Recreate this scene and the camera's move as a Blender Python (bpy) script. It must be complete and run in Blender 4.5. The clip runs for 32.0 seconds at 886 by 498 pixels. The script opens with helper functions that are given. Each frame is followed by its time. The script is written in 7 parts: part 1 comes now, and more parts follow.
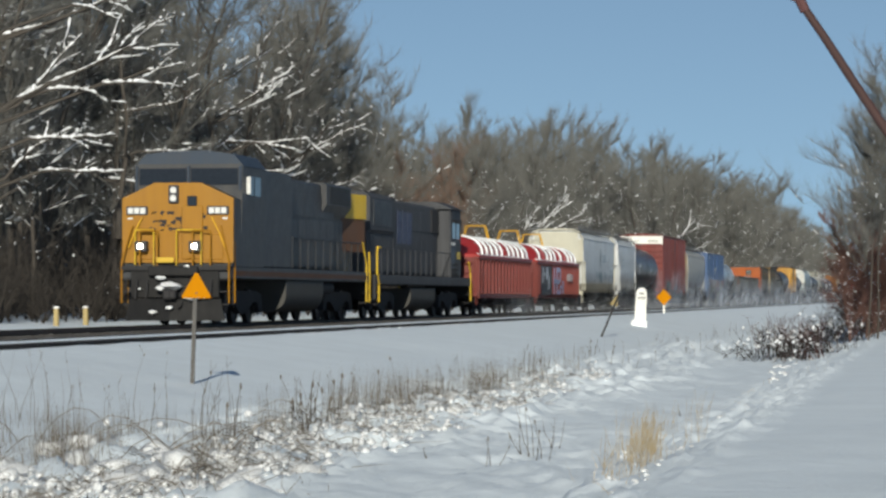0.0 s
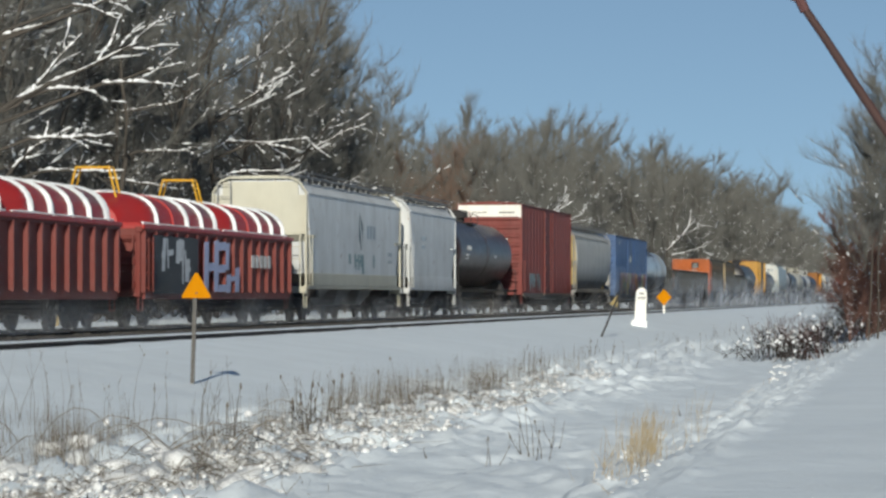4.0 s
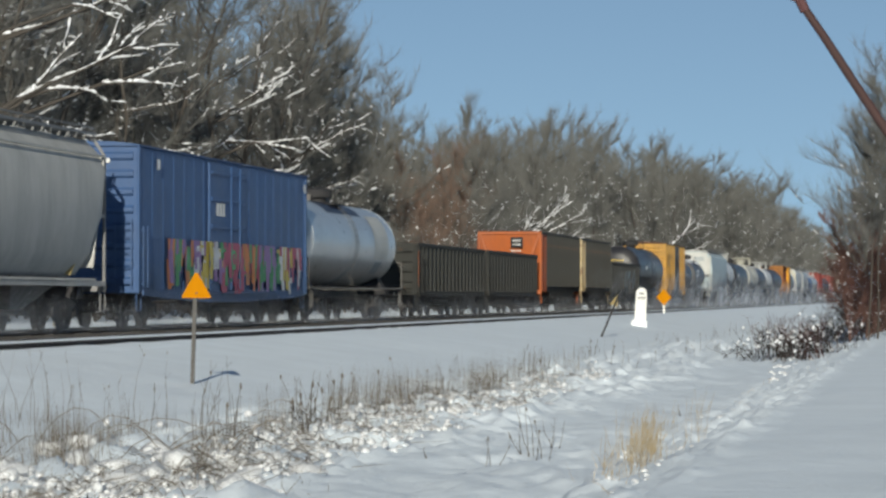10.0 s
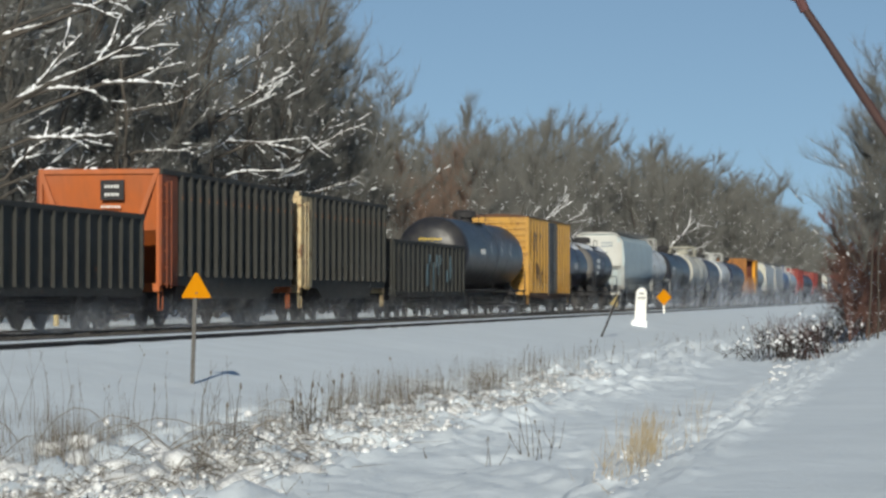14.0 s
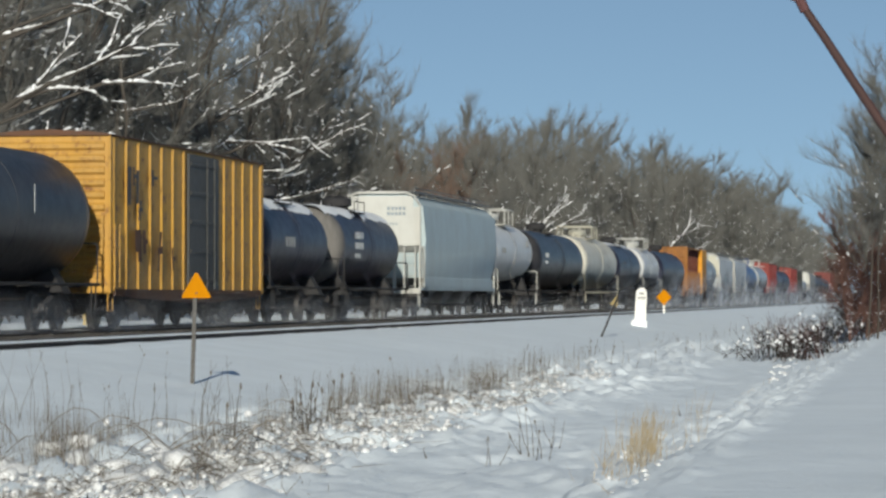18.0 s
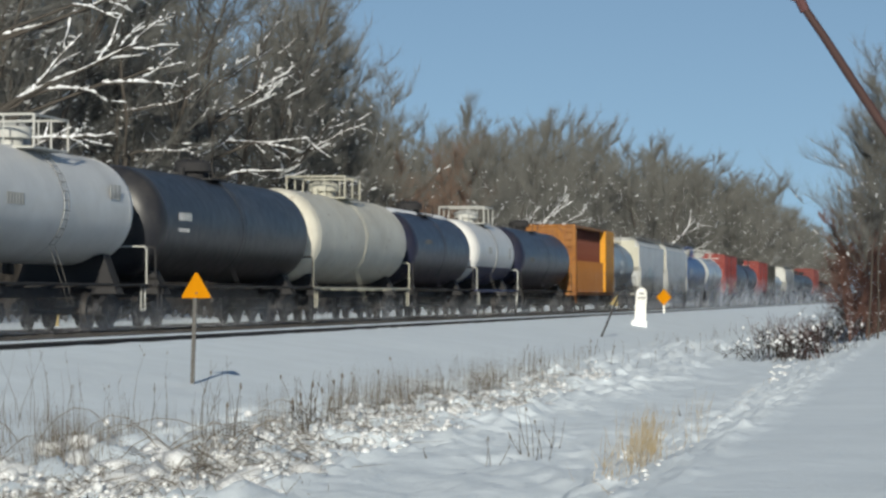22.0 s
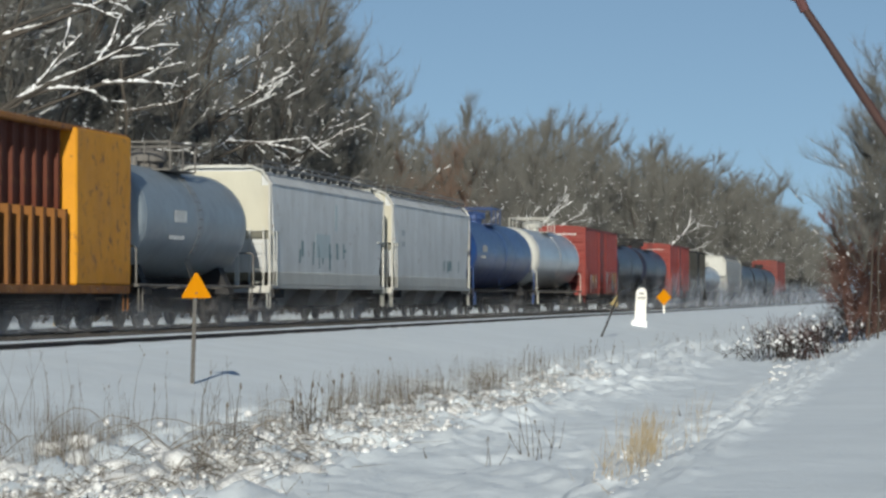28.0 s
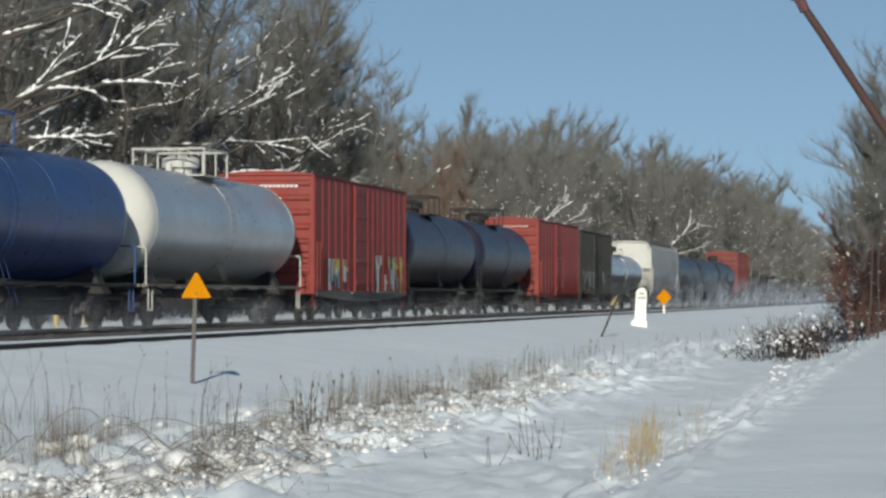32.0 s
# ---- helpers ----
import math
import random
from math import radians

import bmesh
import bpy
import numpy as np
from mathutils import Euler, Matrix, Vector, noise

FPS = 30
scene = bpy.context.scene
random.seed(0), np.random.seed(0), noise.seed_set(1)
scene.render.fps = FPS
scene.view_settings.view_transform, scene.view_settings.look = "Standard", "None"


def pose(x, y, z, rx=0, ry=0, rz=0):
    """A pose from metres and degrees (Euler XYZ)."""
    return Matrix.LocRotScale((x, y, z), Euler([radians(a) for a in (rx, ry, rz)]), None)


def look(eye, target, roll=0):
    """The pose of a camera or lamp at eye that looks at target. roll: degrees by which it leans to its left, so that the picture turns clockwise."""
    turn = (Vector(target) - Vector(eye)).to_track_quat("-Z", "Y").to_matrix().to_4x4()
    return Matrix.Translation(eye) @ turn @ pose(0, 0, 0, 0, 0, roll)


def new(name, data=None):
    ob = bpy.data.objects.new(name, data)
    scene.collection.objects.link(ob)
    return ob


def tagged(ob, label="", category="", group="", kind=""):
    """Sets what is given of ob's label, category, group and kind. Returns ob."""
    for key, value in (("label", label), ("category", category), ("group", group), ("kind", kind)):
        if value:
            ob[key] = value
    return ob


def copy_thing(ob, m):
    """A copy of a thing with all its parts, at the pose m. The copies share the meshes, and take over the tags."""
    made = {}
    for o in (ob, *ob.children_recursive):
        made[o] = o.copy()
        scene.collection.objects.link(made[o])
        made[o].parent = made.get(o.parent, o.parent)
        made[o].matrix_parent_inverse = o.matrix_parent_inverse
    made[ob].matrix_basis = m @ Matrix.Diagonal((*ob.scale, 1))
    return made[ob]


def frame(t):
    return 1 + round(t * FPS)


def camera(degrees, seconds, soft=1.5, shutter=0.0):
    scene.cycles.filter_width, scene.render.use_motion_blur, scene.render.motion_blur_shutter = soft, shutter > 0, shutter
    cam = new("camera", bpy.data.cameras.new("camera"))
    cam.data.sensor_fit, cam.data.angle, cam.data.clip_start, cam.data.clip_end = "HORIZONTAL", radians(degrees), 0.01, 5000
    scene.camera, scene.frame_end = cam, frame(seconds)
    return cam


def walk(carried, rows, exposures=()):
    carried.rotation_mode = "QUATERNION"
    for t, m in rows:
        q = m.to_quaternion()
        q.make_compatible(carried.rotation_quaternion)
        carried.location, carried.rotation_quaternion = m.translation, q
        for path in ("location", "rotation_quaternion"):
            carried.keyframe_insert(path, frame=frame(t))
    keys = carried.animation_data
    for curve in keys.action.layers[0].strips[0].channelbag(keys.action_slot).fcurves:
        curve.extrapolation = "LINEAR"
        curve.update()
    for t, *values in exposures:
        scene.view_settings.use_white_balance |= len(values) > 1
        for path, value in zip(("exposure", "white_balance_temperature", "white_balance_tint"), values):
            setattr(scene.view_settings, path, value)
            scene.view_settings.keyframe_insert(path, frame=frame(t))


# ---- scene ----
cam = camera(17.05, 32.0, soft=2.7)
# a fixed camera on a tripod beside the road, zoomed in along the railway
SPEED = 18.0          # train, metres a second
XC = -20.70           # centre of the track the train runs on
XN = -15.85           # centre of the empty near track
walk(cam, [(0, pose(0, 0, 0.78, 90.925, 0, 9.501)), (32, pose(0, 0, 0.78, 90.925, 0, 9.501))],
     exposures=[(0, 0.07, 6900, 4), (32, 0.07, 6900, 4)])

# ---- light ----
SUN_EL, SUN_AZ = 18.0, 173.0
world = bpy.data.worlds.new("winter_sky")
scene.world = world
world.use_nodes = True
wn = world.node_tree.nodes
sky = wn.new("ShaderNodeTexSky")
sky.sky_type, sky.sun_disc = "NISHITA", False
sky.sun_elevation, sky.sun_rotation = radians(SUN_EL), radians(SUN_AZ)
sky.altitude, sky.air_density, sky.dust_density, sky.ozone_density = 2000, 1.0, 0.0, 1.7
lift = wn.new("ShaderNodeMapping")     # the haze low over the horizon is thin on a clear winter day
lift.inputs["Location"].default_value = (0, 0, 0.13)
world.node_tree.links.new(wn.new("ShaderNodeTexCoord").outputs["Generated"], lift.inputs[0])
world.node_tree.links.new(lift.outputs[0], sky.inputs[0])
world.node_tree.links.new(sky.outputs[0], wn["Background"].inputs[0])
wn["Background"].inputs[1].default_value = 0.084
sun = new("sun", bpy.data.lights.new("sun", "SUN"))
sun.data.energy, sun.data.angle, sun.data.color = 4.3, radians(0.6), (1.0, 0.95, 0.88)
a, e = radians(SUN_AZ), radians(SUN_EL)
sun.matrix_world = look((0, 0, 60), (-math.sin(a) * math.cos(e), -math.cos(a) * math.cos(e), 60 - math.sin(e)))


# ---- materials ----
def nodes_of(m):
    m.use_nodes = True
    return m.node_tree.nodes, m.node_tree.links, m.node_tree.nodes["Principled BSDF"]


def noise_node(n, l, vec, scale, detail=4, rough=0.6):
    t = n.new("ShaderNodeTexNoise")
    t.inputs["Scale"].default_value, t.inputs["Detail"].default_value, t.inputs["Roughness"].default_value = scale, detail, rough
    l.new(vec, t.inputs["Vector"])
    return t.outputs["Fac"]


def ramp(n, l, fac, a, b):
    r = n.new("ShaderNodeMapRange")
    r.inputs[1].default_value, r.inputs[2].default_value = a, b
    l.new(fac, r.inputs[0])
    return r.outputs[0]


def mixed(n, l, fac, ca, cb):
    m = n.new("ShaderNodeMix")
    m.data_type = "RGBA"
    for value, slot in ((fac, m.inputs[0]), (ca, m.inputs[6]), (cb, m.inputs[7])):
        if hasattr(value, "is_output"):
            l.new(value, slot)
        elif isinstance(value, tuple):
            slot.default_value = (*value, 1)
        else:
            slot.default_value = value
    return m.outputs[2]


def scaled(n, l, vec, sx, sy, sz):
    m = n.new("ShaderNodeMapping")
    m.inputs["Scale"].default_value = (sx, sy, sz)
    l.new(vec, m.inputs[0])
    return m.outputs[0]


def paint(name, rgb, rough=0.5, grime=0.5, grime_rgb=(0.055, 0.05, 0.045), rust=0.0, metal=0.0, fade=0.25, bump=0.02, runs=(5, 5, 0.35), spec=0.3):
    """Weathered paint: faded patches, run-down streaks of grime, flecks of rust."""
    m = bpy.data.materials.new(name)
    n, l, b = nodes_of(m)
    co = n.new("ShaderNodeTexCoord").outputs["Object"]
    big = ramp(n, l, noise_node(n, l, co, 0.55, 3), 0.35, 0.7)
    col = mixed(n, l, big, rgb, tuple(c * (1 - fade) + 0.42 * fade * (sum(rgb) / 3 + 0.1) for c in rgb))
    streak = ramp(n, l, noise_node(n, l, scaled(n, l, co, *runs), 1.0, 5, 0.7), 0.42, 0.74)
    mul = n.new("ShaderNodeMath")
    mul.operation = "MULTIPLY"
    l.new(streak, mul.inputs[0])
    mul.inputs[1].default_value = grime
    col = mixed(n, l, mul.outputs[0], col, grime_rgb)
    patch = ramp(n, l, noise_node(n, l, scaled(n, l, co, 1.0, 0.8, 0.8), 1.7, 6, 0.68), 0.50, 0.74)
    mul2 = n.new("ShaderNodeMath")
    mul2.operation = "MULTIPLY"
    l.new(patch, mul2.inputs[0])
    mul2.inputs[1].default_value = grime * 0.9
    col = mixed(n, l, mul2.outputs[0], col, tuple(0.5 * (x + y) for x, y in zip(grime_rgb, rgb)))
    if rust:
        spots = ramp(n, l, noise_node(n, l, co, 2.6, 6, 0.75), 0.62 - 0.12 * rust, 0.70 - 0.08 * rust)
        col = mixed(n, l, spots, col, (0.16, 0.065, 0.03))
    l.new(col, b.inputs["Base Color"])
    fine = noise_node(n, l, co, 38, 3)
    rr = n.new("ShaderNodeMapRange")
    rr.inputs[3].default_value, rr.inputs[4].default_value = max(0.05, rough - 0.12), min(1, rough + 0.15)
    l.new(noise_node(n, l, co, 3.0, 5), rr.inputs[0])
    l.new(rr.outputs[0], b.inputs["Roughness"])
    b.inputs["Metallic"].default_value = metal
    b.inputs["Specular IOR Level"].default_value = spec
    bp = n.new("ShaderNodeBump")
    bp.inputs["Strength"].default_value, bp.inputs["Distance"].default_value = 0.35, bump
    l.new(fine, bp.inputs["Height"])
    l.new(bp.outputs[0], b.inputs["Normal"])
    return m


def plain(name, rgb, rough=0.6, metal=0.0, vary=0.25, glow=0.0, spec=0.5):
    m = bpy.data.materials.new(name)
    n, l, b = nodes_of(m)
    co = n.new("ShaderNodeTexCoord").outputs["Object"]
    f = ramp(n, l, noise_node(n, l, co, 7, 5), 0.3, 0.75)
    l.new(mixed(n, l, f, rgb, tuple(c * (1 - vary) for c in rgb)), b.inputs["Base Color"])
    b.inputs["Roughness"].default_value, b.inputs["Metallic"].default_value = rough, metal
    b.inputs["Specular IOR Level"].default_value = spec
    if glow:
        b.inputs["Emission Color"].default_value = (*rgb, 1)
        b.inputs["Emission Strength"].default_value = glow
    return m


def snow_material(name, bump_scale, bump_size, tint=(0.805, 0.875, 0.93)):
    m = bpy.data.materials.new(name)
    n, l, b = nodes_of(m)
    co = n.new("ShaderNodeTexCoord").outputs["Object"]
    f = ramp(n, l, noise_node(n, l, co, 0.9, 5), 0.35, 0.7)
    l.new(mixed(n, l, f, tint, tuple(c * 0.93 for c in tint)), b.inputs["Base Color"])
    b.inputs["Roughness"].default_value = 0.75
    b.inputs["Specular IOR Level"].default_value = 0.25
    bp = n.new("ShaderNodeBump")
    bp.inputs["Strength"].default_value, bp.inputs["Distance"].default_value = 0.6, bump_size
    l.new(noise_node(n, l, co, bump_scale, 6, 0.6), bp.inputs["Height"])
    l.new(bp.outputs[0], b.inputs["Normal"])
    return m


SNOW = snow_material("snow", 3.0, 0.05)
SNOW_CAP = snow_material("snow_cap", 9.0, 0.02, (0.86, 0.87, 0.885))
BARK = paint("bark", (0.07, 0.06, 0.051), 0.9, 0.4, (0.03, 0.025, 0.02), bump=0.03)
TWIG = plain("twig_bark", (0.152, 0.150, 0.138), 0.9)
TWIG_RED = plain("russet_twig", (0.140, 0.068, 0.052), 0.9)
TWIG_GREY = plain("grey_twig", (0.155, 0.153, 0.143), 0.9)
TWIG_RUSSET = plain("faded_russet_twig", (0.185, 0.122, 0.092), 0.9)
CRUST = snow_material("crusted_snow", 22.0, 0.05, (0.72, 0.735, 0.75))
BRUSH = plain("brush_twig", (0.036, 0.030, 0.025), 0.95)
STRAW = plain("straw", (0.46, 0.36, 0.22), 0.9)
WEED = plain("weed_stalk", (0.150, 0.132, 0.112), 0.95)
BALLAST = plain("ballast_stone", (0.085, 0.08, 0.078), 0.95, vary=0.6)
RAIL = plain("rail_steel", (0.06, 0.045, 0.038), 0.6, 0.3)
TIE = plain("tie_wood", (0.05, 0.042, 0.038), 0.95)
DARK = paint("dark_running_gear", (0.026, 0.025, 0.027), 0.8, 0.35, (0.05, 0.049, 0.052), runs=(1, 1, 0.5))
WHEEL = plain("wheel_steel", (0.045, 0.04, 0.038), 0.6, 0.4)
GLASS = plain("window_glass", (0.02, 0.024, 0.03), 0.06)
YELLOW = plain("safety_yellow", (0.72, 0.40, 0.03), 0.5)
AMBER = plain("sign_amber", (0.50, 0.19, 0.001), 0.6, vary=0.08, spec=0.05)
WHITE = paint("white_paint", (0.78, 0.77, 0.73), 0.5, 0.25, (0.35, 0.31, 0.26))
LETTER = plain("white_lettering", (0.72, 0.72, 0.70), 0.6)
LETTER_Y = plain("yellow_lettering", (0.60, 0.42, 0.05), 0.6)
LETTER_D = plain("dark_lettering", (0.05, 0.05, 0.055), 0.7)
LAMP = plain("lit_lamp", (1.0, 0.97, 0.92), 0.3, vary=0.0, glow=14.0)


# ---- mesh helpers ----
def lump_shape():
    v = [Vector(p) for p in ((1, 0, 0), (0, 1, 0), (-1, 0, 0), (0, -1, 0), (0, 0, 1), (0, 0, -1))]
    f = [(0, 1, 4), (1, 2, 4), (2, 3, 4), (3, 0, 4), (1, 0, 5), (2, 1, 5), (3, 2, 5), (0, 3, 5)]
    mid, out = {}, []
    for a, b, c in f:
        ids = []
        for i, j in ((a, b), (b, c), (c, a)):
            key = (min(i, j), max(i, j))
            if key not in mid:
                mid[key] = len(v)
                v.append((v[i] + v[j]).normalized())
            ids.append(mid[key])
        ab, bc, ca = ids
        out += [(a, ab, ca), (ab, b, bc), (ca, bc, c), (ab, bc, ca)]
    return [tuple(p) for p in v], out


LUMP_V, LUMP_F = lump_shape()


class Geo:
    """Vertices and faces of one mesh."""

    def __init__(self):
        self.v, self.f = [], []

    def add(self, verts, faces):
        k = len(self.v)
        self.v.extend(verts)
        self.f.extend([tuple(i + k for i in q) for q in faces])
        return self

    def box(self, x0, x1, y0, y1, z0, z1, c=0.0):
        xs, ys, zs = sorted((x0, x1)), sorted((y0, y1)), sorted((z0, z1))
        if c <= 0:
            v = [(x, y, z) for x in xs for y in ys for z in zs]
            return self.add(v, [(0, 1, 3, 2), (4, 6, 7, 5), (0, 4, 5, 1), (2, 3, 7, 6), (0, 2, 6, 4), (1, 5, 7, 3)])
        c = min(c, 0.45 * min(xs[1] - xs[0], ys[1] - ys[0], zs[1] - zs[0]))
        v, idx = [], {}
        for i in (0, 1):
            for j in (0, 1):
                for k in (0, 1):
                    for a in range(3):
                        p = [xs[i], ys[j], zs[k]]
                        for b in range(3):
                            if b != a:
                                p[b] += c * (1 - 2 * (i, j, k)[b])
                        idx[i, j, k, a] = len(v)
                        v.append(tuple(p))
        f = []
        for a in range(3):
            b, d = (a + 1) % 3, (a + 2) % 3
            for s in (0, 1):
                ring = []
                for u, w in ((0, 0), (1, 0), (1, 1), (0, 1)):
                    q = [0, 0, 0]
                    q[a], q[b], q[d] = s, u, w
                    ring.append(idx[(*q, a)])
                f.append(tuple(ring if s else ring[::-1]))
            for u in (0, 1):
                for w in (0, 1):
                    q0, q1 = [0, 0, 0], [0, 0, 0]
                    q0[b] = q1[b] = u
                    q0[d] = q1[d] = w
                    q1[a] = 1
                    r = [idx[(*q0, b)], idx[(*q1, b)], idx[(*q1, d)], idx[(*q0, d)]]
                    f.append(tuple(r if u == w else r[::-1]))
        for i in (0, 1):
            for j in (0, 1):
                for k in (0, 1):
                    r = [idx[i, j, k, a] for a in range(3)]
                    f.append(tuple(r if (i + j + k) % 2 else r[::-1]))
        return self.add(v, f)

    def tube(self, p, q, r0, r1=None, n=8, caps=True):
        p, q = Vector(p), Vector(q)
        r1 = r0 if r1 is None else r1
        d = (q - p).normalized()
        s = d.orthogonal().normalized()
        t = d.cross(s)
        v = []
        for c, r in ((p, r0), (q, r1)):
            for i in range(n):
                w = 2 * math.pi * i / n
                v.append(tuple(c + (s * math.cos(w) + t * math.sin(w)) * r))
        f = [(i, (i + 1) % n, n + (i + 1) % n, n + i) for i in range(n)]
        if caps:
            f += [tuple(range(n - 1, -1, -1)), tuple(range(n, 2 * n))]
        return self.add(v, f)

    def pipe(self, pts, r, n=6):
        for p, q in zip(pts, pts[1:]):
            self.tube(p, q, r, r, n)
        return self

    def prism(self, poly, axis, a, b):
        """A polygon drawn in the two other axes (in x, y, z order), pushed from a to b along axis."""
        m = len(poly)
        def at(p, w):
            q = list(p)
            q.insert(axis, w)
            return tuple(q)
        area = sum(p[0] * q[1] - p[1] * q[0] for p, q in zip(poly, poly[1:] + poly[:1]))
        if (area > 0) == (axis == 1):
            poly = poly[::-1]
        v = [at(p, a) for p in poly] + [at(p, b) for p in poly]
        f = [tuple(range(m - 1, -1, -1)), tuple(range(m, 2 * m))]
        f += [(i, (i + 1) % m, m + (i + 1) % m, m + i) for i in range(m)]
        if b < a:
            f = [q[::-1] for q in f]
        return self.add(v, f)

    def rings(self, rings, close_ends=True):
        """A skin over rings of equal length."""
        m = len(rings[0])
        v = [p for r in rings for p in r]
        f = []
        for k in range(len(rings) - 1):
            for i in range(m):
                j = (i + 1) % m
                f.append((k * m + i, k * m + j, (k + 1) * m + j, (k + 1) * m + i))
        if close_ends:
            f += [tuple(range(m - 1, -1, -1)), tuple(range((len(rings) - 1) * m, len(rings) * m))]
        return self.add(v, f)

    def blob(self, c, r, sz=0.7, seed=0):
        """A lumpy little octahedron with one cut, for snow clods."""
        rn = random.Random(seed)
        k = [0.8 + 0.4 * rn.random() for _ in range(6)]
        x, y, z = c
        v = [(x + r * k[0], y, z), (x, y + r * k[1], z), (x - r * k[2], y, z), (x, y - r * k[3], z),
             (x, y, z + r * sz * k[4]), (x, y, z - r * sz * k[5])]
        return self.add(v, [(0, 1, 4), (1, 2, 4), (2, 3, 4), (3, 0, 4), (1, 0, 5), (2, 1, 5), (3, 2, 5), (0, 3, 5)])

    def path(self, pts, radii, n=6, squash=1.0):
        """One closed skin along a bent line, its radius changing from point to point."""
        rings = []
        for i, (p, r) in enumerate(zip(pts, radii)):
            d = (pts[min(i + 1, len(pts) - 1)] - pts[max(i - 1, 0)]).normalized()
            s = d.cross(Vector((0, 0, 1)))
            s = s.normalized() if s.length > 1e-4 else Vector((1, 0, 0))
            t = s.cross(d)
            rings.append([tuple(p + s * math.cos(2 * math.pi * k / n) * r + t * math.sin(2 * math.pi * k / n) * r * squash) for k in range(n)])
        return self.rings(rings)

    def sliver(self, p, q, w, a):
        """One thin twig, a narrow blade turned by the angle a."""
        d = (q - p).normalized()
        u = d.orthogonal().normalized()
        v = d.cross(u)
        e = (u * math.cos(a) + v * math.sin(a)) * (w / 2)
        return self.add([tuple(p - e), tuple(p + e), tuple(q)], [(0, 1, 2)])

    def lump(self, c, r, sz, seed):
        """A rounded clod of snow."""
        x, y, z = c
        v = []
        for p in LUMP_V:
            k = r * (1 + 0.75 * noise.noise((p[0] * 1.5 + seed, p[1] * 1.5, p[2] * 1.5)))
            v.append((x + p[0] * k, y + p[1] * k, z + p[2] * k * sz))
        return self.add(v, LUMP_F)

    def mesh(self, name, material, sharp=0.6):
        me = bpy.data.meshes.new(name)
        me.from_pydata(self.v, [], self.f)
        me.materials.append(material)
        if sharp:
            me.polygons.foreach_set("use_smooth", [True] * len(me.polygons))
            me.set_sharp_from_angle(angle=sharp)
        me.update()
        return me


def part(name, geo, material, parent, label="", at=None, sharp=0.6):
    """Links a mesh as one part under a thing or under another part."""
    me = geo.mesh(name, material, sharp) if isinstance(geo, Geo) else geo
    ob = new(name, me)
    ob.parent = parent
    if at is not None:
        ob.matrix_basis = at
    if label:
        ob["label"] = label
    return ob


def thing(name, label, category, group="", at=None, kind=""):
    ob = new(name)
    ob.empty_display_size = 0.3
    if at is not None:
        ob.matrix_basis = at
    return tagged(ob, label, category, group, kind)


# ---- the ground: one sheet of snow, shaped across the line ----
PROFILE = [(-900, 3.0), (-60, 0.6), (-40, 0.25), (-30, 0.0), (-24.0, -0.06), (-23.2, -0.10), (-22.9, -0.20), (-14.6, -0.20),
           (-14.5, -0.075), (-13.8, -0.10), (-12.4, -0.28), (-10.9, -0.52), (-9.5, -0.68), (-8.2, -0.80), (-6.5, -0.90),
           (-4.5, -0.96), (-3.2, -0.98), (-2.6, -0.86), (-2.1, -0.73), (-1.4, -0.70), (2.5, -0.68), (4.0, -0.72), (6.0, -0.9), (10, -0.8), (30, -0.4), (900, 3.0)]


def ground_height(x, y):
    xs, zs = [p[0] for p in PROFILE], [p[1] for p in PROFILE]
    z = float(np.interp(x, xs, zs))
    fine = max(0.0, min(1.0, (y - 14) / 4, (200 - y) / 20))      # small relief along the stretch beside the line
    if -14.5 < x < 8:
        w = min(1.0, (x + 14.5) / 2.0)
        z += w * 0.06 * noise.noise((x * 0.35, y * 0.12, 0.3)) + w * 0.025 * noise.noise((x * 1.1, y * 0.5, 2.0))
    if -9.4 < x < -4.8:
        w = min(1.0, (x + 9.4) / 1.2, (-4.8 - x) / 0.8) * fine
        z += w * (0.18 * abs(noise.noise((x * 1.3, y * 0.8, 5.0))) + 0.17 * max(-0.05, noise.noise((x * 3.1, y * 1.9, 7.0))) + 0.13 * abs(noise.noise((x * 5.3, y * 3.3, 2.0))))
    if -5.6 < x < -2.4:
        w = min(1.0, (x + 5.6) / 0.8, (-2.4 - x) / 0.4) * fine
        z += w * (0.07 * noise.noise((x * 1.2 + y * 0.25, y * 0.45, 6.0)) + (0.08 if y < 37 else 0.03) * abs(noise.noise((x * 2.4 - y * 0.7, y * 1.1, 3.0))) + (0.045 if y < 37 else 0.015) * noise.noise((x * 4.1 + y * 1.3, y * 2.2, 8.0)))
    if -3.6 < x < -1.8:
        w = min(1.0, (x + 3.6) / 0.5, (-1.8 - x) / 0.4) * fine
        z += w * (0.15 * max(0.0, noise.noise((x * 2.6, y * 0.9, 9.0))) + 0.10 * abs(noise.noise((x * 4.5, y * 2.0, 1.0))) + 0.06 * noise.noise((x * 8.0, y * 3.6, 4.0)))
    if -2.2 < x < 3.5:
        z += 0.03 * noise.noise((x * 0.9, y * 0.07, 4.0))
    return z


def steps(a, b, d):
    k = max(1, round((b - a) / d))
    return [a + (b - a) * i / k for i in range(k)]


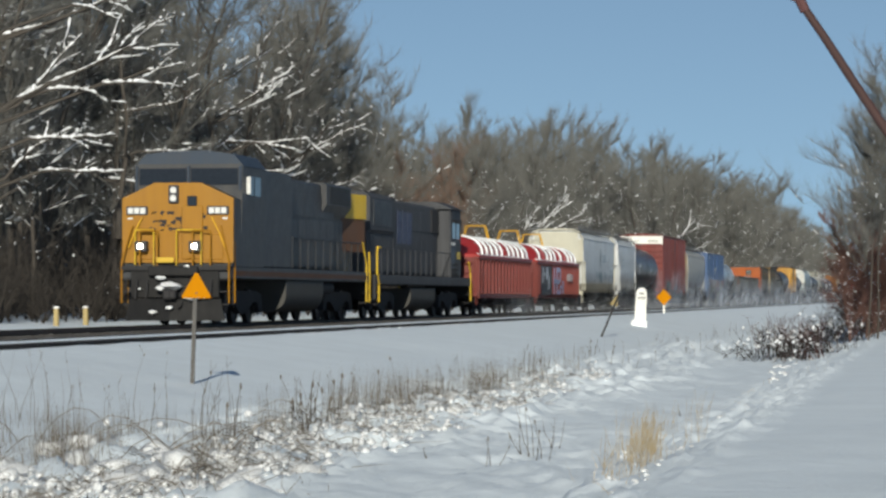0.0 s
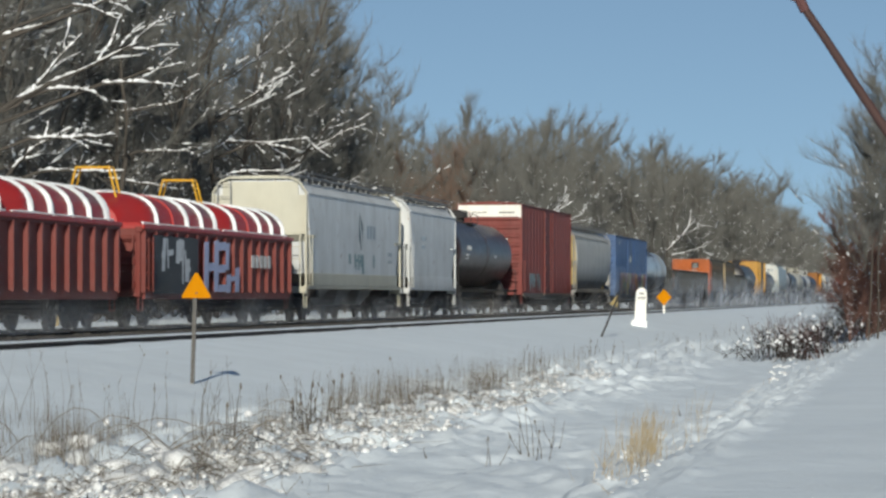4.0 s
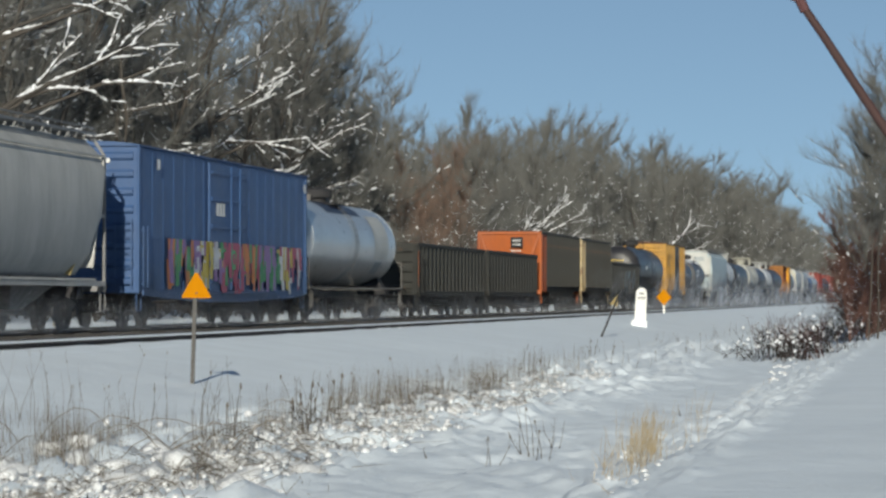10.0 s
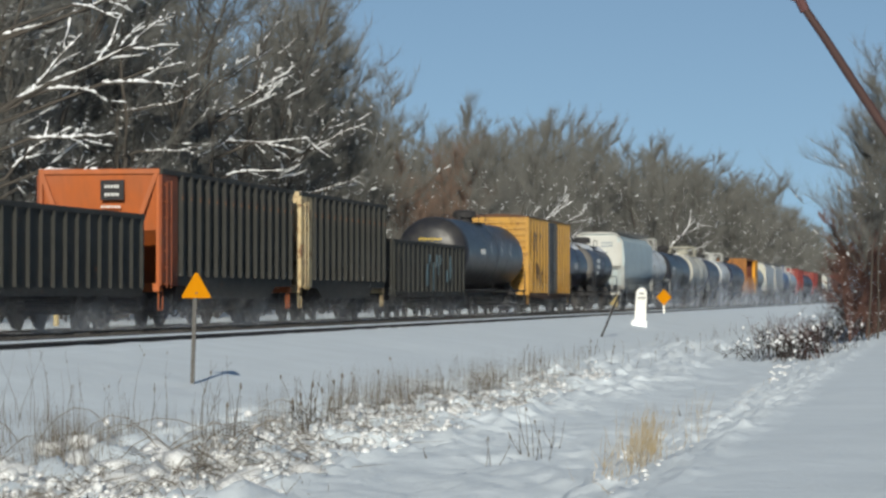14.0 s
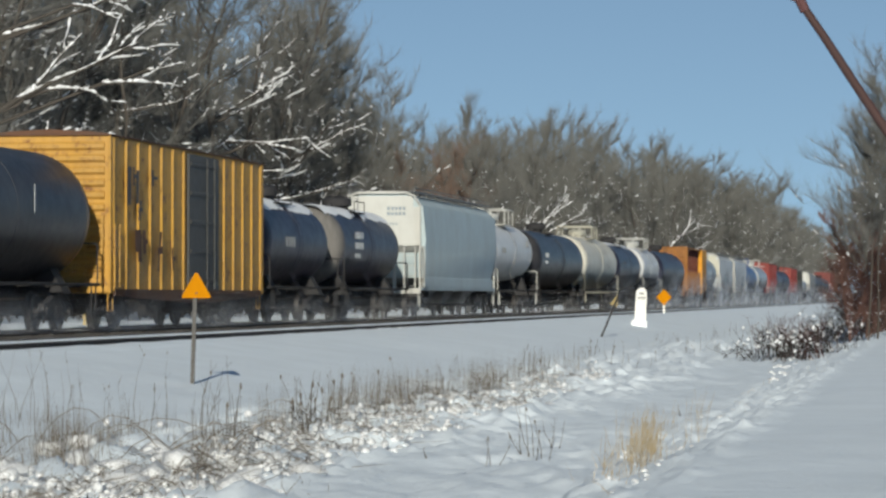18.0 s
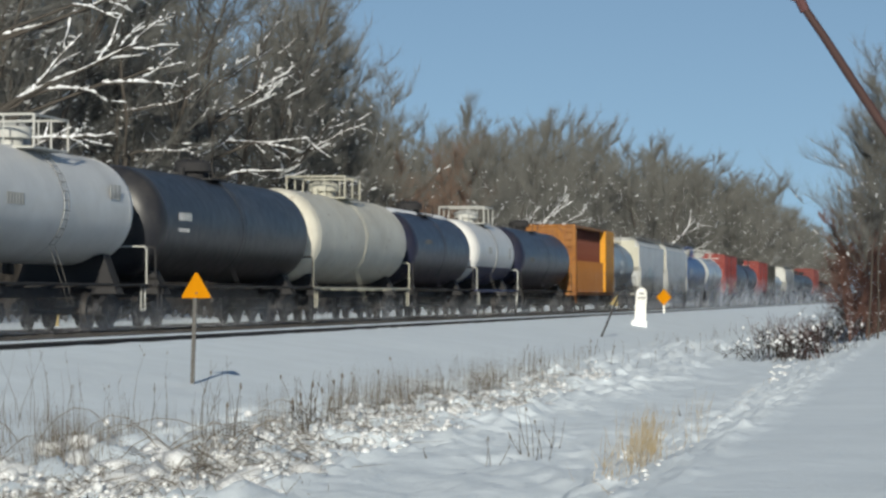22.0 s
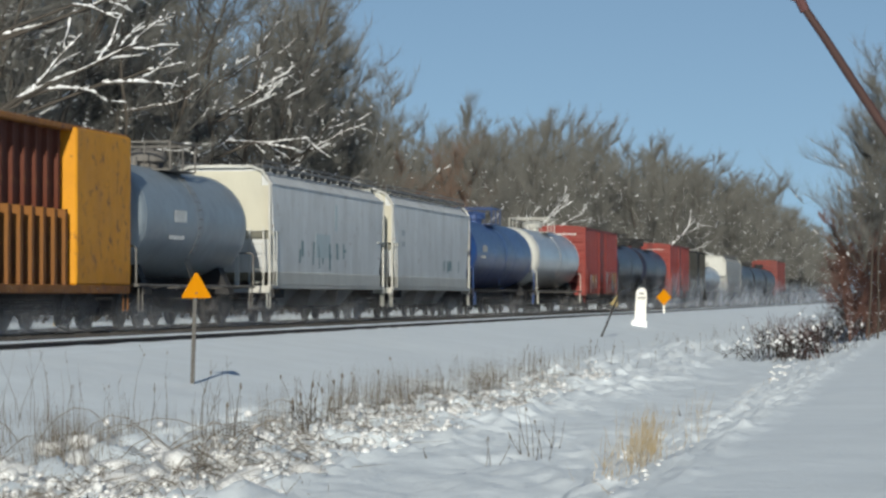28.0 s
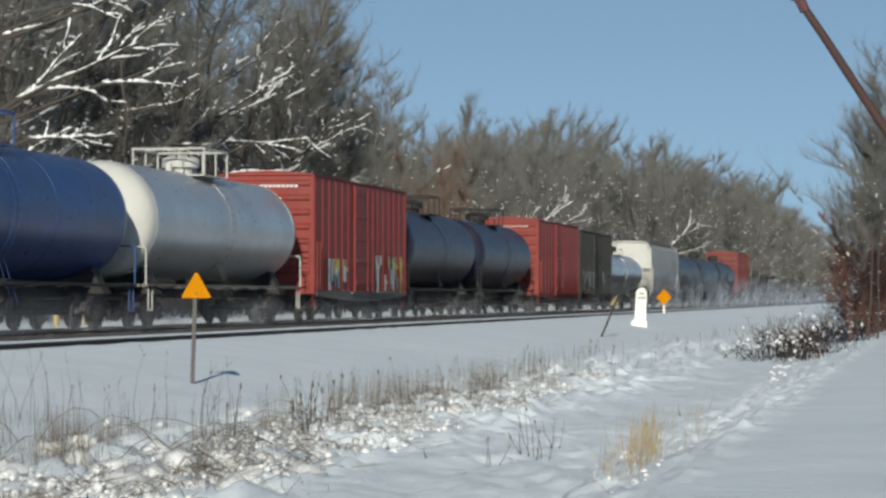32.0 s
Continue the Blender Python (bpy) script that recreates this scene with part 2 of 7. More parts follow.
def build_ground():
    xs = steps(-900, -60, 120) + steps(-60, -24, 4) + steps(-24, -14.7, 0.8) + steps(-14.7, -9.6, 0.22) + steps(-9.6, -4.6, 0.085) \
        + steps(-4.6, -1.7, 0.06) + steps(-1.7, -1.6, 0.1) + steps(-1.6, 6, 0.3) + steps(6, 60, 6) + steps(60, 901, 140)
    ys = steps(-900, 0, 90) + steps(0, 16, 2) + steps(16, 30, 0.25) + steps(30, 62, 0.13) + steps(62, 100, 0.3) + steps(100, 180, 0.9) + steps(180, 500, 6) + steps(500, 3001, 125)
    vs = [(x, y, ground_height(x, y)) for y in ys for x in xs]
    m = len(xs)
    fs = [(j * m + i, j * m + i + 1, (j + 1) * m + i + 1, (j + 1) * m + i) for j in range(len(ys) - 1) for i in range(m - 1)]
    me = bpy.data.meshes.new("ground")
    me.from_pydata(vs, [], fs)
    me.materials.append(SNOW)
    me.polygons.foreach_set("use_smooth", [True] * len(fs))
    tagged(new("ground", me), "snow-covered ground with a shallow ditch below the railway bank", "ground", kind="structure")


build_ground()


# ---- the two tracks ----
def build_tracks():
    rail_profile = [(-0.075, -0.17), (0.075, -0.17), (0.075, -0.155), (0.012, -0.13), (0.012, -0.05), (0.036, -0.036), (0.036, -0.006),
                    (0.030, 0.0), (-0.030, 0.0), (-0.036, -0.006), (-0.036, -0.036), (-0.012, -0.05), (-0.012, -0.13), (-0.075, -0.155)]
    bed = new("ballast_bed", Geo().prism([(-24.0, -0.30), (-14.3, -0.30), (-14.65, -0.11), (-23.3, -0.11)], 1, -700, 1500).mesh("ballast_bed", BALLAST))
    tagged(bed, "dark stone ballast under the two tracks, blown half clear of snow", "ballast", kind="structure")
    shoulder = Geo()
    rn = random.Random(4)
    for i in range(5200):
        y = 40 + 260 * rn.random() ** 1.6
        x = rn.choice((rn.uniform(-19.6, -17.0), rn.uniform(-19.6, -17.0), rn.uniform(-22.6, -19)))
        shoulder.blob((x, y, -0.10), rn.uniform(0.03, 0.085), 0.7, i)
    tagged(new("ballast_stones", shoulder.mesh("ballast_stones", BALLAST, 0)), "loose dark ballast stones between the tracks", "ballast", kind="stuff")
    for k, (xc, words) in enumerate(((XC, "the track the freight train runs on"), (XN, "the empty near track, half buried in snow"))):
        tr = thing("track", "steel railway rails on wooden ties, " + words, "railway track", "railway tracks", kind="structure")
        for s in (-1, 1):
            part("rail", Geo().prism([(p + xc + s * 0.753, q) for p, q in rail_profile], 1, -700, 1500), RAIL, tr)
        tie = Geo().box(-1.3, 1.3, -0.11, 0.11, -0.3, -0.085, 0.01).mesh("tie", TIE)
        for i in range(140):
            part("tie", tie, TIE, tr, at=pose(xc + rn.uniform(-0.03, 0.03), 46 + 0.55 * i, 0, 0, 0, rn.uniform(-1, 1)))
    # snow packed between the rails of the near track, with a ragged edge
    g = Geo()
    ring = []
    for y in steps(-700, 30, 40) + steps(30, 220, 0.5) + steps(220, 1500, 40):
        w = 0.05 * noise.noise((y * 0.8, 1, 0))
        t = -0.004 + 0.008 * noise.noise((y * 0.5, 3, 0))
        ring.append([(XN - 0.70, y, -0.25), (XN - 0.66 + w * 0.4, y, t - 0.02), (XN - 0.3, y, t), (XN + 0.3, y, t + 0.005), (XN + 0.66 + w * 0.3, y, t - 0.02), (XN + 0.70, y, -0.25)])
    g.rings(ring)
    tagged(new("track_snow", g.mesh("track_snow", SNOW, 1.2)), "snow packed between the rails of the near track", "snow", kind="structure")
    g = Geo()
    ring = []
    for y in steps(-700, 30, 40) + steps(30, 220, 0.45) + steps(220, 1500, 40):
        w = 0.10 * noise.noise((y * 0.9, 11, 0)) + 0.05 * noise.noise((y * 3.1, 12, 0))
        t = -0.075 + 0.02 * noise.noise((y * 0.6, 13, 0))
        ring.append([(-14.92 + w, y, -0.25), (-14.88 + w, y, t - 0.02), (-14.6, y, t + 0.012), (-14.2, y, t + 0.0), (-13.7, y, -0.12), (-13.5, y, -0.3)])
    g.rings(ring)
    tagged(new("snow_bank", g.mesh("snow_bank", SNOW, 1.2)), "low bank of ploughed snow along the near rail", "snow", kind="structure")
    g = Geo()
    for k in range(220):     # clods thrown up along the bank
        y = 60 + 90 * rn.random()
        if noise.noise((y * 0.12, 5, 0)) < 0.05:
            continue
        g.lump((-14.62 + rn.gauss(0, 0.10), y, -0.075), rn.uniform(0.015, 0.04), 0.7, k * 0.7)
    tagged(new("bank_clods", g.mesh("bank_clods", SNOW_CAP, 1.3)), "clods of snow thrown up along the bank", "snow", kind="stuff")


build_tracks()


# ---- rolling stock: parts that all cars share ----
CARS = []          # (thing, time at which its front passes the reference line)
AXLES = {}         # wheelsets by the place on their truck


def wheelset_mesh(r):
    g = Geo().tube((-0.95, 0, 0), (0.95, 0, 0), 0.085, n=8)
    for s in (-1, 1):
        prof = [(0.68, r + 0.03), (0.71, r + 0.028), (0.72, r), (0.82, r - 0.01), (0.825, r - 0.07), (0.79, r - 0.09), (0.775, 0.13), (0.83, 0.12), (0.83, 0.0)]
        n = 20
        g.rings([[(s * px, pr * math.cos(s * 2 * math.pi * i / n), pr * math.sin(s * 2 * math.pi * i / n)) for i in range(n)] for px, pr in prof], True)
        for i in range(6):   # bolts of the bearing cap
            w = 2 * math.pi * i / 6
            g.box(s * 0.83, s * 0.86, 0.07 * math.cos(w) - 0.012, 0.07 * math.cos(w) + 0.012, 0.07 * math.sin(w) - 0.012, 0.07 * math.sin(w) + 0.012)
    return g.mesh("wheelset", WHEEL)


GALV = plain("galvanised_grating", (0.20, 0.205, 0.21), 0.7, 0.2)
GRIMY = paint("grimy_steel", (0.26, 0.26, 0.265), 0.8, 0.5)
WHEELS = {0.44: wheelset_mesh(0.44), 0.51: wheelset_mesh(0.51)}


def side_frame_mesh():
    top = [(-1.12, 0.44), (-1.05, 0.62), (-0.72, 0.66), (-0.35, 0.80), (0.35, 0.80), (0.72, 0.66), (1.05, 0.62), (1.12, 0.44),
           (0.98, 0.42), (0.90, 0.53), (0.72, 0.50), (0.42, 0.22), (-0.42, 0.22), (-0.72, 0.50), (-0.90, 0.53), (-0.98, 0.42)]
    g = Geo().prism(top, 0, -0.07, 0.07)
    for y in (-0.22, -0.08, 0.08, 0.22):
        g.tube((0.02, y, 0.28), (0.02, y, 0.58), 0.075, n=8)
    for y in (-0.89, 0.89):
        g.tube((-0.02, y, 0.44), (0.12, y, 0.44), 0.12, n=10)
    return g.mesh("side_frame", DARK)


SIDE_FRAME = side_frame_mesh()
BOLSTER = Geo().box(-1.0, 1.0, -0.2, 0.2, 0.35, 0.72, 0.04).mesh("bolster", DARK)
LOCO_FRAME = Geo().prism([(-2.35, 0.35), (-2.25, 0.85), (-1.6, 0.95), (1.6, 0.95), (2.25, 0.85), (2.35, 0.35), (2.0, 0.32), (1.75, 0.62), (1.2, 0.62), (0.4, 0.30),
                          (-0.4, 0.30), (-1.2, 0.62), (-1.75, 0.62), (-2.0, 0.32)], 0, -0.09, 0.09).mesh("side_frame", DARK)
COUPLER = Geo().box(-0.12, 0.12, -0.62, 0.4, 0.72, 0.95, 0.03).box(-0.17, 0.15, -0.68, -0.38, 0.70, 0.98, 0.05).box(0.02, 0.2, -0.72, -0.5, 0.72, 0.96, 0.04).mesh("coupler", DARK)
HOSE = Geo().pipe([(0.3, -0.05, 0.85), (0.32, -0.3, 0.72), (0.3, -0.5, 0.55), (0.24, -0.6, 0.5)], 0.025).mesh("brake_hose", DARK)


def truck(car, y, loco=False):
    t = part("truck", BOLSTER, DARK, car, at=pose(0, y, 0))
    for s in (-1, 1):
        part("side_frame", LOCO_FRAME if loco else SIDE_FRAME, DARK, t, at=pose(s * 1.0, 0, 0))
    r = 0.51 if loco else 0.44
    for off in ((-1.85, 0.0, 1.85) if loco else (-0.89, 0.89)):
        w = part("wheelset", WHEELS[r], WHEEL, t, at=pose(0, off, r))
        AXLES.setdefault((off, r), []).append(w)
    return t


def car(name, label, category, t0, t1, inset=2.2, group="freight cars of the train", loco=False):
    """A car of the train, its origin on the rails below its front end; y runs towards its rear."""
    length = SPEED * (t1 - t0)
    c = thing(name, label, category, group, at=pose(XC, SPEED * t0 - 3.213, 0))
    CARS.append((c, t0))
    part("coupler", COUPLER, DARK, c)
    part("coupler", COUPLER, DARK, c, at=pose(0, length, 0, 0, 0, 180))
    part("brake_hose", HOSE, DARK, c)
    truck(c, inset, loco)
    truck(c, length - inset, loco)
    return c, length


def bars(c, spots, material=LETTER, name="lettering"):
    """Unreadable painted writing: rows of small bars. spots: (side, u, z, width, height, count); side 'n' is the track side, 'f' the front end; the last number is the face's place."""
    g = Geo()
    for side, face, u, z, w, h, n in spots:
        d = w / (n + (n - 1) * 0.45)
        for i in range(n):
            u0 = u + i * d * 1.45
            if side == "n":
                g.box(face, face + 0.006, u0, u0 + d, z, z + h)
            else:
                g.box(u0, u0 + d, face - 0.006, face, z, z + h)
    return tagged(part(name, g, material, c), kind="stuff")


def ladder(c, x, y, z0, z1, along="y", w=0.42, material=None, out=0.08, r=0.016, name="ladder"):
    """A grab-iron ladder; along: the axis in which its rungs lie."""
    g = Geo()
    n = max(2, round((z1 - z0) / 0.4))
    for i in range(n + 1):
        z = z0 + (z1 - z0) * i / n
        if along == "y":
            g.pipe([(x, y - w / 2, z), (x + out, y - w / 2, z), (x + out, y + w / 2, z), (x, y + w / 2, z)], r, 5)
        else:
            g.pipe([(x - w / 2, y, z), (x - w / 2, y - out, z), (x + w / 2, y - out, z), (x + w / 2, y, z)], r, 5)
    if along == "y":
        for s in (-1, 1):
            g.box(x + out - 0.01, x + out + 0.015, y + s * w / 2 - 0.02, y + s * w / 2 + 0.02, z0 - 0.1, z1 + 0.1)
    else:
        for s in (-1, 1):
            g.box(x + s * w / 2 - 0.02, x + s * w / 2 + 0.02, y - out - 0.015, y - out + 0.01, z0 - 0.1, z1 + 0.1)
    return part(name, g, material or DARK, c)


def graffiti(c, face, y0, y1, z0, z1, colours, seed, n=14, door=None):
    """Sprayed letters, one mesh a colour. door: from, to and face of a door that they run across."""
    rn = random.Random(seed)
    for k, m in enumerate(colours):
        g = Geo()
        for i in range(n):
            y = rn.uniform(y0, y1 - 0.25)
            z = rn.uniform(z0, z1 - 0.3)
            h = min(rn.uniform(0.4, 1.3), z1 - z)
            w = rn.uniform(0.12, 0.42)
            t = rn.uniform(-0.25, 0.25)
            f = (door[2] if door and door[0] - 0.1 < y + w / 2 < door[1] + 0.1 else face) + 0.002 + 0.0006 * (i * len(colours) + k)
            g.prism([(y, z), (y + w, z), (y + w + t * h, z + h), (y + t * h, z + h)], 0, f, f + 0.0003)
            if rn.random() < 0.6:
                u = rn.uniform(0.2, 0.6)
                g.prism([(y, z + h * 0.4), (y + u, z + h * 0.45), (y + u, z + h * 0.65), (y, z + h * 0.6)], 0, f + 0.0003, f + 0.0005)
        tagged(part("graffiti", g, m, c, "sprayed graffiti lettering"), kind="stuff")


def under_sill(c, length, z=0.98):
    part("centre_sill", Geo().box(-0.2, 0.2, 0.1, length - 0.1, 0.72, z + 0.05, 0.02), DARK, c)
    part("brake_tank", Geo().tube((0.55, length * 0.42, 0.75), (0.55, length * 0.42 + 0.9, 0.75), 0.2, n=12), DARK, c)
    part("brake_rod", Geo().tube((0.35, 1.2, 0.62), (0.35, length - 1.2, 0.62), 0.02, n=5), DARK, c)


def cut_steps(c, length, material, w=1.5):
    for y in (0.12, length - 0.52):
        g = Geo().pipe([(w - 0.06, y, 1.0), (w - 0.06, y, 0.45), (w - 0.06, y + 0.4, 0.45), (w - 0.06, y + 0.4, 1.0)], 0.018, 5)
        part("sill_step", g, material, c)


# ---- boxcar ----
def boxcar(label, t0, t1, h, material, ribs=14, door=None, door_w=0.19, door_at=0.5, eave=1.5, white_end=False, roof_mat=None, end_ribs=8, rib_mat=None, sill_mat=None, name="boxcar", rib_d=0.065):
    c, L = car(name, label, "boxcar", t0, t1)
    z0, zr = 0.86, h - 0.12
    w = eave
    part("body", Geo().box(-w, w, 0.06, L - 0.06, z0, zr, 0.03), material, c)
    roof = Geo().prism([(-w - 0.05, zr), (w + 0.05, zr), (w + 0.05, zr + 0.03), (w - 0.5, h - 0.02), (0, h + 0.03), (-w + 0.5, h - 0.02), (-w - 0.05, zr + 0.03)], 1, 0, L)
    rf = part("roof", roof, roof_mat or material, c)
    n = int(L / 1.25)
    seam = Geo().prism([(-w, 0.035), (-w + 0.5, 0.115), (0, 0.165), (w - 0.5, 0.115), (w, 0.035), (w, 0.0), (0, 0.1), (-w, 0.0)], 1, 0, 0.07).mesh("roof_seam", roof_mat or material)
    for i in range(n):
        part("roof_seam", seam, material, rf, at=pose(0, 0.5 + i * (L - 1) / (n - 1), zr))
    d0, d1 = L * (door_at - door_w / 2), L * (door_at + door_w / 2)
    rib = Geo().prism([(-0.03, -0.10), (rib_d, -0.05), (rib_d, 0.05), (-0.03, 0.10)], 2, z0 + 0.06, zr - 0.06).mesh("side_rib", rib_mat or material)
    for s in (1, -1):
        for i in range(ribs):
            y = 0.35 + (L - 0.7) * i / (ribs - 1)
            if d0 - 0.1 < y < d1 + 0.1:
                continue
            part("side_rib", rib, material, c, at=pose(s * w, y, 0) if s > 0 else pose(-w, y, 0, 0, 0, 180))
        for ya in (0.03, L - 0.2):
            part("corner_post", Geo().box(s * (w - 0.02), s * (w + 0.035), ya, ya + 0.17, z0, zr, 0.012), material, c)
        part("side_sill", Geo().prism([(0.4, z0 + 0.1), (0.4, z0 - 0.05), (2.4, z0 - 0.12), (d0, z0 - 0.22), (d1, z0 - 0.22), (L - 2.4, z0 - 0.12), (L - 0.4, z0 - 0.05), (L - 0.4, z0 + 0.1)],
                                      0, s * (w + 0.0), s * (w + 0.05)), sill_mat or material, c)
        dm = door or material
        dr = part("door", Geo().box(s * (w + 0.02), s * (w + 0.09), d0, d1, z0 + 0.08, zr - 0.1, 0.02), dm, c)
        k = 5
        for i in range(k):
            z = z0 + 0.35 + i * (zr - z0 - 0.7) / (k - 1)
            part("door_rib", Geo().box(s * (w + 0.085), s * (w + 0.125), d0 + 0.12, d1 - 0.12, z - 0.06, z + 0.06, 0.02), dm, dr)
        for y in (d0 + 0.55 * (d1 - d0), d0 + 0.8 * (d1 - d0)):
            part("lock_rod", Geo().tube((s * (w + 0.13), y, z0 + 0.12), (s * (w + 0.13), y, zr - 0.15), 0.022, n=6), dm, dr)
        part("door_track", Geo().box(s * w, s * (w + 0.12), d0 - 0.5, min(L - 0.3, d1 + (d1 - d0)), z0 + 0.0, z0 + 0.07, 0.01), sill_mat or material, c)
    for yy, sg in ((0.06, -1), (L - 0.06, 1)):
        for i in range(end_ribs):
            z = z0 + 0.3 + (zr - z0 - (0.95 if white_end else 0.55)) * i / (end_ribs - 1)
            part("end_rib", Geo().prism([(yy, z - 0.11), (yy + sg * 0.07, z - 0.045), (yy + sg * 0.07, z + 0.045), (yy, z + 0.11)], 0, -w + 0.12, w - 0.12), material, c)
        if white_end:
            part("end_stripe", Geo().box(-w + 0.01, w - 0.01, yy + sg * 0.004, yy + sg * 0.03, zr - 0.62, zr - 0.02), WHITE, c, "white excess-height end panel")
    under_sill(c, L)
    cut_steps(c, L, material, w)
    ladder(c, w - 0.35, 0.03, 1.1, 2.6, "x", material=material, out=0.1)
    ladder(c, w + 0.02, 0.42, 1.1, 2.4, "y", material=material, out=0.07)
    ladder(c, -w + 0.35, 0.03, 1.1, zr - 0.4, "x", material=material, out=0.1)
    part("brake_wheel", Geo().tube((-0.75, -0.05, 2.6), (-0.75, -0.08, 2.6), 0.27, n=14).tube((-0.75, 0.05, 2.6), (-0.75, -0.1, 2.6), 0.03), material, c)
    part("end_platform", Geo().box(-0.75, 0.75, -0.28, 0.05, 1.0, 1.04), DARK, c)
    return c, L, z0, zr


# ---- covered hopper ----
def hopper(label, t0, t1, h, material, frame_mat=None, end_mat=None, bays=3, bulge=0.0, slope=0.3, smooth_end=False, name="covered_hopper"):
    c, L = car(name, label, "covered hopper", t0, t1)
    fm, em = frame_mat or material, end_mat or material
    w, zs = 1.5, 1.5
    eave = h - 0.56
    sec = [(-w, zs), (w, zs), (w + bulge * 0.8, 2.1), (w + bulge * 1.3, 2.9), (w + bulge * 0.6, eave - 0.06), (w - 0.02, eave), (w - 0.40, h - 0.20), (0.5, h - 0.12), (-0.5, h - 0.12),
           (-w + 0.40, h - 0.20), (-w + 0.02, eave), (-w - bulge * 0.6, eave - 0.06), (-w - bulge * 1.3, 2.9), (-w - bulge * 0.8, 2.1)]
    if smooth_end:
        zs = 1.28
        half = [(w - 0.3, zs), (w - 0.02, 1.75), (w + bulge, 2.6), (w + bulge * 0.7, eave - 0.35), (w - 0.12, eave + 0.05), (w - 0.45, h - 0.18), (0.5, h - 0.12)]
        sec = half + [(-x, z) for x, z in half[::-1]]
    e, cant = 0.45, 0.36 if smooth_end else 0.22      # the side sheets are cut back towards their foot

    def ring(y, low, sg):
        return [(x, y + sg * cant * max(0.0, eave - max(z, low)), z if z > low else low - (low - z) * 0.02) for x, z in sec]
    rings = [ring(y, low, 1) for y, low in ((e, 2.75), (e + 0.02, 2.6), (e + slope * 0.5, 2.0), (e + slope, zs))]
    rings += [ring(y, low, -1) for y, low in ((L - e - slope, zs), (L - e - slope * 0.5, 2.0), (L - e - 0.02, 2.6), (L - e, 2.75))]
    part("body", Geo().rings(rings), material, c, sharp=0.35 if not bulge else 0.6)
    for s in (-1, 1):
        part("eave_rail", Geo().box(s * (w - 0.03), s * (w + 0.03), e, L - e, eave - 0.03, eave + 0.02, 0.01), material, c)
    # end frames, slope sheets and sills
    for ya, sg in ((0.0, 1), (L, -1)):
        g = Geo().prism([(ya + sg * 0.45, 2.75), (ya + sg * 2.6, 1.25), (ya + sg * 2.7, 1.25), (ya + sg * 0.55, 2.85)], 0, -w + 0.15, w - 0.15)
        part("slope_sheet", g, em, c)
        g = Geo()
        for s in (-1, 1):
            g.box(s * (w - 0.06), s * (w + 0.01), ya + sg * 0.27, ya + sg * 0.35, 0.95, h - 0.55, 0.015)
            g.box(s * (w - 0.06), s * (w + 0.03), ya + sg * 0.38, ya + sg * 1.5, 2.62, 2.70)
            g.pipe([(s * (w - 0.02), ya + sg * 0.32, h - 0.55), (s * (w - 0.25), ya + sg * 0.32, h - 0.2), (s * 0.9, ya + sg * 0.32, h - 0.06)], 0.04, 6)
        g.box(-0.9, 0.9, ya + sg * 0.27, ya + sg * 0.37, h - 0.11, h - 0.02)
        for x in (-0.5, 0.5):
            g.box(x - 0.05, x + 0.05, ya + sg * 0.27, ya + sg * 0.4, 1.0, 2.8)
        g.box(-w, w, ya + sg * 0.2, ya + sg * 0.4, 0.9, 1.1, 0.01)
        part("end_frame", g, fm, c)
        if smooth_end:
            part("end_sheet", Geo().prism([(ya + sg * (e - 0.04), eave), (ya + sg * e, eave), (ya + sg * (e + cant * (eave - 1.45)), 1.45), (ya + sg * (e + cant * (eave - 1.45) - 0.05), 1.45)], 0, -w - 0.02, w + 0.02), em if sg > 0 else material, c)
            continue
        part("end_sheet", Geo().box(-w + 0.02, w - 0.02, ya + sg * (e - 0.03), ya + sg * (e + 0.03), 2.72, h - 0.62).box(-w + 0.3, w - 0.3, ya + sg * (e - 0.03), ya + sg * (e + 0.03), h - 0.62, h - 0.2), em, c)
    for s in (-1, 1):
        part("side_sill", Geo().box(s * (w - 0.1), s * (w + 0.02), 0.3, L - 0.3, 1.02, 1.14, 0.01).box(s * (w - 0.02), s * (w + 0.035), 1.15, L - 1.15, 1.12, zs + 0.02 if not smooth_end else 1.2, 0.02), fm if not bulge else material, c)
    bay = (L - 5.4) / bays
    for i in range(bays):
        y = 2.7 + bay * (i + 0.5)
        g = Geo().rings([[(-1.35, y - bay / 2, zs), (1.35, y - bay / 2, zs), (1.35, y + bay / 2, zs), (-1.35, y + bay / 2, zs)],
                         [(-0.75, y - 0.35, 0.48), (0.75, y - 0.35, 0.48), (0.75, y + 0.35, 0.48), (-0.75, y + 0.35, 0.48)]])
        ob = part("discharge_hopper", g, GRIMY, c)
        part("outlet_gate", Geo().box(-0.8, 0.8, y - 0.42, y + 0.42, 0.40, 0.5, 0.02), DARK, ob)
    # running boards, roof hatches and their rail
    for s in (-1, 1):
        g = Geo()
        for k in range(3):
            g.box(s * (0.62 + 0.22 * k), s * (0.62 + 0.22 * k + 0.15), 0.25, L - 0.25, h - 0.04, h - 0.01)
        for k in range(int(L / 2.0)):
            g.box(s * 0.62, s * 1.25, 0.5 + 2 * k, 0.53 + 2 * k, h - 0.14, h - 0.04)
        g.box(s * 1.25, s * 1.28, 0.25, L - 0.25, h - 0.07, h - 0.01)
        rb = part("running_board", g, GALV, c)
        g = Geo()
        n = int(L / 1.9)
        for k in range(n + 1):
            y = 0.4 + (L - 0.8) * k / n
            g.box(s * 1.24, s * 1.26, y - 0.015, y + 0.015, h - 0.20, h + 0.10)
        g.box(s * 1.235, s * 1.265, 0.4, L - 0.4, h + 0.09, h + 0.12)
        part("board_rail", g, GALV, rb)
    n = int(L / 1.9)
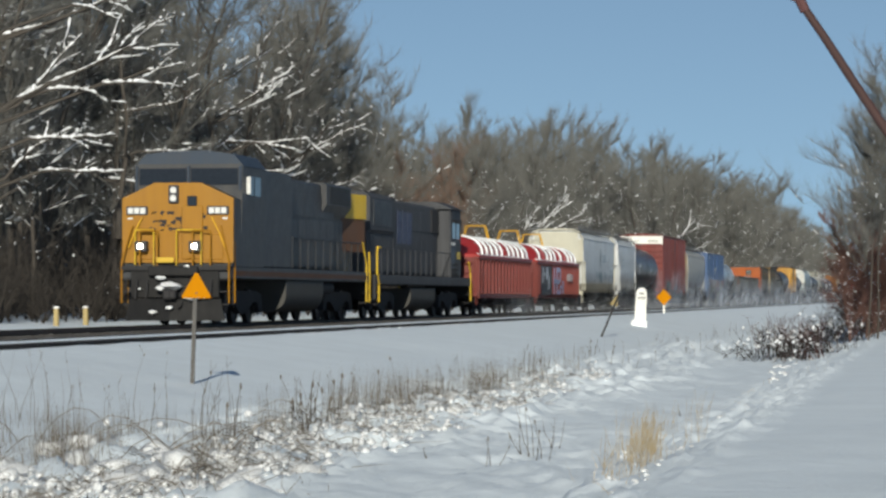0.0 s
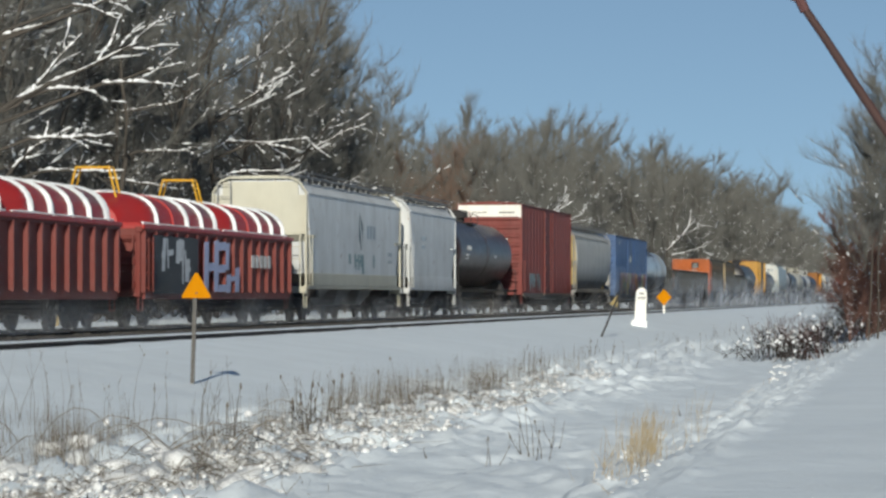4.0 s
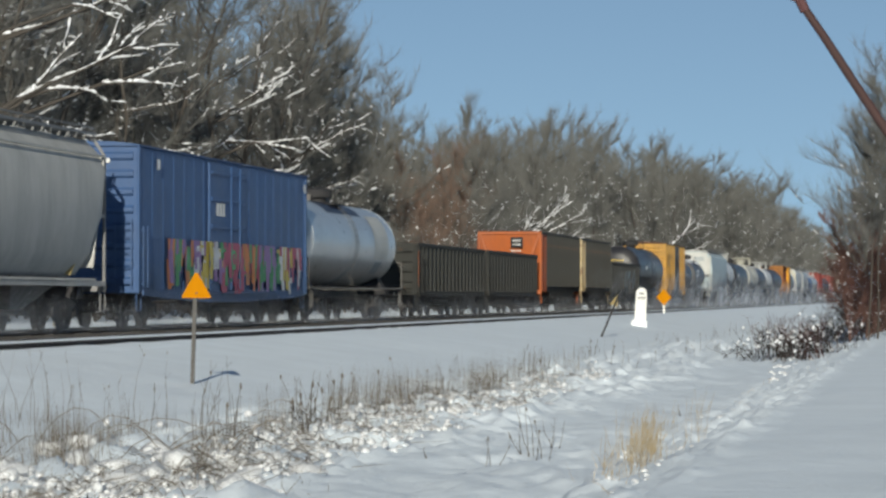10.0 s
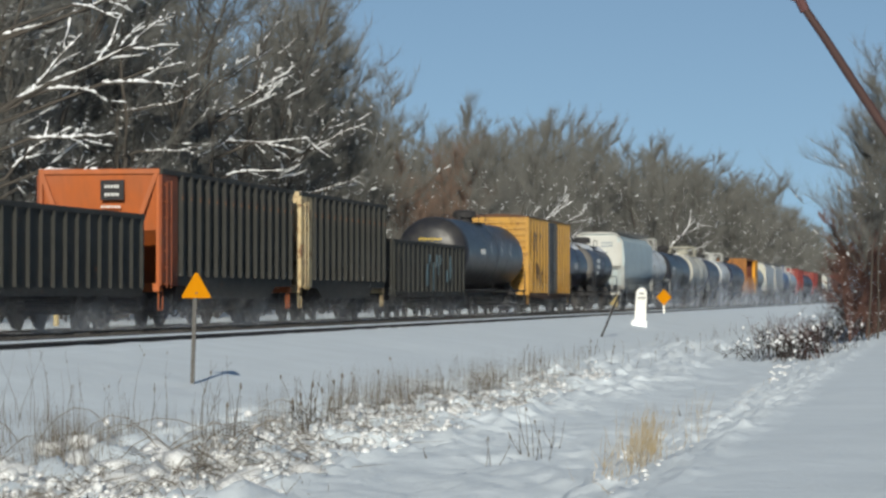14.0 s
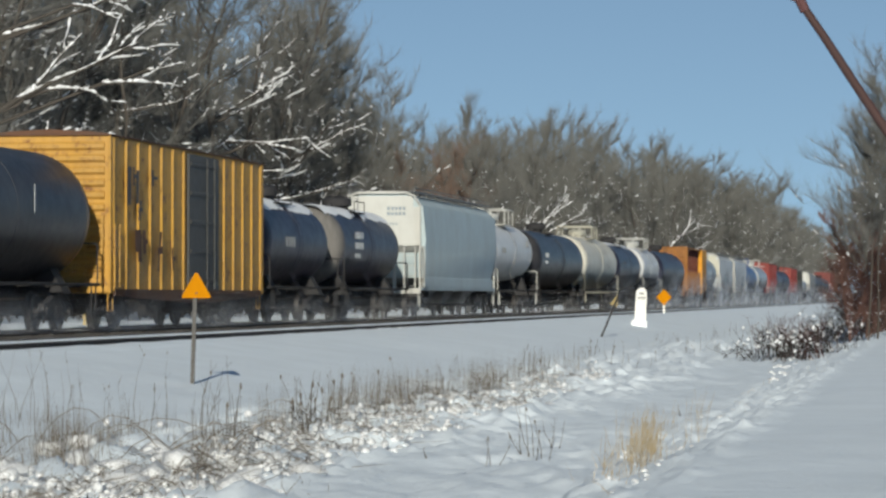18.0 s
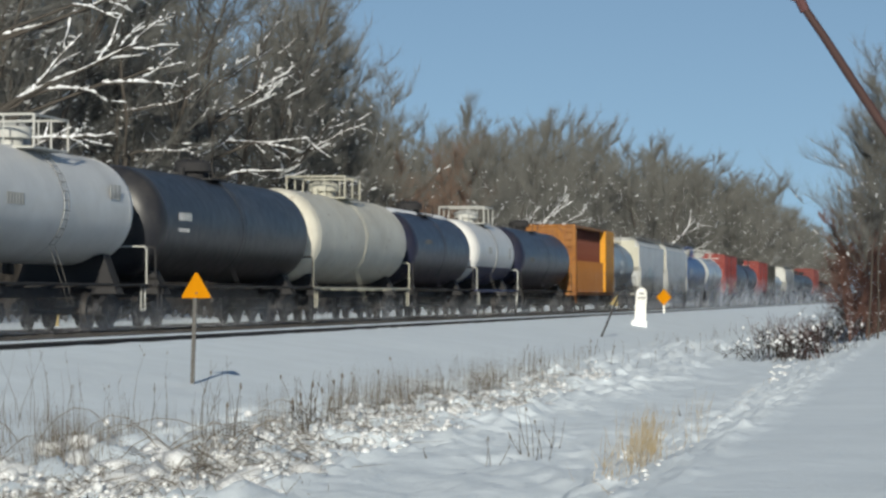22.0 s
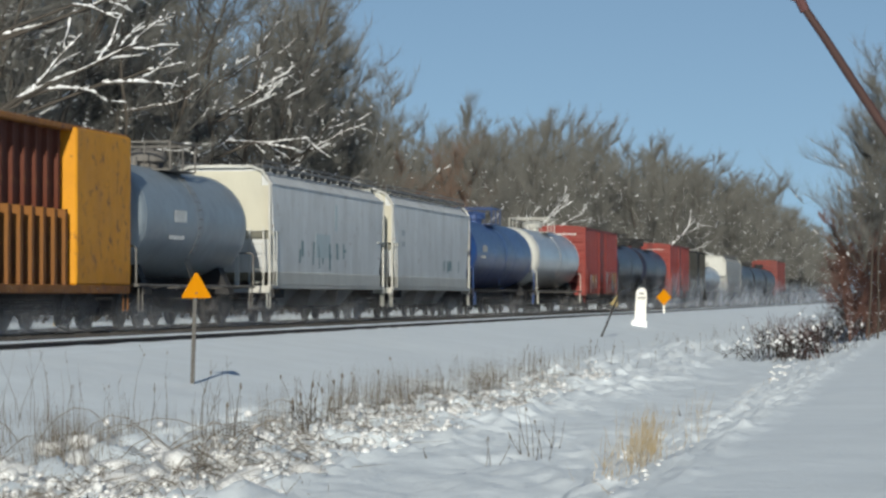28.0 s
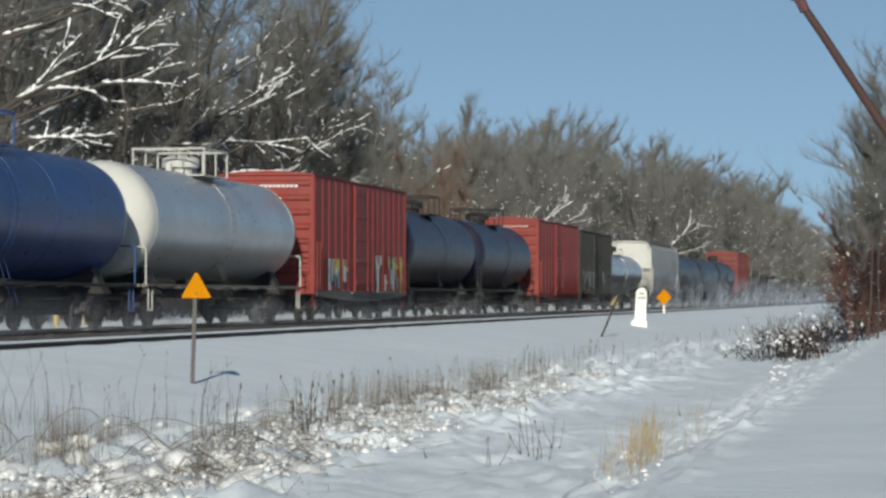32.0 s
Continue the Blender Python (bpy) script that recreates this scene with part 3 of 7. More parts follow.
    hatch = Geo().box(-0.42, 0.42, -0.75, 0.75, 0, 0.1, 0.04).box(-0.05, 0.05, -0.8, 0.8, 0.1, 0.13).mesh("roof_hatch", material)
    for i in range(n):
        part("roof_hatch", hatch, material, c, at=pose(0, 1.3 + (L - 2.6) * i / (n - 1), h - 0.13))
    ladder(c, w + 0.02, 0.62, 1.2, 2.6, "y", material=fm, out=0.05, r=0.01)
    ladder(c, w - 0.4, 0.28, 1.2, 2.7, "x", material=fm, out=0.06, r=0.012)
    ladder(c, -w + 0.4, 0.28, 1.2, h - 0.3, "x", material=GRIMY, out=0.06, r=0.012)
    part("brake_wheel", Geo().tube((-0.6, 0.16, 2.2), (-0.6, 0.12, 2.2), 0.27, n=14).tube((-0.6, 0.4, 2.2), (-0.6, 0.1, 2.2), 0.03), fm, c)
    cut_steps(c, L, fm, w)
    part("centre_sill", Geo().box(-0.2, 0.2, 0.1, L - 0.1, 0.75, 1.0, 0.02), DARK, c)
    for y in (2.2, L - 2.2):
        part("body_bolster", Geo().box(-1.45, 1.45, y - 0.2, y + 0.2, 0.75, 1.1, 0.02), DARK, c)
    return c, L


# ---- tank car ----
def tank(label, t0, t1, r, zc, material, head_mat=None, gear_mat=None, dome="rail", stripe=None, snow=False, bands=1, rail_mat=None, name="tank_car", ladder_mat=None, low_split=None, patches=()):
    c, L = car(name, label, "tank car", t0, t1, inset=1.9)
    gm, rm = gear_mat or DARK, rail_mat or gear_mat or DARK
    n, e = 40, 0.75
    y0, y1 = 0.35, L - 0.35
    def ring(y, k):
        return [(r * k * math.cos(2 * math.pi * i / n), y, zc + r * k * math.sin(2 * math.pi * i / n)) for i in range(n)]
    hd = [(0.0, 0.12), (0.03, 0.4), (0.10, 0.64), (0.22, 0.82), (0.40, 0.93), (0.60, 0.985), (1.0, 1.0)]
    sh = Geo().rings([ring(y0 + e, 1.0)] + [ring(y0 + e + (y1 - y0 - 2 * e) * k / 6, 1.0) for k in range(1, 6)] + [ring(y1 - e, 1.0)], False)
    shell = part("shell", sh, material, c, sharp=1.2)
    for name_, a, sg in (("front_head", y0, 1), ("rear_head", y1, -1)):
        rr = [ring(a + sg * e * u, k) for u, k in hd]
        g = Geo().rings(rr if sg > 0 else rr[::-1], False)
        m = len(g.v) // n - 1
        g.f.append(tuple(range(n)) if sg > 0 else tuple(m * n + i for i in range(n - 1, -1, -1)))
        part("tank_head", g, head_mat or material, c, sharp=1.2)
    def band(y, w, t, m, nm):
        def hoop(rad, yy):
            return [(rad * math.cos(2 * math.pi * i / n), yy, zc + rad * math.sin(2 * math.pi * i / n)) for i in range(n)]
        g = Geo().rings([hoop(r - 0.01, y - w / 2), hoop(r + t, y - w / 2), hoop(r + t, y + w / 2), hoop(r - 0.01, y + w / 2)], False)
        return part(nm, g, m, c, sharp=0.9)
    for k in range(bands):
        band(y0 + (y1 - y0) * (k + 1) / (bands + 1), 0.06, 0.007, material, "shell_band")
    for y in (y0 + e, y1 - e):
        band(y, 0.04, 0.004, material, "weld_band")
    if stripe:
        band((y0 + y1) / 2, 0.55, 0.006, stripe, "spill_stripe")
    if low_split:
        g = Geo()
        k0 = [i for i in range(n + 1) if math.sin(2 * math.pi * i / n) < -0.34]
        for (ia, ib) in zip(k0, k0[1:]):
            qa, qb = 2 * math.pi * ia / n, 2 * math.pi * ib / n
            v = [((r + 0.006) * math.cos(q), y, zc + (r + 0.006) * math.sin(q)) for q in (qa, qb) for y in (y0 + e * 0.6, y1 - e * 0.6)]
            g.add(v, [(0, 1, 3, 2)])
        part("lower_stripe", g, low_split, c, sharp=1.2)
    for ya, yb, qa, qb, m, nm in patches:
        g = Geo()
        k = 8
        for i in range(k):
            u, v = radians(qa + (qb - qa) * i / k), radians(qa + (qb - qa) * (i + 1) / k)
            g.add([((r + 0.01) * math.cos(q), y, zc + (r + 0.01) * math.sin(q)) for q in (u, v) for y in (ya, yb)], [(0, 1, 3, 2)])
        part(nm, g, m, c, sharp=1.2)
    # saddles, sills and bolsters
    for y in (1.9, L - 1.9):
        part("saddle", Geo().prism([(-1.3, 0.85), (1.3, 0.85), (0.95, zc - r * 0.80), (0, zc - r * 0.97), (-0.95, zc - r * 0.80)], 1, y - 0.3, y + 0.3), DARK, c)
    part("centre_sill", Geo().box(-0.22, 0.22, 0.05, L - 0.05, 0.75, 1.05, 0.02), DARK, c)
    part("end_platform", Geo().box(-1.45, 1.45, -0.02, 0.8, 1.02, 1.1, 0.01).box(-1.45, 1.45, L - 0.8, L + 0.02, 1.02, 1.1, 0.01), gm, c)
    for s in (-1, 1):
        g = Geo().pipe([(s * 1.48, 0.05, 1.06), (s * 1.48, L - 0.05, 1.06)], 0.035, 6)
        nn = max(4, int(L / 2.2))
        for k in range(nn + 1):
            y = 0.6 + (L - 1.2) * k / nn
            g.tube((s * 1.46, y, 1.05), (s * 0.5, y + 0.05, 0.98), 0.022, n=5)
        part("side_rail", g, gm, c)
        for y in (0.06, L - 0.06):
            part("end_handrail", Geo().pipe([(s * 1.45, y, 1.06), (s * 1.45, y, 1.95), (s * 1.40, y, 2.02), (s * 0.6, y, 2.02)], 0.024, 6), rm, c)
        for y in (0.25, L - 0.6):
            part("sill_step", Geo().pipe([(s * 1.46, y, 1.05), (s * 1.46, y, 0.45), (s * 1.46, y + 0.36, 0.45), (s * 1.46, y + 0.36, 1.05)], 0.02, 5), rm, c)
    # manway, valves and the crash rail on top
    ym, zt = (y0 + y1) / 2, zc + r
    mw = part("manway", Geo().tube((0, ym, zt - 0.15), (0, ym, zt + 0.16), 0.34, n=20).tube((0, ym, zt + 0.16), (0, ym, zt + 0.40), 0.52, n=20).tube((0, ym, zt + 0.40), (0, ym, zt + 0.50), 0.52, 0.30, n=20), rm if dome != "dark" else DARK, c)
    for k in range(8):
        w = 2 * math.pi * k / 8
        part("lid_bolt", Geo().tube((0.44 * math.cos(w), ym + 0.44 * math.sin(w), zt + 0.36), (0.44 * math.cos(w), ym + 0.44 * math.sin(w), zt + 0.48), 0.03, n=6), DARK, mw)
    part("valve", Geo().tube((0.1, ym + 0.9, zt - 0.1), (0.1, ym + 0.9, zt + 0.3), 0.13, n=10).tube((0.1, ym + 0.9, zt + 0.3), (0.1, ym + 0.9, zt + 0.36), 0.2, n=10), rm, c)
    part("valve", Geo().tube((-0.1, ym - 0.9, zt - 0.1), (-0.1, ym - 0.9, zt + 0.25), 0.1, n=10), rm, c)
    if dome == "rail":
        pl = Geo().box(-1.0, 1.0, ym - 1.3, ym + 1.3, zt - 0.12, zt - 0.08)
        plat = part("top_platform", pl, rm, c)
        for s in (-1, 1):
            g = Geo().pipe([(s * 1.0, ym - 1.3, zt - 0.1), (s * 1.0, ym - 1.3, zt + 0.62), (s * 1.0, ym + 1.3, zt + 0.62), (s * 1.0, ym + 1.3, zt - 0.1)], 0.03, 6)
            g.tube((s * 1.0, ym, zt - 0.1), (s * 1.0, ym, zt + 0.62), 0.026, n=6)
            part("railing", g, rm, plat)
        for y in (ym - 1.3, ym + 1.3):
            part("railing", Geo().tube((-1, y, zt + 0.62), (1, y, zt + 0.62), 0.03, n=6).tube((0.3, y, zt - 0.1), (0.3, y, zt + 0.62), 0.02, n=5), rm, plat)
    else:
        plat = part("top_platform", Geo().box(-0.8, 0.8, ym - 0.9, ym + 0.9, zt - 0.1, zt - 0.06), DARK, c)
        for s in (-1, 1):
            part("railing", Geo().pipe([(s * 0.8, ym - 0.9, zt - 0.1), (s * 0.8, ym - 0.9, zt + 0.3), (s * 0.8, ym + 0.9, zt + 0.3), (s * 0.8, ym + 0.9, zt - 0.1)], 0.02, 5), DARK, plat)
    g = Geo()
    for s in (-0.2, 0.2):
        pts = [((r + 0.045) * math.cos(w), ym + s, zc + (r + 0.045) * math.sin(w)) for w in [radians(q) for q in range(-42, 75, 9)]]
        g.pipe([(1.47, ym + s, 0.6)] + pts, 0.006, 5)
    for q in range(-42, 75, 9):
        w = radians(q)
        g.tube(((r + 0.045) * math.cos(w), ym - 0.2, zc + (r + 0.045) * math.sin(w)), ((r + 0.045) * math.cos(w), ym + 0.2, zc + (r + 0.045) * math.sin(w)), 0.011, n=5)
    tagged(part("ladder", g, ladder_mat or material, c), kind="stuff")
    part("bottom_outlet", Geo().tube((0, ym, zc - r - 0.25), (0, ym, zc - r + 0.1), 0.14, n=10), DARK, c)
    if snow:
        g = Geo()
        rows = []
        k = 30
        for i in range(k + 1):
            y = y0 + 0.15 + (y1 - y0 - 0.3) * i / k
            kk = 1.0 if e < y - y0 < y1 - y0 - e else 0.965
            wa = (0.16 if snow == "thin" else 0.55) + (0.1 if snow == "thin" else 0.22) * noise.noise((y * 0.9, t0 * 3.1, 0))
            off = 0.14 + 0.18 * noise.noise((y * 0.7, t0 * 5.7, 4))
            row = []
            for j in range(9):
                u = off + wa * (j / 4 - 1)
                th = 0.10 * (1 - abs(j / 4 - 1) ** 3) + 0.004
                row.append(((r * kk + th) * math.sin(u), y, zc + (r * kk + th) * math.cos(u)))
            rows.append(row)
        m = 9
        g.v = [p for q in rows for p in q]
        for i in range(k):
            if abs(y0 + 0.15 + (y1 - y0 - 0.3) * (i + 0.5) / k - ym) < 0.35:
                continue
            for j in range(m - 1):
                g.f.append((i * m + j + 1, i * m + j, (i + 1) * m + j, (i + 1) * m + j + 1))
        part("snow_cover", g, SNOW_CAP, c, "patchy snow lying on top", sharp=1.2)
    return c, L, r, zc


# ---- gondolas, coil cars and open hoppers ----
def gondola(label, t0, t1, h, material, ribs=18, z0=0.85, end_mat=None, name="gondola", w=1.5, rib_mat=None, belly=0.0, rib_d=0.07):
    c, L = car(name, label, "gondola", t0, t1)
    for s in (-1, 1):
        part("side_wall", Geo().box(s * (w - 0.08), s * w, 0.05, L - 0.05, z0, h, 0.01), material, c)
        part("top_rail", Geo().box(s * (w - 0.12), s * (w + 0.06), 0.02, L - 0.02, h - 0.14, h, 0.02), material, c)
        part("side_sill", Geo().prism([(0.3, z0 + 0.14), (0.3, z0 - 0.06), (2.6, z0 - 0.06), (3.6, z0 - 0.06 - belly), (L - 3.6, z0 - 0.06 - belly), (L - 2.6, z0 - 0.06), (L - 0.3, z0 - 0.06), (L - 0.3, z0 + 0.14)],
                                      0, s * (w - 0.02), s * (w + 0.06)), material, c)
        rib = Geo().prism([(-0.02, -0.10), (rib_d, -0.055), (rib_d, 0.055), (-0.02, 0.10)], 2, z0 + 0.1, h - 0.1).mesh("side_rib", rib_mat or material)
        for i in range(ribs):
            part("side_rib", rib, material, c, at=pose(s * w, 0.25 + (L - 0.5) * i / (ribs - 1), 0, 0, 0, 0 if s > 0 else 180))
    for y, sg in ((0.05, 1), (L - 0.05, -1)):
        part("end_wall", Geo().box(-w + 0.08, w - 0.08, y, y + sg * 0.09, z0, h, 0.01), end_mat or material, c)
        for i in range(3):
            z = z0 + 0.3 + (h - z0 - 0.6) * i / 2
            part("end_rib", Geo().box(-w + 0.1, w - 0.1, y - sg * 0.08, y, z - 0.08, z + 0.08, 0.03), end_mat or material, c)
    part("floor", Geo().box(-w + 0.08, w - 0.08, 0.1, L - 0.1, z0, z0 + 0.1), DARK, c)
    under_sill(c, L)
    cut_steps(c, L, material, w)
    ladder(c, w + 0.02, 0.5, 1.0, h - 0.35, "y", material=material, out=0.14)
    ladder(c, w - 0.35, 0.0, 1.0, h - 0.3, "x", material=end_mat or material, out=0.1)
    return c, L, z0, h


def coil_covers(c, L, h, material, count, rack):
    """Rounded steel covers with sloped front ends, snow packed against their raised seams, and lifting brackets."""
    sec = [(1.44, 0.0)] + [(1.42 * math.cos(w) ** 0.72, 0.10 + 0.80 * math.sin(w) ** 0.85) for w in [math.pi / 2 * i / 7 for i in range(8)]]
    sec = sec + [(-x, z) for x, z in sec[-2::-1]]
    step = (L - 0.3) / count

    def hoop(y, k, dz=0.0):
        return [(x * k, y, h + dz + z * k) for x, z in sec]
    for k in range(count):
        ya, yb = 0.15 + k * step, 0.15 + (k + 1) * step - 0.06
        rn = random.Random(k * 50 + int(L * 10))
        g = Geo().rings([hoop(ya, 0.50), hoop(ya + 0.06, 0.62), hoop(ya + 1.15, 0.97), hoop(ya + 1.35, 1.0), hoop(yb - 0.3, 1.0), hoop(yb, 0.85)])
        g.f = [q[::-1] for q in g.f]
        cov = part("coil_cover", g, material, c, "red rounded steel cover")
        part("cover_skirt", Geo().box(-1.47, 1.47, ya, yb, h, h + 0.10, 0.02), material, cov)
        n = 5
        for i in range(n):
            y = ya + 1.75 + (yb - ya - 2.2) * i / (n - 1)
            g = Geo().rings([hoop(y, 0.99), hoop(y, 1.03), hoop(y + 0.07, 1.03), hoop(y + 0.07, 0.99)], False)
            g.f = [q[::-1] for q in g.f]
            part("cover_seam", g, material, cov)
            if rn.random() < 0.12:
                continue
            a = rn.choice((0, 0, 0, 1))
            b = rn.choice((11, 13, 14))
            d = rn.uniform(0.16, 0.34)
            rows = []
            for q in (0, 1, 2, 3):
                row = []
                for m, (x, z) in enumerate(sec[a:b]):
                    kk = (1.0, 1.045 + 0.02 * rn.random(), 1.05, 1.0)[q]
                    dy = (-d * rn.uniform(0.8, 1.1), -d * 0.55, -0.02, 0.03)[q]
                    row.append((x * kk, y + dy, h + 0.005 + z * kk))
                rows.append(row)
            m = len(rows[0])
            g = Geo()
            g.v = [p for q in rows for p in q]
            g.f = [(u * m + v, (u + 1) * m + v, (u + 1) * m + v + 1, u * m + v + 1)[::-1] for u in range(3) for v in range(m - 1)]
            part("snow_cover", g, SNOW_CAP, cov, "snow packed against a seam", sharp=0.7)
        g = Geo()
        pts = [Vector((1.47, ya + 0.2 + (yb - ya - 0.4) * i / 16, h + 0.09)) for i in range(17)]
        g.path(pts, [0.03 + 0.045 * max(0.0, noise.noise((p.y * 0.8, k * 3.0, L))) for p in pts], 6, 0.8)
        pts = [Vector((0.1 * math.sin(i * 1.3), ya + 1.3 + (yb - ya - 1.6) * i / 16, h + 0.89)) for i in range(17)]
        g.path(pts, [0.10 + 0.12 * rn.random() for p in pts], 8, 0.45)
        part("snow_cover", g, SNOW_CAP, cov, "snow along the crown and the rim", sharp=1.2)
        for y in (ya + 0.9,):
            g = Geo()
            for dy in (0.0, 0.42):
                g.pipe([(-0.62, y + dy, h + 0.7), (-0.42, y + dy, h + 1.5), (0.42, y + dy, h + 1.5), (0.62, y + dy, h + 0.7)], 0.026, 6)
            for x in (-0.42, 0.42):
                g.tube((x, y, h + 1.5), (x, y + 0.42, h + 1.5), 0.03, n=6)
            part("lifting_bracket", g, rack, cov, "yellow steel lifting bracket")
    part("cover_rim", Geo().box(-1.62, 1.62, 0.04, L - 0.04, h - 0.06, h + 0.05, 0.02), material, c)


def open_hopper(label, t0, t1, h, side_mat, end_mat, post_mat=None, name="open_hopper"):
    c, L = car(name, label, "open hopper", t0, t1)
    w, z0 = 1.57, 1.30
    for s in (-1, 1):
        part("side_wall", Geo().box(s * (w - 0.08), s * w, 0.05, L - 0.05, z0, h, 0.01), side_mat, c)
        part("top_rail", Geo().box(s * (w - 0.14), s * (w + 0.09), 0.0, L, h - 0.14, h, 0.02), side_mat, c)
        part("side_sill", Geo().prism([(0.2, z0 + 0.05), (0.2, z0 - 0.22), (2.4, z0 - 0.25), (3.3, 0.72), (L - 3.3, 0.72), (L - 2.4, z0 - 0.25), (L - 0.2, z0 - 0.22), (L - 0.2, z0 + 0.05)],
                                      0, s * (w - 0.05), s * (w + 0.03)), side_mat, c)
        rib = Geo().prism([(-0.02, -0.12), (0.13, -0.06), (0.13, 0.06), (-0.02, 0.12)], 2, z0, h - 0.1).mesh("side_rib", side_mat)
        n = int((L - 2.2) / 0.85)
        for i in range(n):
            part("side_rib", rib, side_mat, c, at=pose(s * w, 1.9 + (L - 2.4) * i / (n - 1), 0, 0, 0, 0 if s > 0 else 180))
        part("corner_panel", Geo().box(s * (w - 0.03), s * (w + 0.05), 0.02, 1.6 if s > 0 else 0.85, z0 - 0.25, h - 0.1, 0.02), post_mat or end_mat, c)
    for y, sg in ((0.05, 1), (L - 0.05, -1)):
        part("end_wall", Geo().prism([(y, h - 0.1), (y + sg * 0.06, h - 0.1), (y + sg * 0.4, 2.5), (y + sg * 2.4, 1.2), (y + sg * 2.3, 1.1), (y + sg * 0.3, 2.45)], 0, -w + 0.06, w - 0.06), end_mat, c)
        part("end_rail", Geo().box(-w, w, y - sg * 0.06, y + sg * 0.1, h - 0.14, h, 0.02), end_mat, c)
        for s in (-1, 1):
            g = Geo().prism([(s * (w - 0.02), h - 0.1), (s * (w - 0.14), h - 0.1), (s * (w - 0.75), 2.3), (s * (w - 0.62), 2.3)], 1, y, y - sg * 0.07)
            g.box(s * (w - 0.1), s * w, y - sg * 0.02, y + sg * 0.15, 0.95, h - 0.1, 0.01)
            part("end_post", g, end_mat, c)
        part("end_sill", Geo().box(-w, w, y - sg * 0.03, y + sg * 0.25, 0.9, 1.12, 0.02), end_mat, c)
    bays = 4
    for i in range(bays):
        y = 2.6 + (L - 5.2) * (i + 0.5) / bays
        b = (L - 5.2) / bays
        part("discharge_hopper", Geo().rings([[(-1.4, y - b / 2, z0), (1.4, y - b / 2, z0), (1.4, y + b / 2, z0), (-1.4, y + b / 2, z0)],
                                              [(-0.9, y - 0.3, 0.5), (0.9, y - 0.3, 0.5), (0.9, y + 0.3, 0.5), (-0.9, y + 0.3, 0.5)]]), DARK, c)
    under_sill(c, L)
    cut_steps(c, L, end_mat, w)
    ladder(c, w + 0.05, 0.45, 1.1, h - 0.4, "y", material=post_mat or end_mat, out=0.08)
    return c, L


# ---- locomotives ----
LOCO = paint("locomotive_grey_blue", (0.030, 0.033, 0.039), 0.5, 0.5, (0.062, 0.057, 0.05))
SOOT = paint("sooty_black", (0.007, 0.007, 0.008), 0.7, 0.4, (0.03, 0.028, 0.026))
LOCO_TOP = paint("locomotive_blue", (0.024, 0.040, 0.066), 0.5, 0.3)
LOCO_GREY = paint("locomotive_grey", (0.056, 0.059, 0.068), 0.7, 0.5, (0.026, 0.024, 0.022))
NOSE = paint("nose_yellow", (0.31, 0.140, 0.004), 0.45, 0.3, (0.16, 0.07, 0.01), fade=0.06)
NOSE_B = paint("bright_yellow", (0.62, 0.40, 0.02), 0.5, 0.2, (0.25, 0.15, 0.04))
RUSTY = paint("rust_stained_steel", (0.12, 0.055, 0.03), 0.8, 0.5)
TANK_GREY = paint("fuel_tank_grey", (0.06, 0.059, 0.055), 0.7, 0.5)


def hood_doors(parent, x, y0, y1, z0, z1, n, material):
    d = (y1 - y0) / n
    for i in range(n):
        part("hood_door", Geo().box(x, x + 0.025, y0 + i * d + 0.02, y0 + (i + 1) * d - 0.02, z0, z1, 0.01), material, parent)


def platform_rail(c, y0, y1, n, z, h, material, x=1.48, name="handrail"):
    for s in (-1, 1):
        g = Geo().pipe([(s * x, y0, z + h), (s * x, y1, z + h)], 0.022, 6)
        for i in range(n):
            y = y0 + (y1 - y0) * i / (n - 1)
            g.tube((s * x, y, z), (s * x, y, z + h), 0.018, n=5)
        part(name, g, material, c)


def tank_profile(w, top, low):
    """Cross-section of a fuel tank with a rounded belly."""
    belly = [(w * math.cos(q) if abs(math.cos(q)) < 0.999 else w * math.copysign(1, math.cos(q)), low + 0.62 * (top - low) * (1 + math.sin(q))) for q in [-math.pi * i / 14 for i in range(15)]]
    return [(-w, top), (w, top)] + [(math.copysign(abs(x / w) ** 0.35 * w, x), z) for x, z in belly]


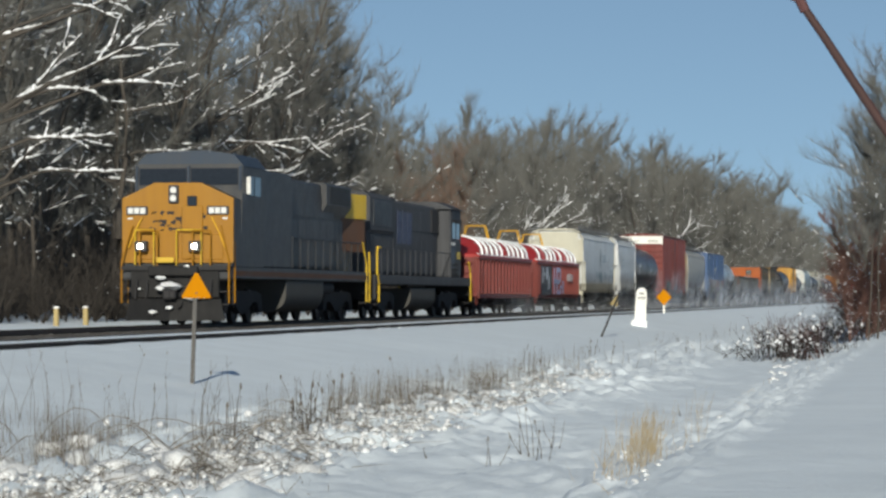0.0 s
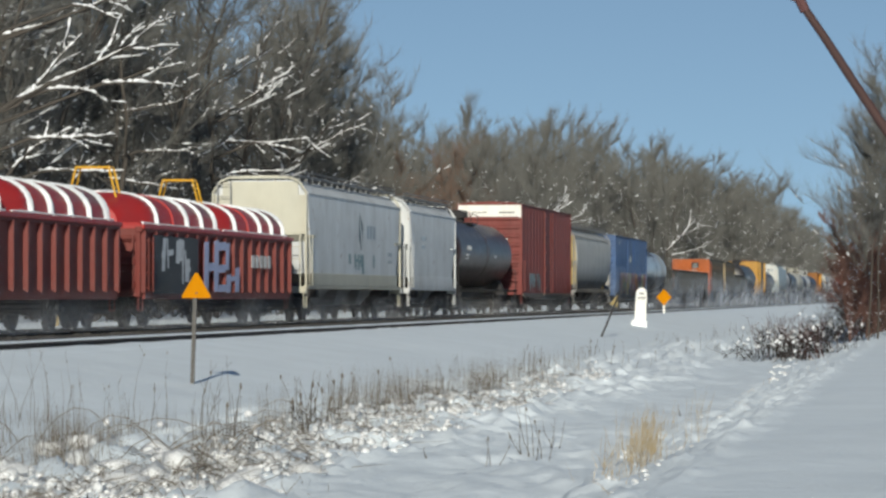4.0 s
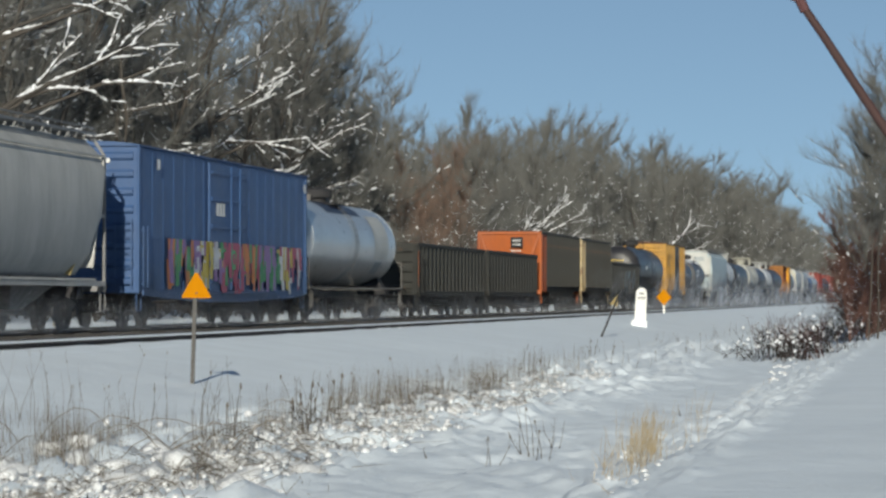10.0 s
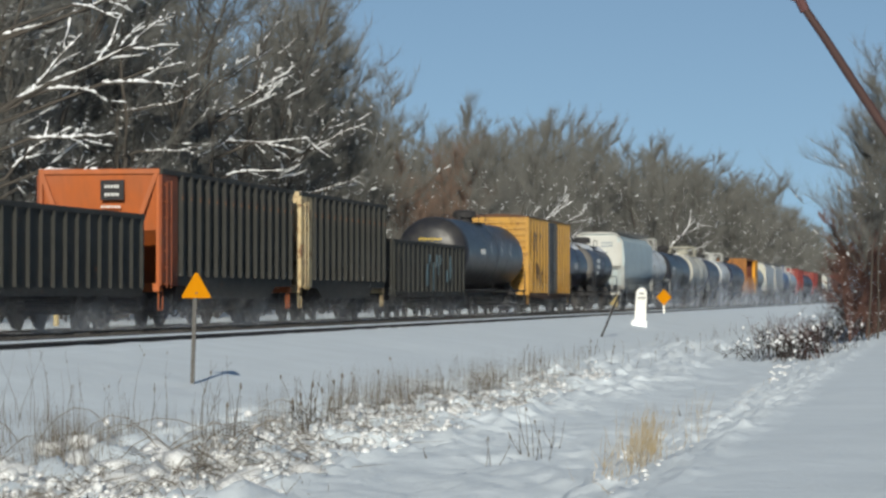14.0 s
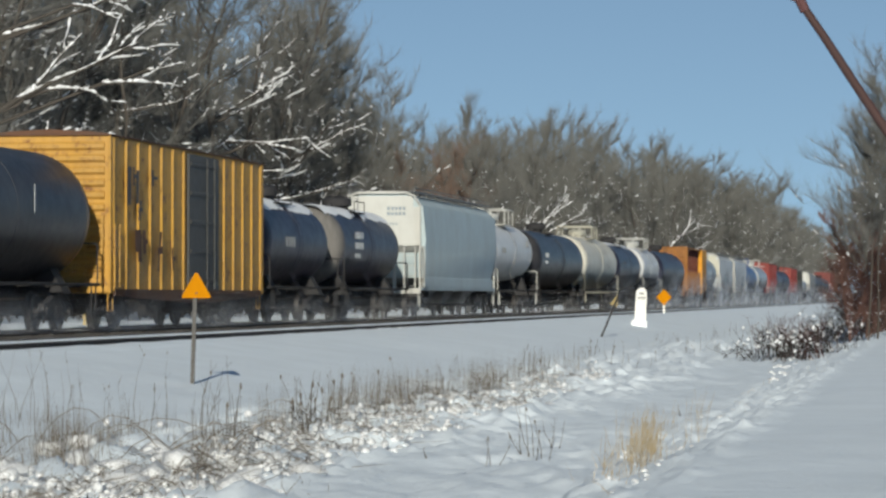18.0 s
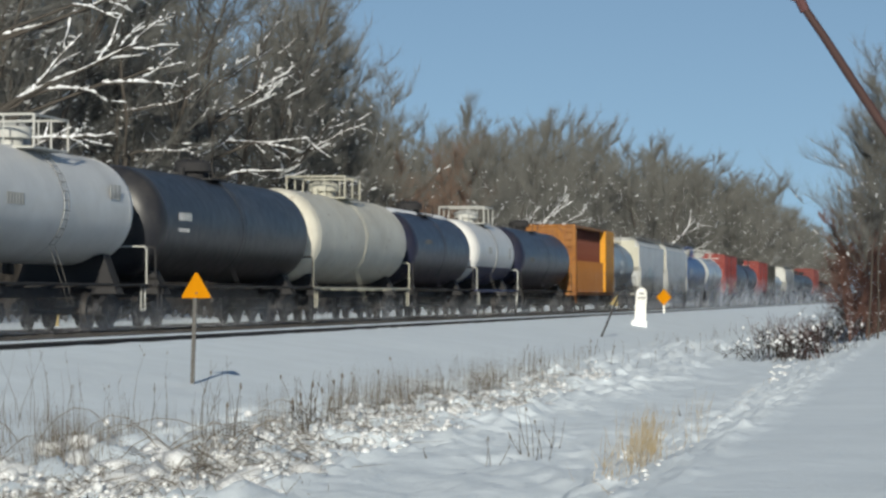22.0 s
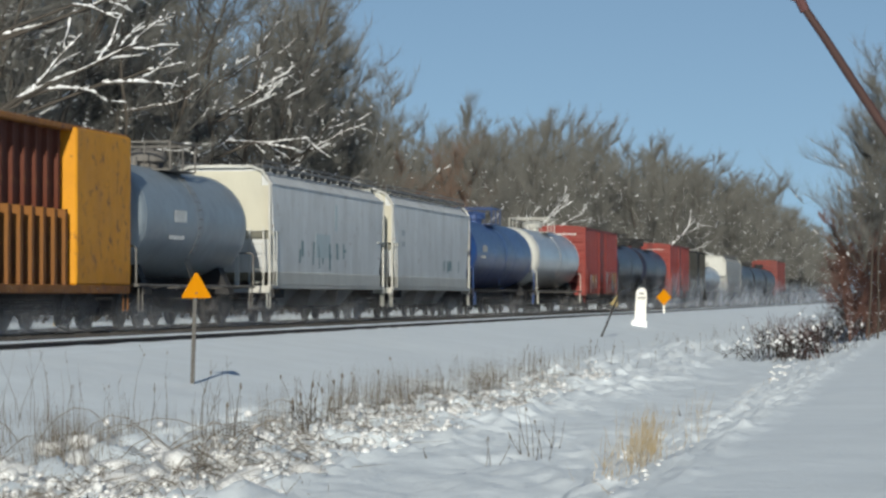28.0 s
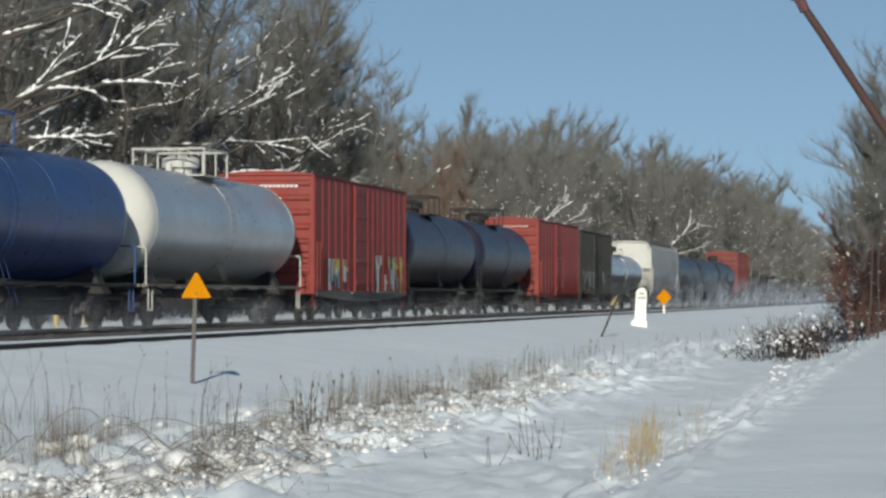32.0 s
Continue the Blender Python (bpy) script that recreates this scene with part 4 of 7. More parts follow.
def lead_locomotive():
    c, L = car("locomotive", "dark blue-grey diesel locomotive with a yellow nose and lit headlights", "locomotive", 4.565, 5.715, 3.6, "locomotives of the train", True)
    zd = 1.62
    part("frame", Geo().box(-1.5, 1.5, 0.1, L - 0.1, 1.28, zd, 0.02), LOCO, c)
    for s in (-1, 1):
        part("sill_stripe", Geo().box(s * 1.5, s * 1.512, 0.6, L - 0.5, 1.36, 1.5), RUSTY, c, "rust-red stripe along the frame")
    zn = 1.72
    nose = Geo().prism([(-1.58, zn), (1.58, zn), (1.58, 3.50), (0.66, 3.93), (-0.66, 3.93), (-1.58, 3.50)], 1, 0.32, 0.42)
    nm = part("nose", nose, NOSE, c, "yellow nose with a worn emblem")
    part("nose_box", Geo().prism([(-1.52, zd), (1.52, zd), (1.52, 3.48), (0.6, 3.91), (-0.6, 3.91), (-1.52, 3.48)], 1, 0.42, 2.6), LOCO, c)
    part("nose_door", Geo().box(0.12, 0.72, 0.28, 0.33, zn + 0.1, 3.3, 0.02), NOSE, nm)
    part("nose_window", Geo().box(0.28, 0.56, 0.25, 0.29, 3.28, 3.56, 0.03), GLASS, nm)
    part("headlight", Geo().box(-0.24, 0.04, 0.22, 0.33, 3.36, 3.86, 0.02), LETTER_D, nm)
    for z in (3.72, 3.5):
        part("headlamp", Geo().tube((-0.10, 0.23, z), (-0.10, 0.20, z), 0.085, n=14), LETTER, nm)
    for s in (-1, 1):
        part("number_board", Geo().box(s * 0.84, s * 1.46, 0.27, 0.33, 3.04, 3.28, 0.02), LETTER_D, nm)
        g = Geo()
        for i in range(3):
            g.box(s * 1.15 - 0.25 + i * 0.175, s * 1.15 - 0.11 + i * 0.175, 0.255, 0.27, 3.08, 3.24)
        part("number_panel", g, LETTER, nm, "pale number panel")
        part("marker_light", Geo().box(s * 1.28, s * 1.42, 0.29, 0.33, 2.92, 2.97), LETTER, nm)
    g = Geo()
    flake = random.Random(8)
    for i in range(46):      # scraps of dark paint left of the emblem
        x, z = flake.uniform(-0.85, 0.7), flake.uniform(2.58, 3.1)
        w, t = flake.uniform(0.05, 0.22), flake.uniform(0.025, 0.07)
        g.prism([(x, z), (x + w, z + flake.uniform(-0.08, 0.08)), (x + w + 0.02, z + t), (x + 0.02, z + t)], 1, 0.306 + 0.0002 * i, 0.3062 + 0.0002 * i)
    tagged(part("emblem", g, DARK, nm, "dark worn emblem, mostly scraped off"), kind="stuff")
    for x0, x1, z0, z1 in ((-1.1, -0.55, 1.8, 2.5), (0.75, 1.3, 1.8, 2.5)):
        part("nose_panel", Geo().box(x0, x1, 0.295, 0.33, z0, z1, 0.02), NOSE, nm)
    for s in (-1, 1):
        part("nose_grab_iron", Geo().pipe([(s * 1.0, 0.32, 2.95), (s * 1.0, 0.22, 2.95), (s * 1.2, 0.22, 2.55), (s * 1.36, 0.22, 2.15), (s * 1.36, 0.32, 2.15)], 0.022), YELLOW, nm)
    part("nose_rail", Geo().pipe([(-1.15, 0.1, 1.6), (-1.15, 0.1, 2.62), (-0.62, 0.1, 2.62), (-0.62, 0.1, 1.6)], 0.022), NOSE_B, c)
    part("nose_rail", Geo().pipe([(0.02, 0.1, 1.6), (0.02, 0.1, 2.62), (0.72, 0.1, 2.62), (0.72, 0.1, 1.6)], 0.022), NOSE_B, c)
    # front platform, anticlimber, plough, ditch lights and steps
    part("front_platform", Geo().box(-1.5, 1.5, -0.05, 0.4, 1.5, zd + 0.02, 0.02), DARK, c)
    part("anticlimber", Geo().box(-0.7, 0.7, -0.2, 0.1, 1.35, 1.62, 0.03), SOOT, c)
    part("end_plate", Geo().box(-1.25, 1.25, 0.02, 0.1, 0.75, 1.5, 0.02), SOOT, c)
    for x in (-1.05, -0.75, 0.45, 0.75, 1.05):
        part("air_hose", Geo().pipe([(x, 0.0, 1.25), (x + 0.02, -0.16, 1.1), (x - 0.02, -0.16, 0.75), (x, 0.0, 0.65)], 0.03), DARK, c)
    part("plough", Geo().rings([[(-1.42, 0.02, 0.12), (0, -0.62, 0.12), (1.42, 0.02, 0.12), (1.42, 0.1, 0.12), (-1.42, 0.1, 0.12)], [(-1.35, 0.06, 0.42), (0, -0.42, 0.42), (1.35, 0.06, 0.42), (1.35, 0.12, 0.42), (-1.35, 0.12, 0.42)], [(-1.3, -0.02, 0.72), (0, -0.40, 0.72), (1.3, -0.02, 0.72), (1.3, 0.12, 0.72), (-1.3, 0.12, 0.72)]]), SOOT, c)
    rn = random.Random(3)
    g = Geo()
    for x, y, z, w in ((-0.35, -0.22, 1.30, 0.16), (-0.05, -0.3, 1.06, 0.30), (-0.28, -0.34, 1.02, 0.2), (-0.5, -0.42, 0.36, 0.14), (0.02, -0.58, 0.48, 0.13), (0.55, -0.40, 0.74, 0.16), (0.72, -0.36, 0.78, 0.18), (0.9, -0.3, 0.80, 0.14), (-0.95, -0.1, 1.0, 0.06), (0.4, -0.25, 1.62, 0.08)):
        g.lump((x, y, z), w, 0.42, x * 9)
    tagged(part("caked_snow", g, SNOW_CAP, c, "snow caked on the plough and coupler"), kind="stuff")
    for x in (-0.98, 0.55):
        dl = part("ditch_light", Geo().box(x - 0.17, x + 0.17, 0.02, 0.3, 2.02, 2.32, 0.03), LETTER_D, c)
        part("lens", Geo().tube((x, 0.02, 2.17), (x, -0.01, 2.17), 0.075, n=18), LAMP, dl, "lit white lens")
    part("door_mat", Geo().box(-0.5, -0.02, -0.06, 0.0, 1.72, 1.86, 0.01), NOSE_B, c, "bright yellow step plate")
    for s in (-1, 1):
        g = Geo().pipe([(s * 1.52, 0.05, 0.6), (s * 1.52, 0.05, 1.75), (s * 1.25, 0.2, 2.75)], 0.026, 6).pipe([(s * 1.52, 0.75, 0.6), (s * 1.52, 0.75, 2.3)], 0.024, 6)
        g.pipe([(s * 1.0, 0.04, 1.6), (s * 1.0, 0.04, 2.6), (s * 0.5, 0.04, 2.6), (s * 0.5, 0.04, 1.6)], 0.025, 6)
        part("handrail", g, NOSE, c, "yellow front handrails")
        for z in (0.55, 0.9, 1.25):
            part("step", Geo().box(s * 1.2, s * 1.5, 0.1, 0.7, z, z + 0.04), DARK, c)
        part("step_side", Geo().box(s * 1.44, s * 1.5, 0.7, 0.76, 0.5, 1.6), DARK, c)
    # cab
    cab = Geo().rings([[(-1.5, 1.5, zd), (1.5, 1.5, zd), (1.5, 4.4, zd), (-1.5, 4.4, zd)], [(-1.55, 1.5, 3.5), (1.55, 1.5, 3.5), (1.55, 4.4, 3.5), (-1.55, 4.4, 3.5)],
                       [(-1.54, 1.58, 4.45), (1.54, 1.58, 4.45), (1.54, 4.4, 4.45), (-1.54, 4.4, 4.45)], [(-1.25, 1.7, 4.78), (1.25, 1.7, 4.78), (1.25, 4.4, 4.78), (-1.25, 4.4, 4.78)]])
    cb = part("cab", cab, LOCO, c)
    part("cab_roof", Geo().prism([(-1.57, 4.44), (1.57, 4.44), (1.27, 4.78), (0.5, 4.88), (-0.5, 4.88), (-1.27, 4.78)], 1, 1.6, 4.5), LOCO_TOP, cb)
    for x0, x1 in ((-1.42, -0.06), (0.06, 1.42)):
        part("windscreen", Geo().rings([[(x0, 1.50, 3.92), (x1, 1.50, 3.92), (x1, 1.56, 4.38), (x0, 1.56, 4.38)], [(x0, 1.62, 3.92), (x1, 1.62, 3.92), (x1, 1.68, 4.38), (x0, 1.68, 4.38)]]), GLASS, cb)
    for x in (-1.49, 0.0, 1.49):
        part("windscreen_pillar", Geo().box(x - 0.04, x + 0.04, 1.48, 1.56, 3.75, 4.45, 0.02), LOCO_TOP, cb)
    for y0, y1 in ((2.2, 2.85), (2.95, 3.75)):
        part("side_window", Geo().box(1.50, 1.565, y0, y1, 3.62, 4.2, 0.02), GLASS, cb)
    part("mirror", Geo().box(1.56, 1.68, 1.95, 1.99, 3.66, 4.15, 0.02), LETTER, cb, "pale folding wind deflector")
    # hood
    part("hood", Geo().box(-1.0, 1.0, 4.4, L - 4.6, zd, 4.3, 0.06), LOCO, c)
    part("inverter_cabinet", Geo().box(0.9, 1.48, 4.4, 8.2, zd, 4.45, 0.05), LOCO, c)
    part("inverter_cabinet", Geo().box(-1.48, -0.9, 4.4, 7.0, zd, 4.45, 0.05), LOCO, c)
    hd = part("engine_hood", Geo().box(-1.15, 1.15, 8.2, L - 4.6, zd, 4.4, 0.08), LOCO, c)
    hood_doors(hd, 1.15, 8.4, L - 4.7, 1.75, 3.2, 7, LOCO)
    hood_doors(hd, 1.15, 8.4, L - 4.7, 3.28, 4.05, 5, LOCO)
    part("exhaust_stack", Geo().box(-0.35, 0.35, 10.6, 11.6, 4.3, 4.6, 0.05), DARK, hd)
    rad = part("radiator", Geo().prism([(-1.1, 3.4), (1.1, 3.4), (1.34, 3.75), (1.34, 4.38), (1.15, 4.46), (-1.15, 4.46), (-1.34, 4.38), (-1.34, 3.75)], 1, L - 6.6, L - 2.6), LOCO, c)
    for i in range(7):
        part("radiator_slat", Geo().box(1.33, 1.37, L - 6.2, L - 3.0, 3.80 + 0.08 * i, 3.84 + 0.08 * i), DARK, rad)
    rh = part("rear_hood", Geo().box(-1.0, 1.0, L - 4.7, L - 1.0, zd, 3.8, 0.05), LOCO, c)
    hood_doors(rh, 1.0, L - 4.5, L - 2.4, 1.75, 3.3, 3, LOCO)
    for s in (-1, 1):
        part("flared_panel", Geo().prism([(s * 0.9, L - 2.7), (s * 1.02, L - 2.7), (s * 1.42, L - 0.35), (s * 0.9, L - 0.35)], 2, 3.42, 4.25), NOSE_B, rh, "bright yellow flared end panel")
        part("flared_panel", Geo().prism([(s * 0.9, L - 2.7), (s * 1.0, L - 2.7), (s * 1.36, L - 0.35), (s * 0.9, L - 0.35)], 2, 2.3, 3.42), RUSTY, rh, "rust-stained flared panel")
    part("fuel_tank", Geo().prism(tank_profile(1.45, 1.25, 0.3), 1, 7.6, 13.0), TANK_GREY, c, "dusty grey fuel tank")
    part("air_tank", Geo().tube((1.2, 13.3, 1.05), (1.2, 15.0, 1.05), 0.2, n=12), DARK, c)
    platform_rail(c, 8.3, L - 1.0, 11, zd, 0.95, LOCO)
    for s in (-1, 1):
        part("handrail", Geo().pipe([(s * 1.5, L - 1.4, 2.6), (s * 1.5, L - 0.75, 1.9), (s * 1.5, L - 0.75, 0.6)], 0.035).pipe([(s * 1.5, L - 0.3, 2.3), (s * 1.5, L - 0.2, 1.9), (s * 1.5, L - 0.2, 0.6)], 0.035), NOSE_B, c, "yellow rear step rails")
        for z in (0.55, 0.9, 1.25):
            part("step", Geo().box(s * 1.2, s * 1.5, L - 0.72, L - 0.2, z, z + 0.04), DARK, c)
    part("end_plate", Geo().box(-1.5, 1.5, L - 0.12, L - 0.03, 0.75, zd), DARK, c)
    return c


def second_locomotive():
    c, L = car("locomotive", "grimy grey diesel locomotive with a faded blue emblem on its hood", "locomotive", 5.765, 6.95, 3.4, "locomotives of the train", True)
    zd = 1.55
    part("frame", Geo().box(-1.5, 1.5, 0.1, L - 0.1, 1.22, zd, 0.02), LOCO_GREY, c)
    hood = part("hood", Geo().box(-0.95, 0.95, 1.3, L - 5.2, zd, 4.35, 0.1), LOCO_GREY, c)
    part("radiator", Geo().prism([(-0.96, 3.05), (0.96, 3.05), (1.06, 3.15), (1.06, 4.3), (0.8, 4.48), (-0.8, 4.48), (-1.06, 4.3), (-1.06, 3.15)], 1, 1.4, 6.0), LOCO_GREY, c)
    gr = part("radiator_grille", Geo().box(1.06, 1.075, 1.9, 5.4, 3.32, 4.22), LOCO, c)
    for i in range(9):
        part("grille_slat", Geo().box(1.072, 1.09, 1.95 if i % 2 else 1.93, 5.35, 3.36 + 0.095 * i, 3.39 + 0.095 * i), LOCO, gr)
    hood_doors(hood, 0.95, 1.6, 6.0, 1.7, 3.0, 6, LOCO_GREY)
    hood_doors(hood, 0.95, 6.2, L - 5.4, 1.7, 3.2, 8, LOCO_GREY)
    hood_doors(hood, 0.95, 6.2, L - 5.4, 3.3, 4.1, 5, LOCO_GREY)
    blue = paint("emblem_blue", (0.025, 0.035, 0.10), 0.5, 0.4)
    for k in range(3):
        y = 7.0 + k * 1.05
        part("emblem", Geo().prism([(y, 2.75), (y + 0.85, 2.75), (y + 1.0, 3.95), (y + 0.1, 3.95)], 0, 0.975, 0.982), blue, c, "faded blue block of an emblem")
    part("inlet_grille", Geo().box(0.95, 1.02, L - 6.9, L - 5.3, 3.3, 4.2, 0.02), DARK, c)
    for y in (3.0, 4.6):
        part("fan", Geo().tube((0, y, 4.4), (0, y, 4.58), 0.62, n=20), DARK, c)
    part("exhaust_stack", Geo().box(-0.3, 0.3, 9.4, 10.4, 4.3, 4.55, 0.04), DARK, c)
    cab = part("cab", Geo().box(-1.48, 1.48, L - 5.2, L - 2.6, zd, 4.3, 0.06), LOCO_GREY, c)
    part("cab_roof", Geo().prism([(-1.6, 4.28), (1.6, 4.28), (0.9, 4.58), (-0.9, 4.58)], 1, L - 5.4, L - 2.3), LOCO_GREY, cab)
    for y0, y1 in ((L - 4.9, L - 4.1), (L - 3.9, L - 3.1)):
        part("side_window", Geo().box(1.47, 1.50, y0, y1, 3.1, 3.75, 0.02), GLASS, cab)
    part("awning", Geo().box(1.48, 1.62, L - 4.95, L - 3.0, 3.8, 3.84), DARK, cab)
    bars(c, [("n", 1.48, L - 5.0, 2.85, 0.9, 0.12, 3)])
    bars(c, [("n", 1.48, L - 3.6, 2.3, 0.8, 0.28, 3)], LETTER_Y)
    part("blue_panel", Geo().box(1.48, 1.487, L - 5.1, L - 4.2, 1.9, 2.75), LOCO_TOP, cab)
    part("nose", Geo().box(-1.0, 1.0, L - 2.7, L - 0.9, zd, 3.1, 0.12), LOCO_GREY, c)
    part("fuel_tank", Geo().prism(tank_profile(1.42, 1.1, 0.26), 1, 7.4, 12.8), TANK_GREY, c, "dusty grey fuel tank")
    part("air_tank", Geo().tube((1.1, 8.0, 1.3), (1.1, 11.6, 1.3), 0.18, n=12), TANK_GREY, c)
    platform_rail(c, 1.2, L - 5.2, 14, zd, 0.95, LOCO_GREY)
    for s in (-1, 1):
        part("handrail", Geo().pipe([(s * 1.5, 1.0, 2.5), (s * 1.5, 0.4, 2.5), (s * 1.5, 0.3, 2.3), (s * 1.5, 0.3, 1.6), (s * 1.5, 0.6, 1.2), (s * 1.5, 0.6, 0.6)], 0.04), NOSE_B, c, "yellow step rails")
        part("handrail", Geo().pipe([(s * 1.5, L - 0.7, 2.2), (s * 1.5, L - 0.25, 1.8), (s * 1.5, L - 0.25, 0.6)], 0.04), NOSE_B, c, "yellow step rails")
        for yy in (0.1, L - 0.7):
            for z in (0.5, 0.85, 1.2):
                part("step", Geo().box(s * 1.2, s * 1.5, yy, yy + 0.6, z, z + 0.04), DARK, c)
    part("end_plate", Geo().box(-1.5, 1.5, 0.02, 0.12, 0.7, zd), DARK, c)
    part("end_plate", Geo().box(-1.5, 1.5, L - 0.12, L - 0.02, 0.7, zd), DARK, c)
    part("hood_end", Geo().prism([(-0.98, 3.1), (0.98, 3.1), (1.07, 3.2), (1.07, 4.3), (0.82, 4.5), (-0.82, 4.5), (-1.07, 4.3), (-1.07, 3.2)], 1, 1.2, 1.42), LOCO_GREY, c)
    part("hood_end_panel", Geo().box(-0.96, 0.96, 1.22, 1.42, zd, 3.1, 0.02), LOCO_GREY, c)
    g = Geo()
    for i in range(6):
        for j in range(3):
            g.box(1.5, 1.51, L - 5.1 + 0.28 * i, L - 4.95 + 0.28 * i, 1.6 + 0.2 * j, 1.72 + 0.2 * j)
    tagged(part("battery_vent", g, DARK, c), kind="stuff")
    return c


lead_locomotive()
second_locomotive()

# ---- the cars behind them, front to rear ----
COIL_RED = paint("coil_car_red", (0.17, 0.026, 0.020), 0.55, 0.45, (0.09, 0.03, 0.025), rust=0.2)
COVER_RED = paint("cover_red", (0.38, 0.018, 0.018), 0.4, 0.2, (0.15, 0.03, 0.03))
HOP_GREY = paint("hopper_grey", (0.64, 0.665, 0.68), 0.55, 0.3, (0.17, 0.15, 0.13), rust=0.1, runs=(1.3, 1.1, 0.3))
HOP_CREAM = paint("hopper_cream", (0.50, 0.485, 0.40), 0.55, 0.35, (0.30, 0.26, 0.2), runs=(1.3, 1.1, 0.3))
HOP_LIGHT = paint("hopper_off_white", (0.52, 0.525, 0.50), 0.55, 0.35, (0.30, 0.27, 0.23), runs=(1.3, 1.1, 0.3))
HOP_DULL = paint("hopper_dull_grey", (0.46, 0.455, 0.43), 0.6, 0.4, (0.14, 0.13, 0.12), runs=(1.3, 1.1, 0.3))
HOP_TAN = paint("hopper_tan_end", (0.45, 0.34, 0.14), 0.6, 0.3)
# white side paint with the blue of the skylight put into its colour
HOP_SKY_TINT = paint("hopper_sky_tint", (0.47, 0.56, 0.585), 0.5, 0.2, (0.3, 0.3, 0.3), runs=(1.3, 1.1, 0.3))
BOX_RED = paint("boxcar_oxide_red", (0.20, 0.044, 0.038), 0.65, 0.5, (0.06, 0.025, 0.025), rust=0.15)
BOX_RED2 = paint("boxcar_bright_red", (0.25, 0.034, 0.027), 0.6, 0.4, (0.10, 0.03, 0.025), rust=0.1)
BOX_BLUE = paint("boxcar_blue", (0.042, 0.10, 0.235), 0.5, 0.25, (0.05, 0.07, 0.12))
BOX_YELLOW = paint("boxcar_yellow", (0.52, 0.28, 0.045), 0.55, 0.35, (0.2, 0.11, 0.04), rust=0.68)
BOX_ORANGE = paint("bulkhead_orange", (0.34, 0.135, 0.020), 0.65, 0.6, (0.12, 0.04, 0.015), rust=0.85, runs=(1.2, 1.2, 0.8))
GREY_DOOR = paint("door_grey", (0.075, 0.075, 0.072), 0.6, 0.4)
SILL_GREY = paint("sill_grime", (0.17, 0.16, 0.15), 0.8, 0.5)
BROWN_TANK = paint("tank_brown_black", (0.045, 0.027, 0.026), 0.34, 0.4, (0.025, 0.022, 0.02), runs=(0.9, 0.4, 0.7), spec=0.25, bump=0.0004)
BLACK_TANK = paint("tank_black", (0.019, 0.020, 0.026), 0.36, 0.6, (0.075, 0.07, 0.065), runs=(0.9, 0.4, 0.7), spec=0.25, bump=0.0004)
NAVY_TANK = paint("tank_navy_black", (0.015, 0.017, 0.040), 0.36, 0.6, (0.05, 0.047, 0.047), runs=(0.9, 0.4, 0.7), spec=0.25, bump=0.0004)
BLUE_TANK = paint("tank_blue", (0.016, 0.060, 0.21), 0.3, 0.4, (0.02, 0.025, 0.045), runs=(0.9, 0.4, 0.7), spec=0.25, bump=0.0004)
SILVER_TANK = paint("tank_silver_grey", (0.56, 0.58, 0.59), 0.3, 0.3, (0.24, 0.22, 0.19), metal=0.55, runs=(0.9, 0.4, 0.7), spec=0.25, bump=0.0004)
WHITE_TANK = paint("tank_white", (0.74, 0.735, 0.72), 0.36, 0.25, (0.33, 0.30, 0.26), runs=(0.9, 0.4, 0.7), spec=0.25, bump=0.0004)
CREAM_TANK = paint("tank_cream", (0.68, 0.65, 0.56), 0.5, 0.32, (0.30, 0.24, 0.16), rust=0.12, runs=(0.9, 0.4, 0.7))
SLATE_TANK = paint("tank_slate_blue", (0.25, 0.30, 0.345), 0.34, 0.4, (0.08, 0.08, 0.08), runs=(0.9, 0.4, 0.7), spec=0.25, bump=0.0004)
GON_DARK = paint("gondola_sooty", (0.030, 0.031, 0.028), 0.8, 0.5, (0.055, 0.05, 0.045), rust=0.1)
RUST_ORANGE = paint("hopper_rust_orange", (0.26, 0.06, 0.02), 0.7, 0.5, (0.10, 0.04, 0.02), rust=0.3)
ORANGE = paint("hopper_orange", (0.44, 0.105, 0.02), 0.55, 0.45, (0.2, 0.07, 0.03))
CORRODED = paint("corroded_cream", (0.58, 0.46, 0.26), 0.7, 0.4, (0.2, 0.10, 0.05), rust=0.9)
BLUE_FADED = paint("tank_faded_blue", (0.04, 0.085, 0.24), 0.36, 0.4, (0.02, 0.03, 0.06), runs=(0.9, 0.4, 0.7), spec=0.25, bump=0.0004)
SPRAY = [plain("spray_" + nm, rgb, 0.5) for nm, rgb in (("orange", (0.60, 0.20, 0.04)), ("green", (0.06, 0.30, 0.10)), ("white", (0.62, 0.63, 0.65)), ("violet", (0.26, 0.14, 0.34)), ("yellow", (0.6, 0.48, 0.08)), ("red", (0.42, 0.06, 0.12)))]
SPRAY_DARK = plain("spray_black", (0.03, 0.03, 0.035), 0.6)
SPRAY_PALE = plain("spray_pale_blue", (0.45, 0.50, 0.72), 0.6)
SPRAY_TEAL = plain("spray_grey_teal", (0.20, 0.30, 0.32), 0.6)

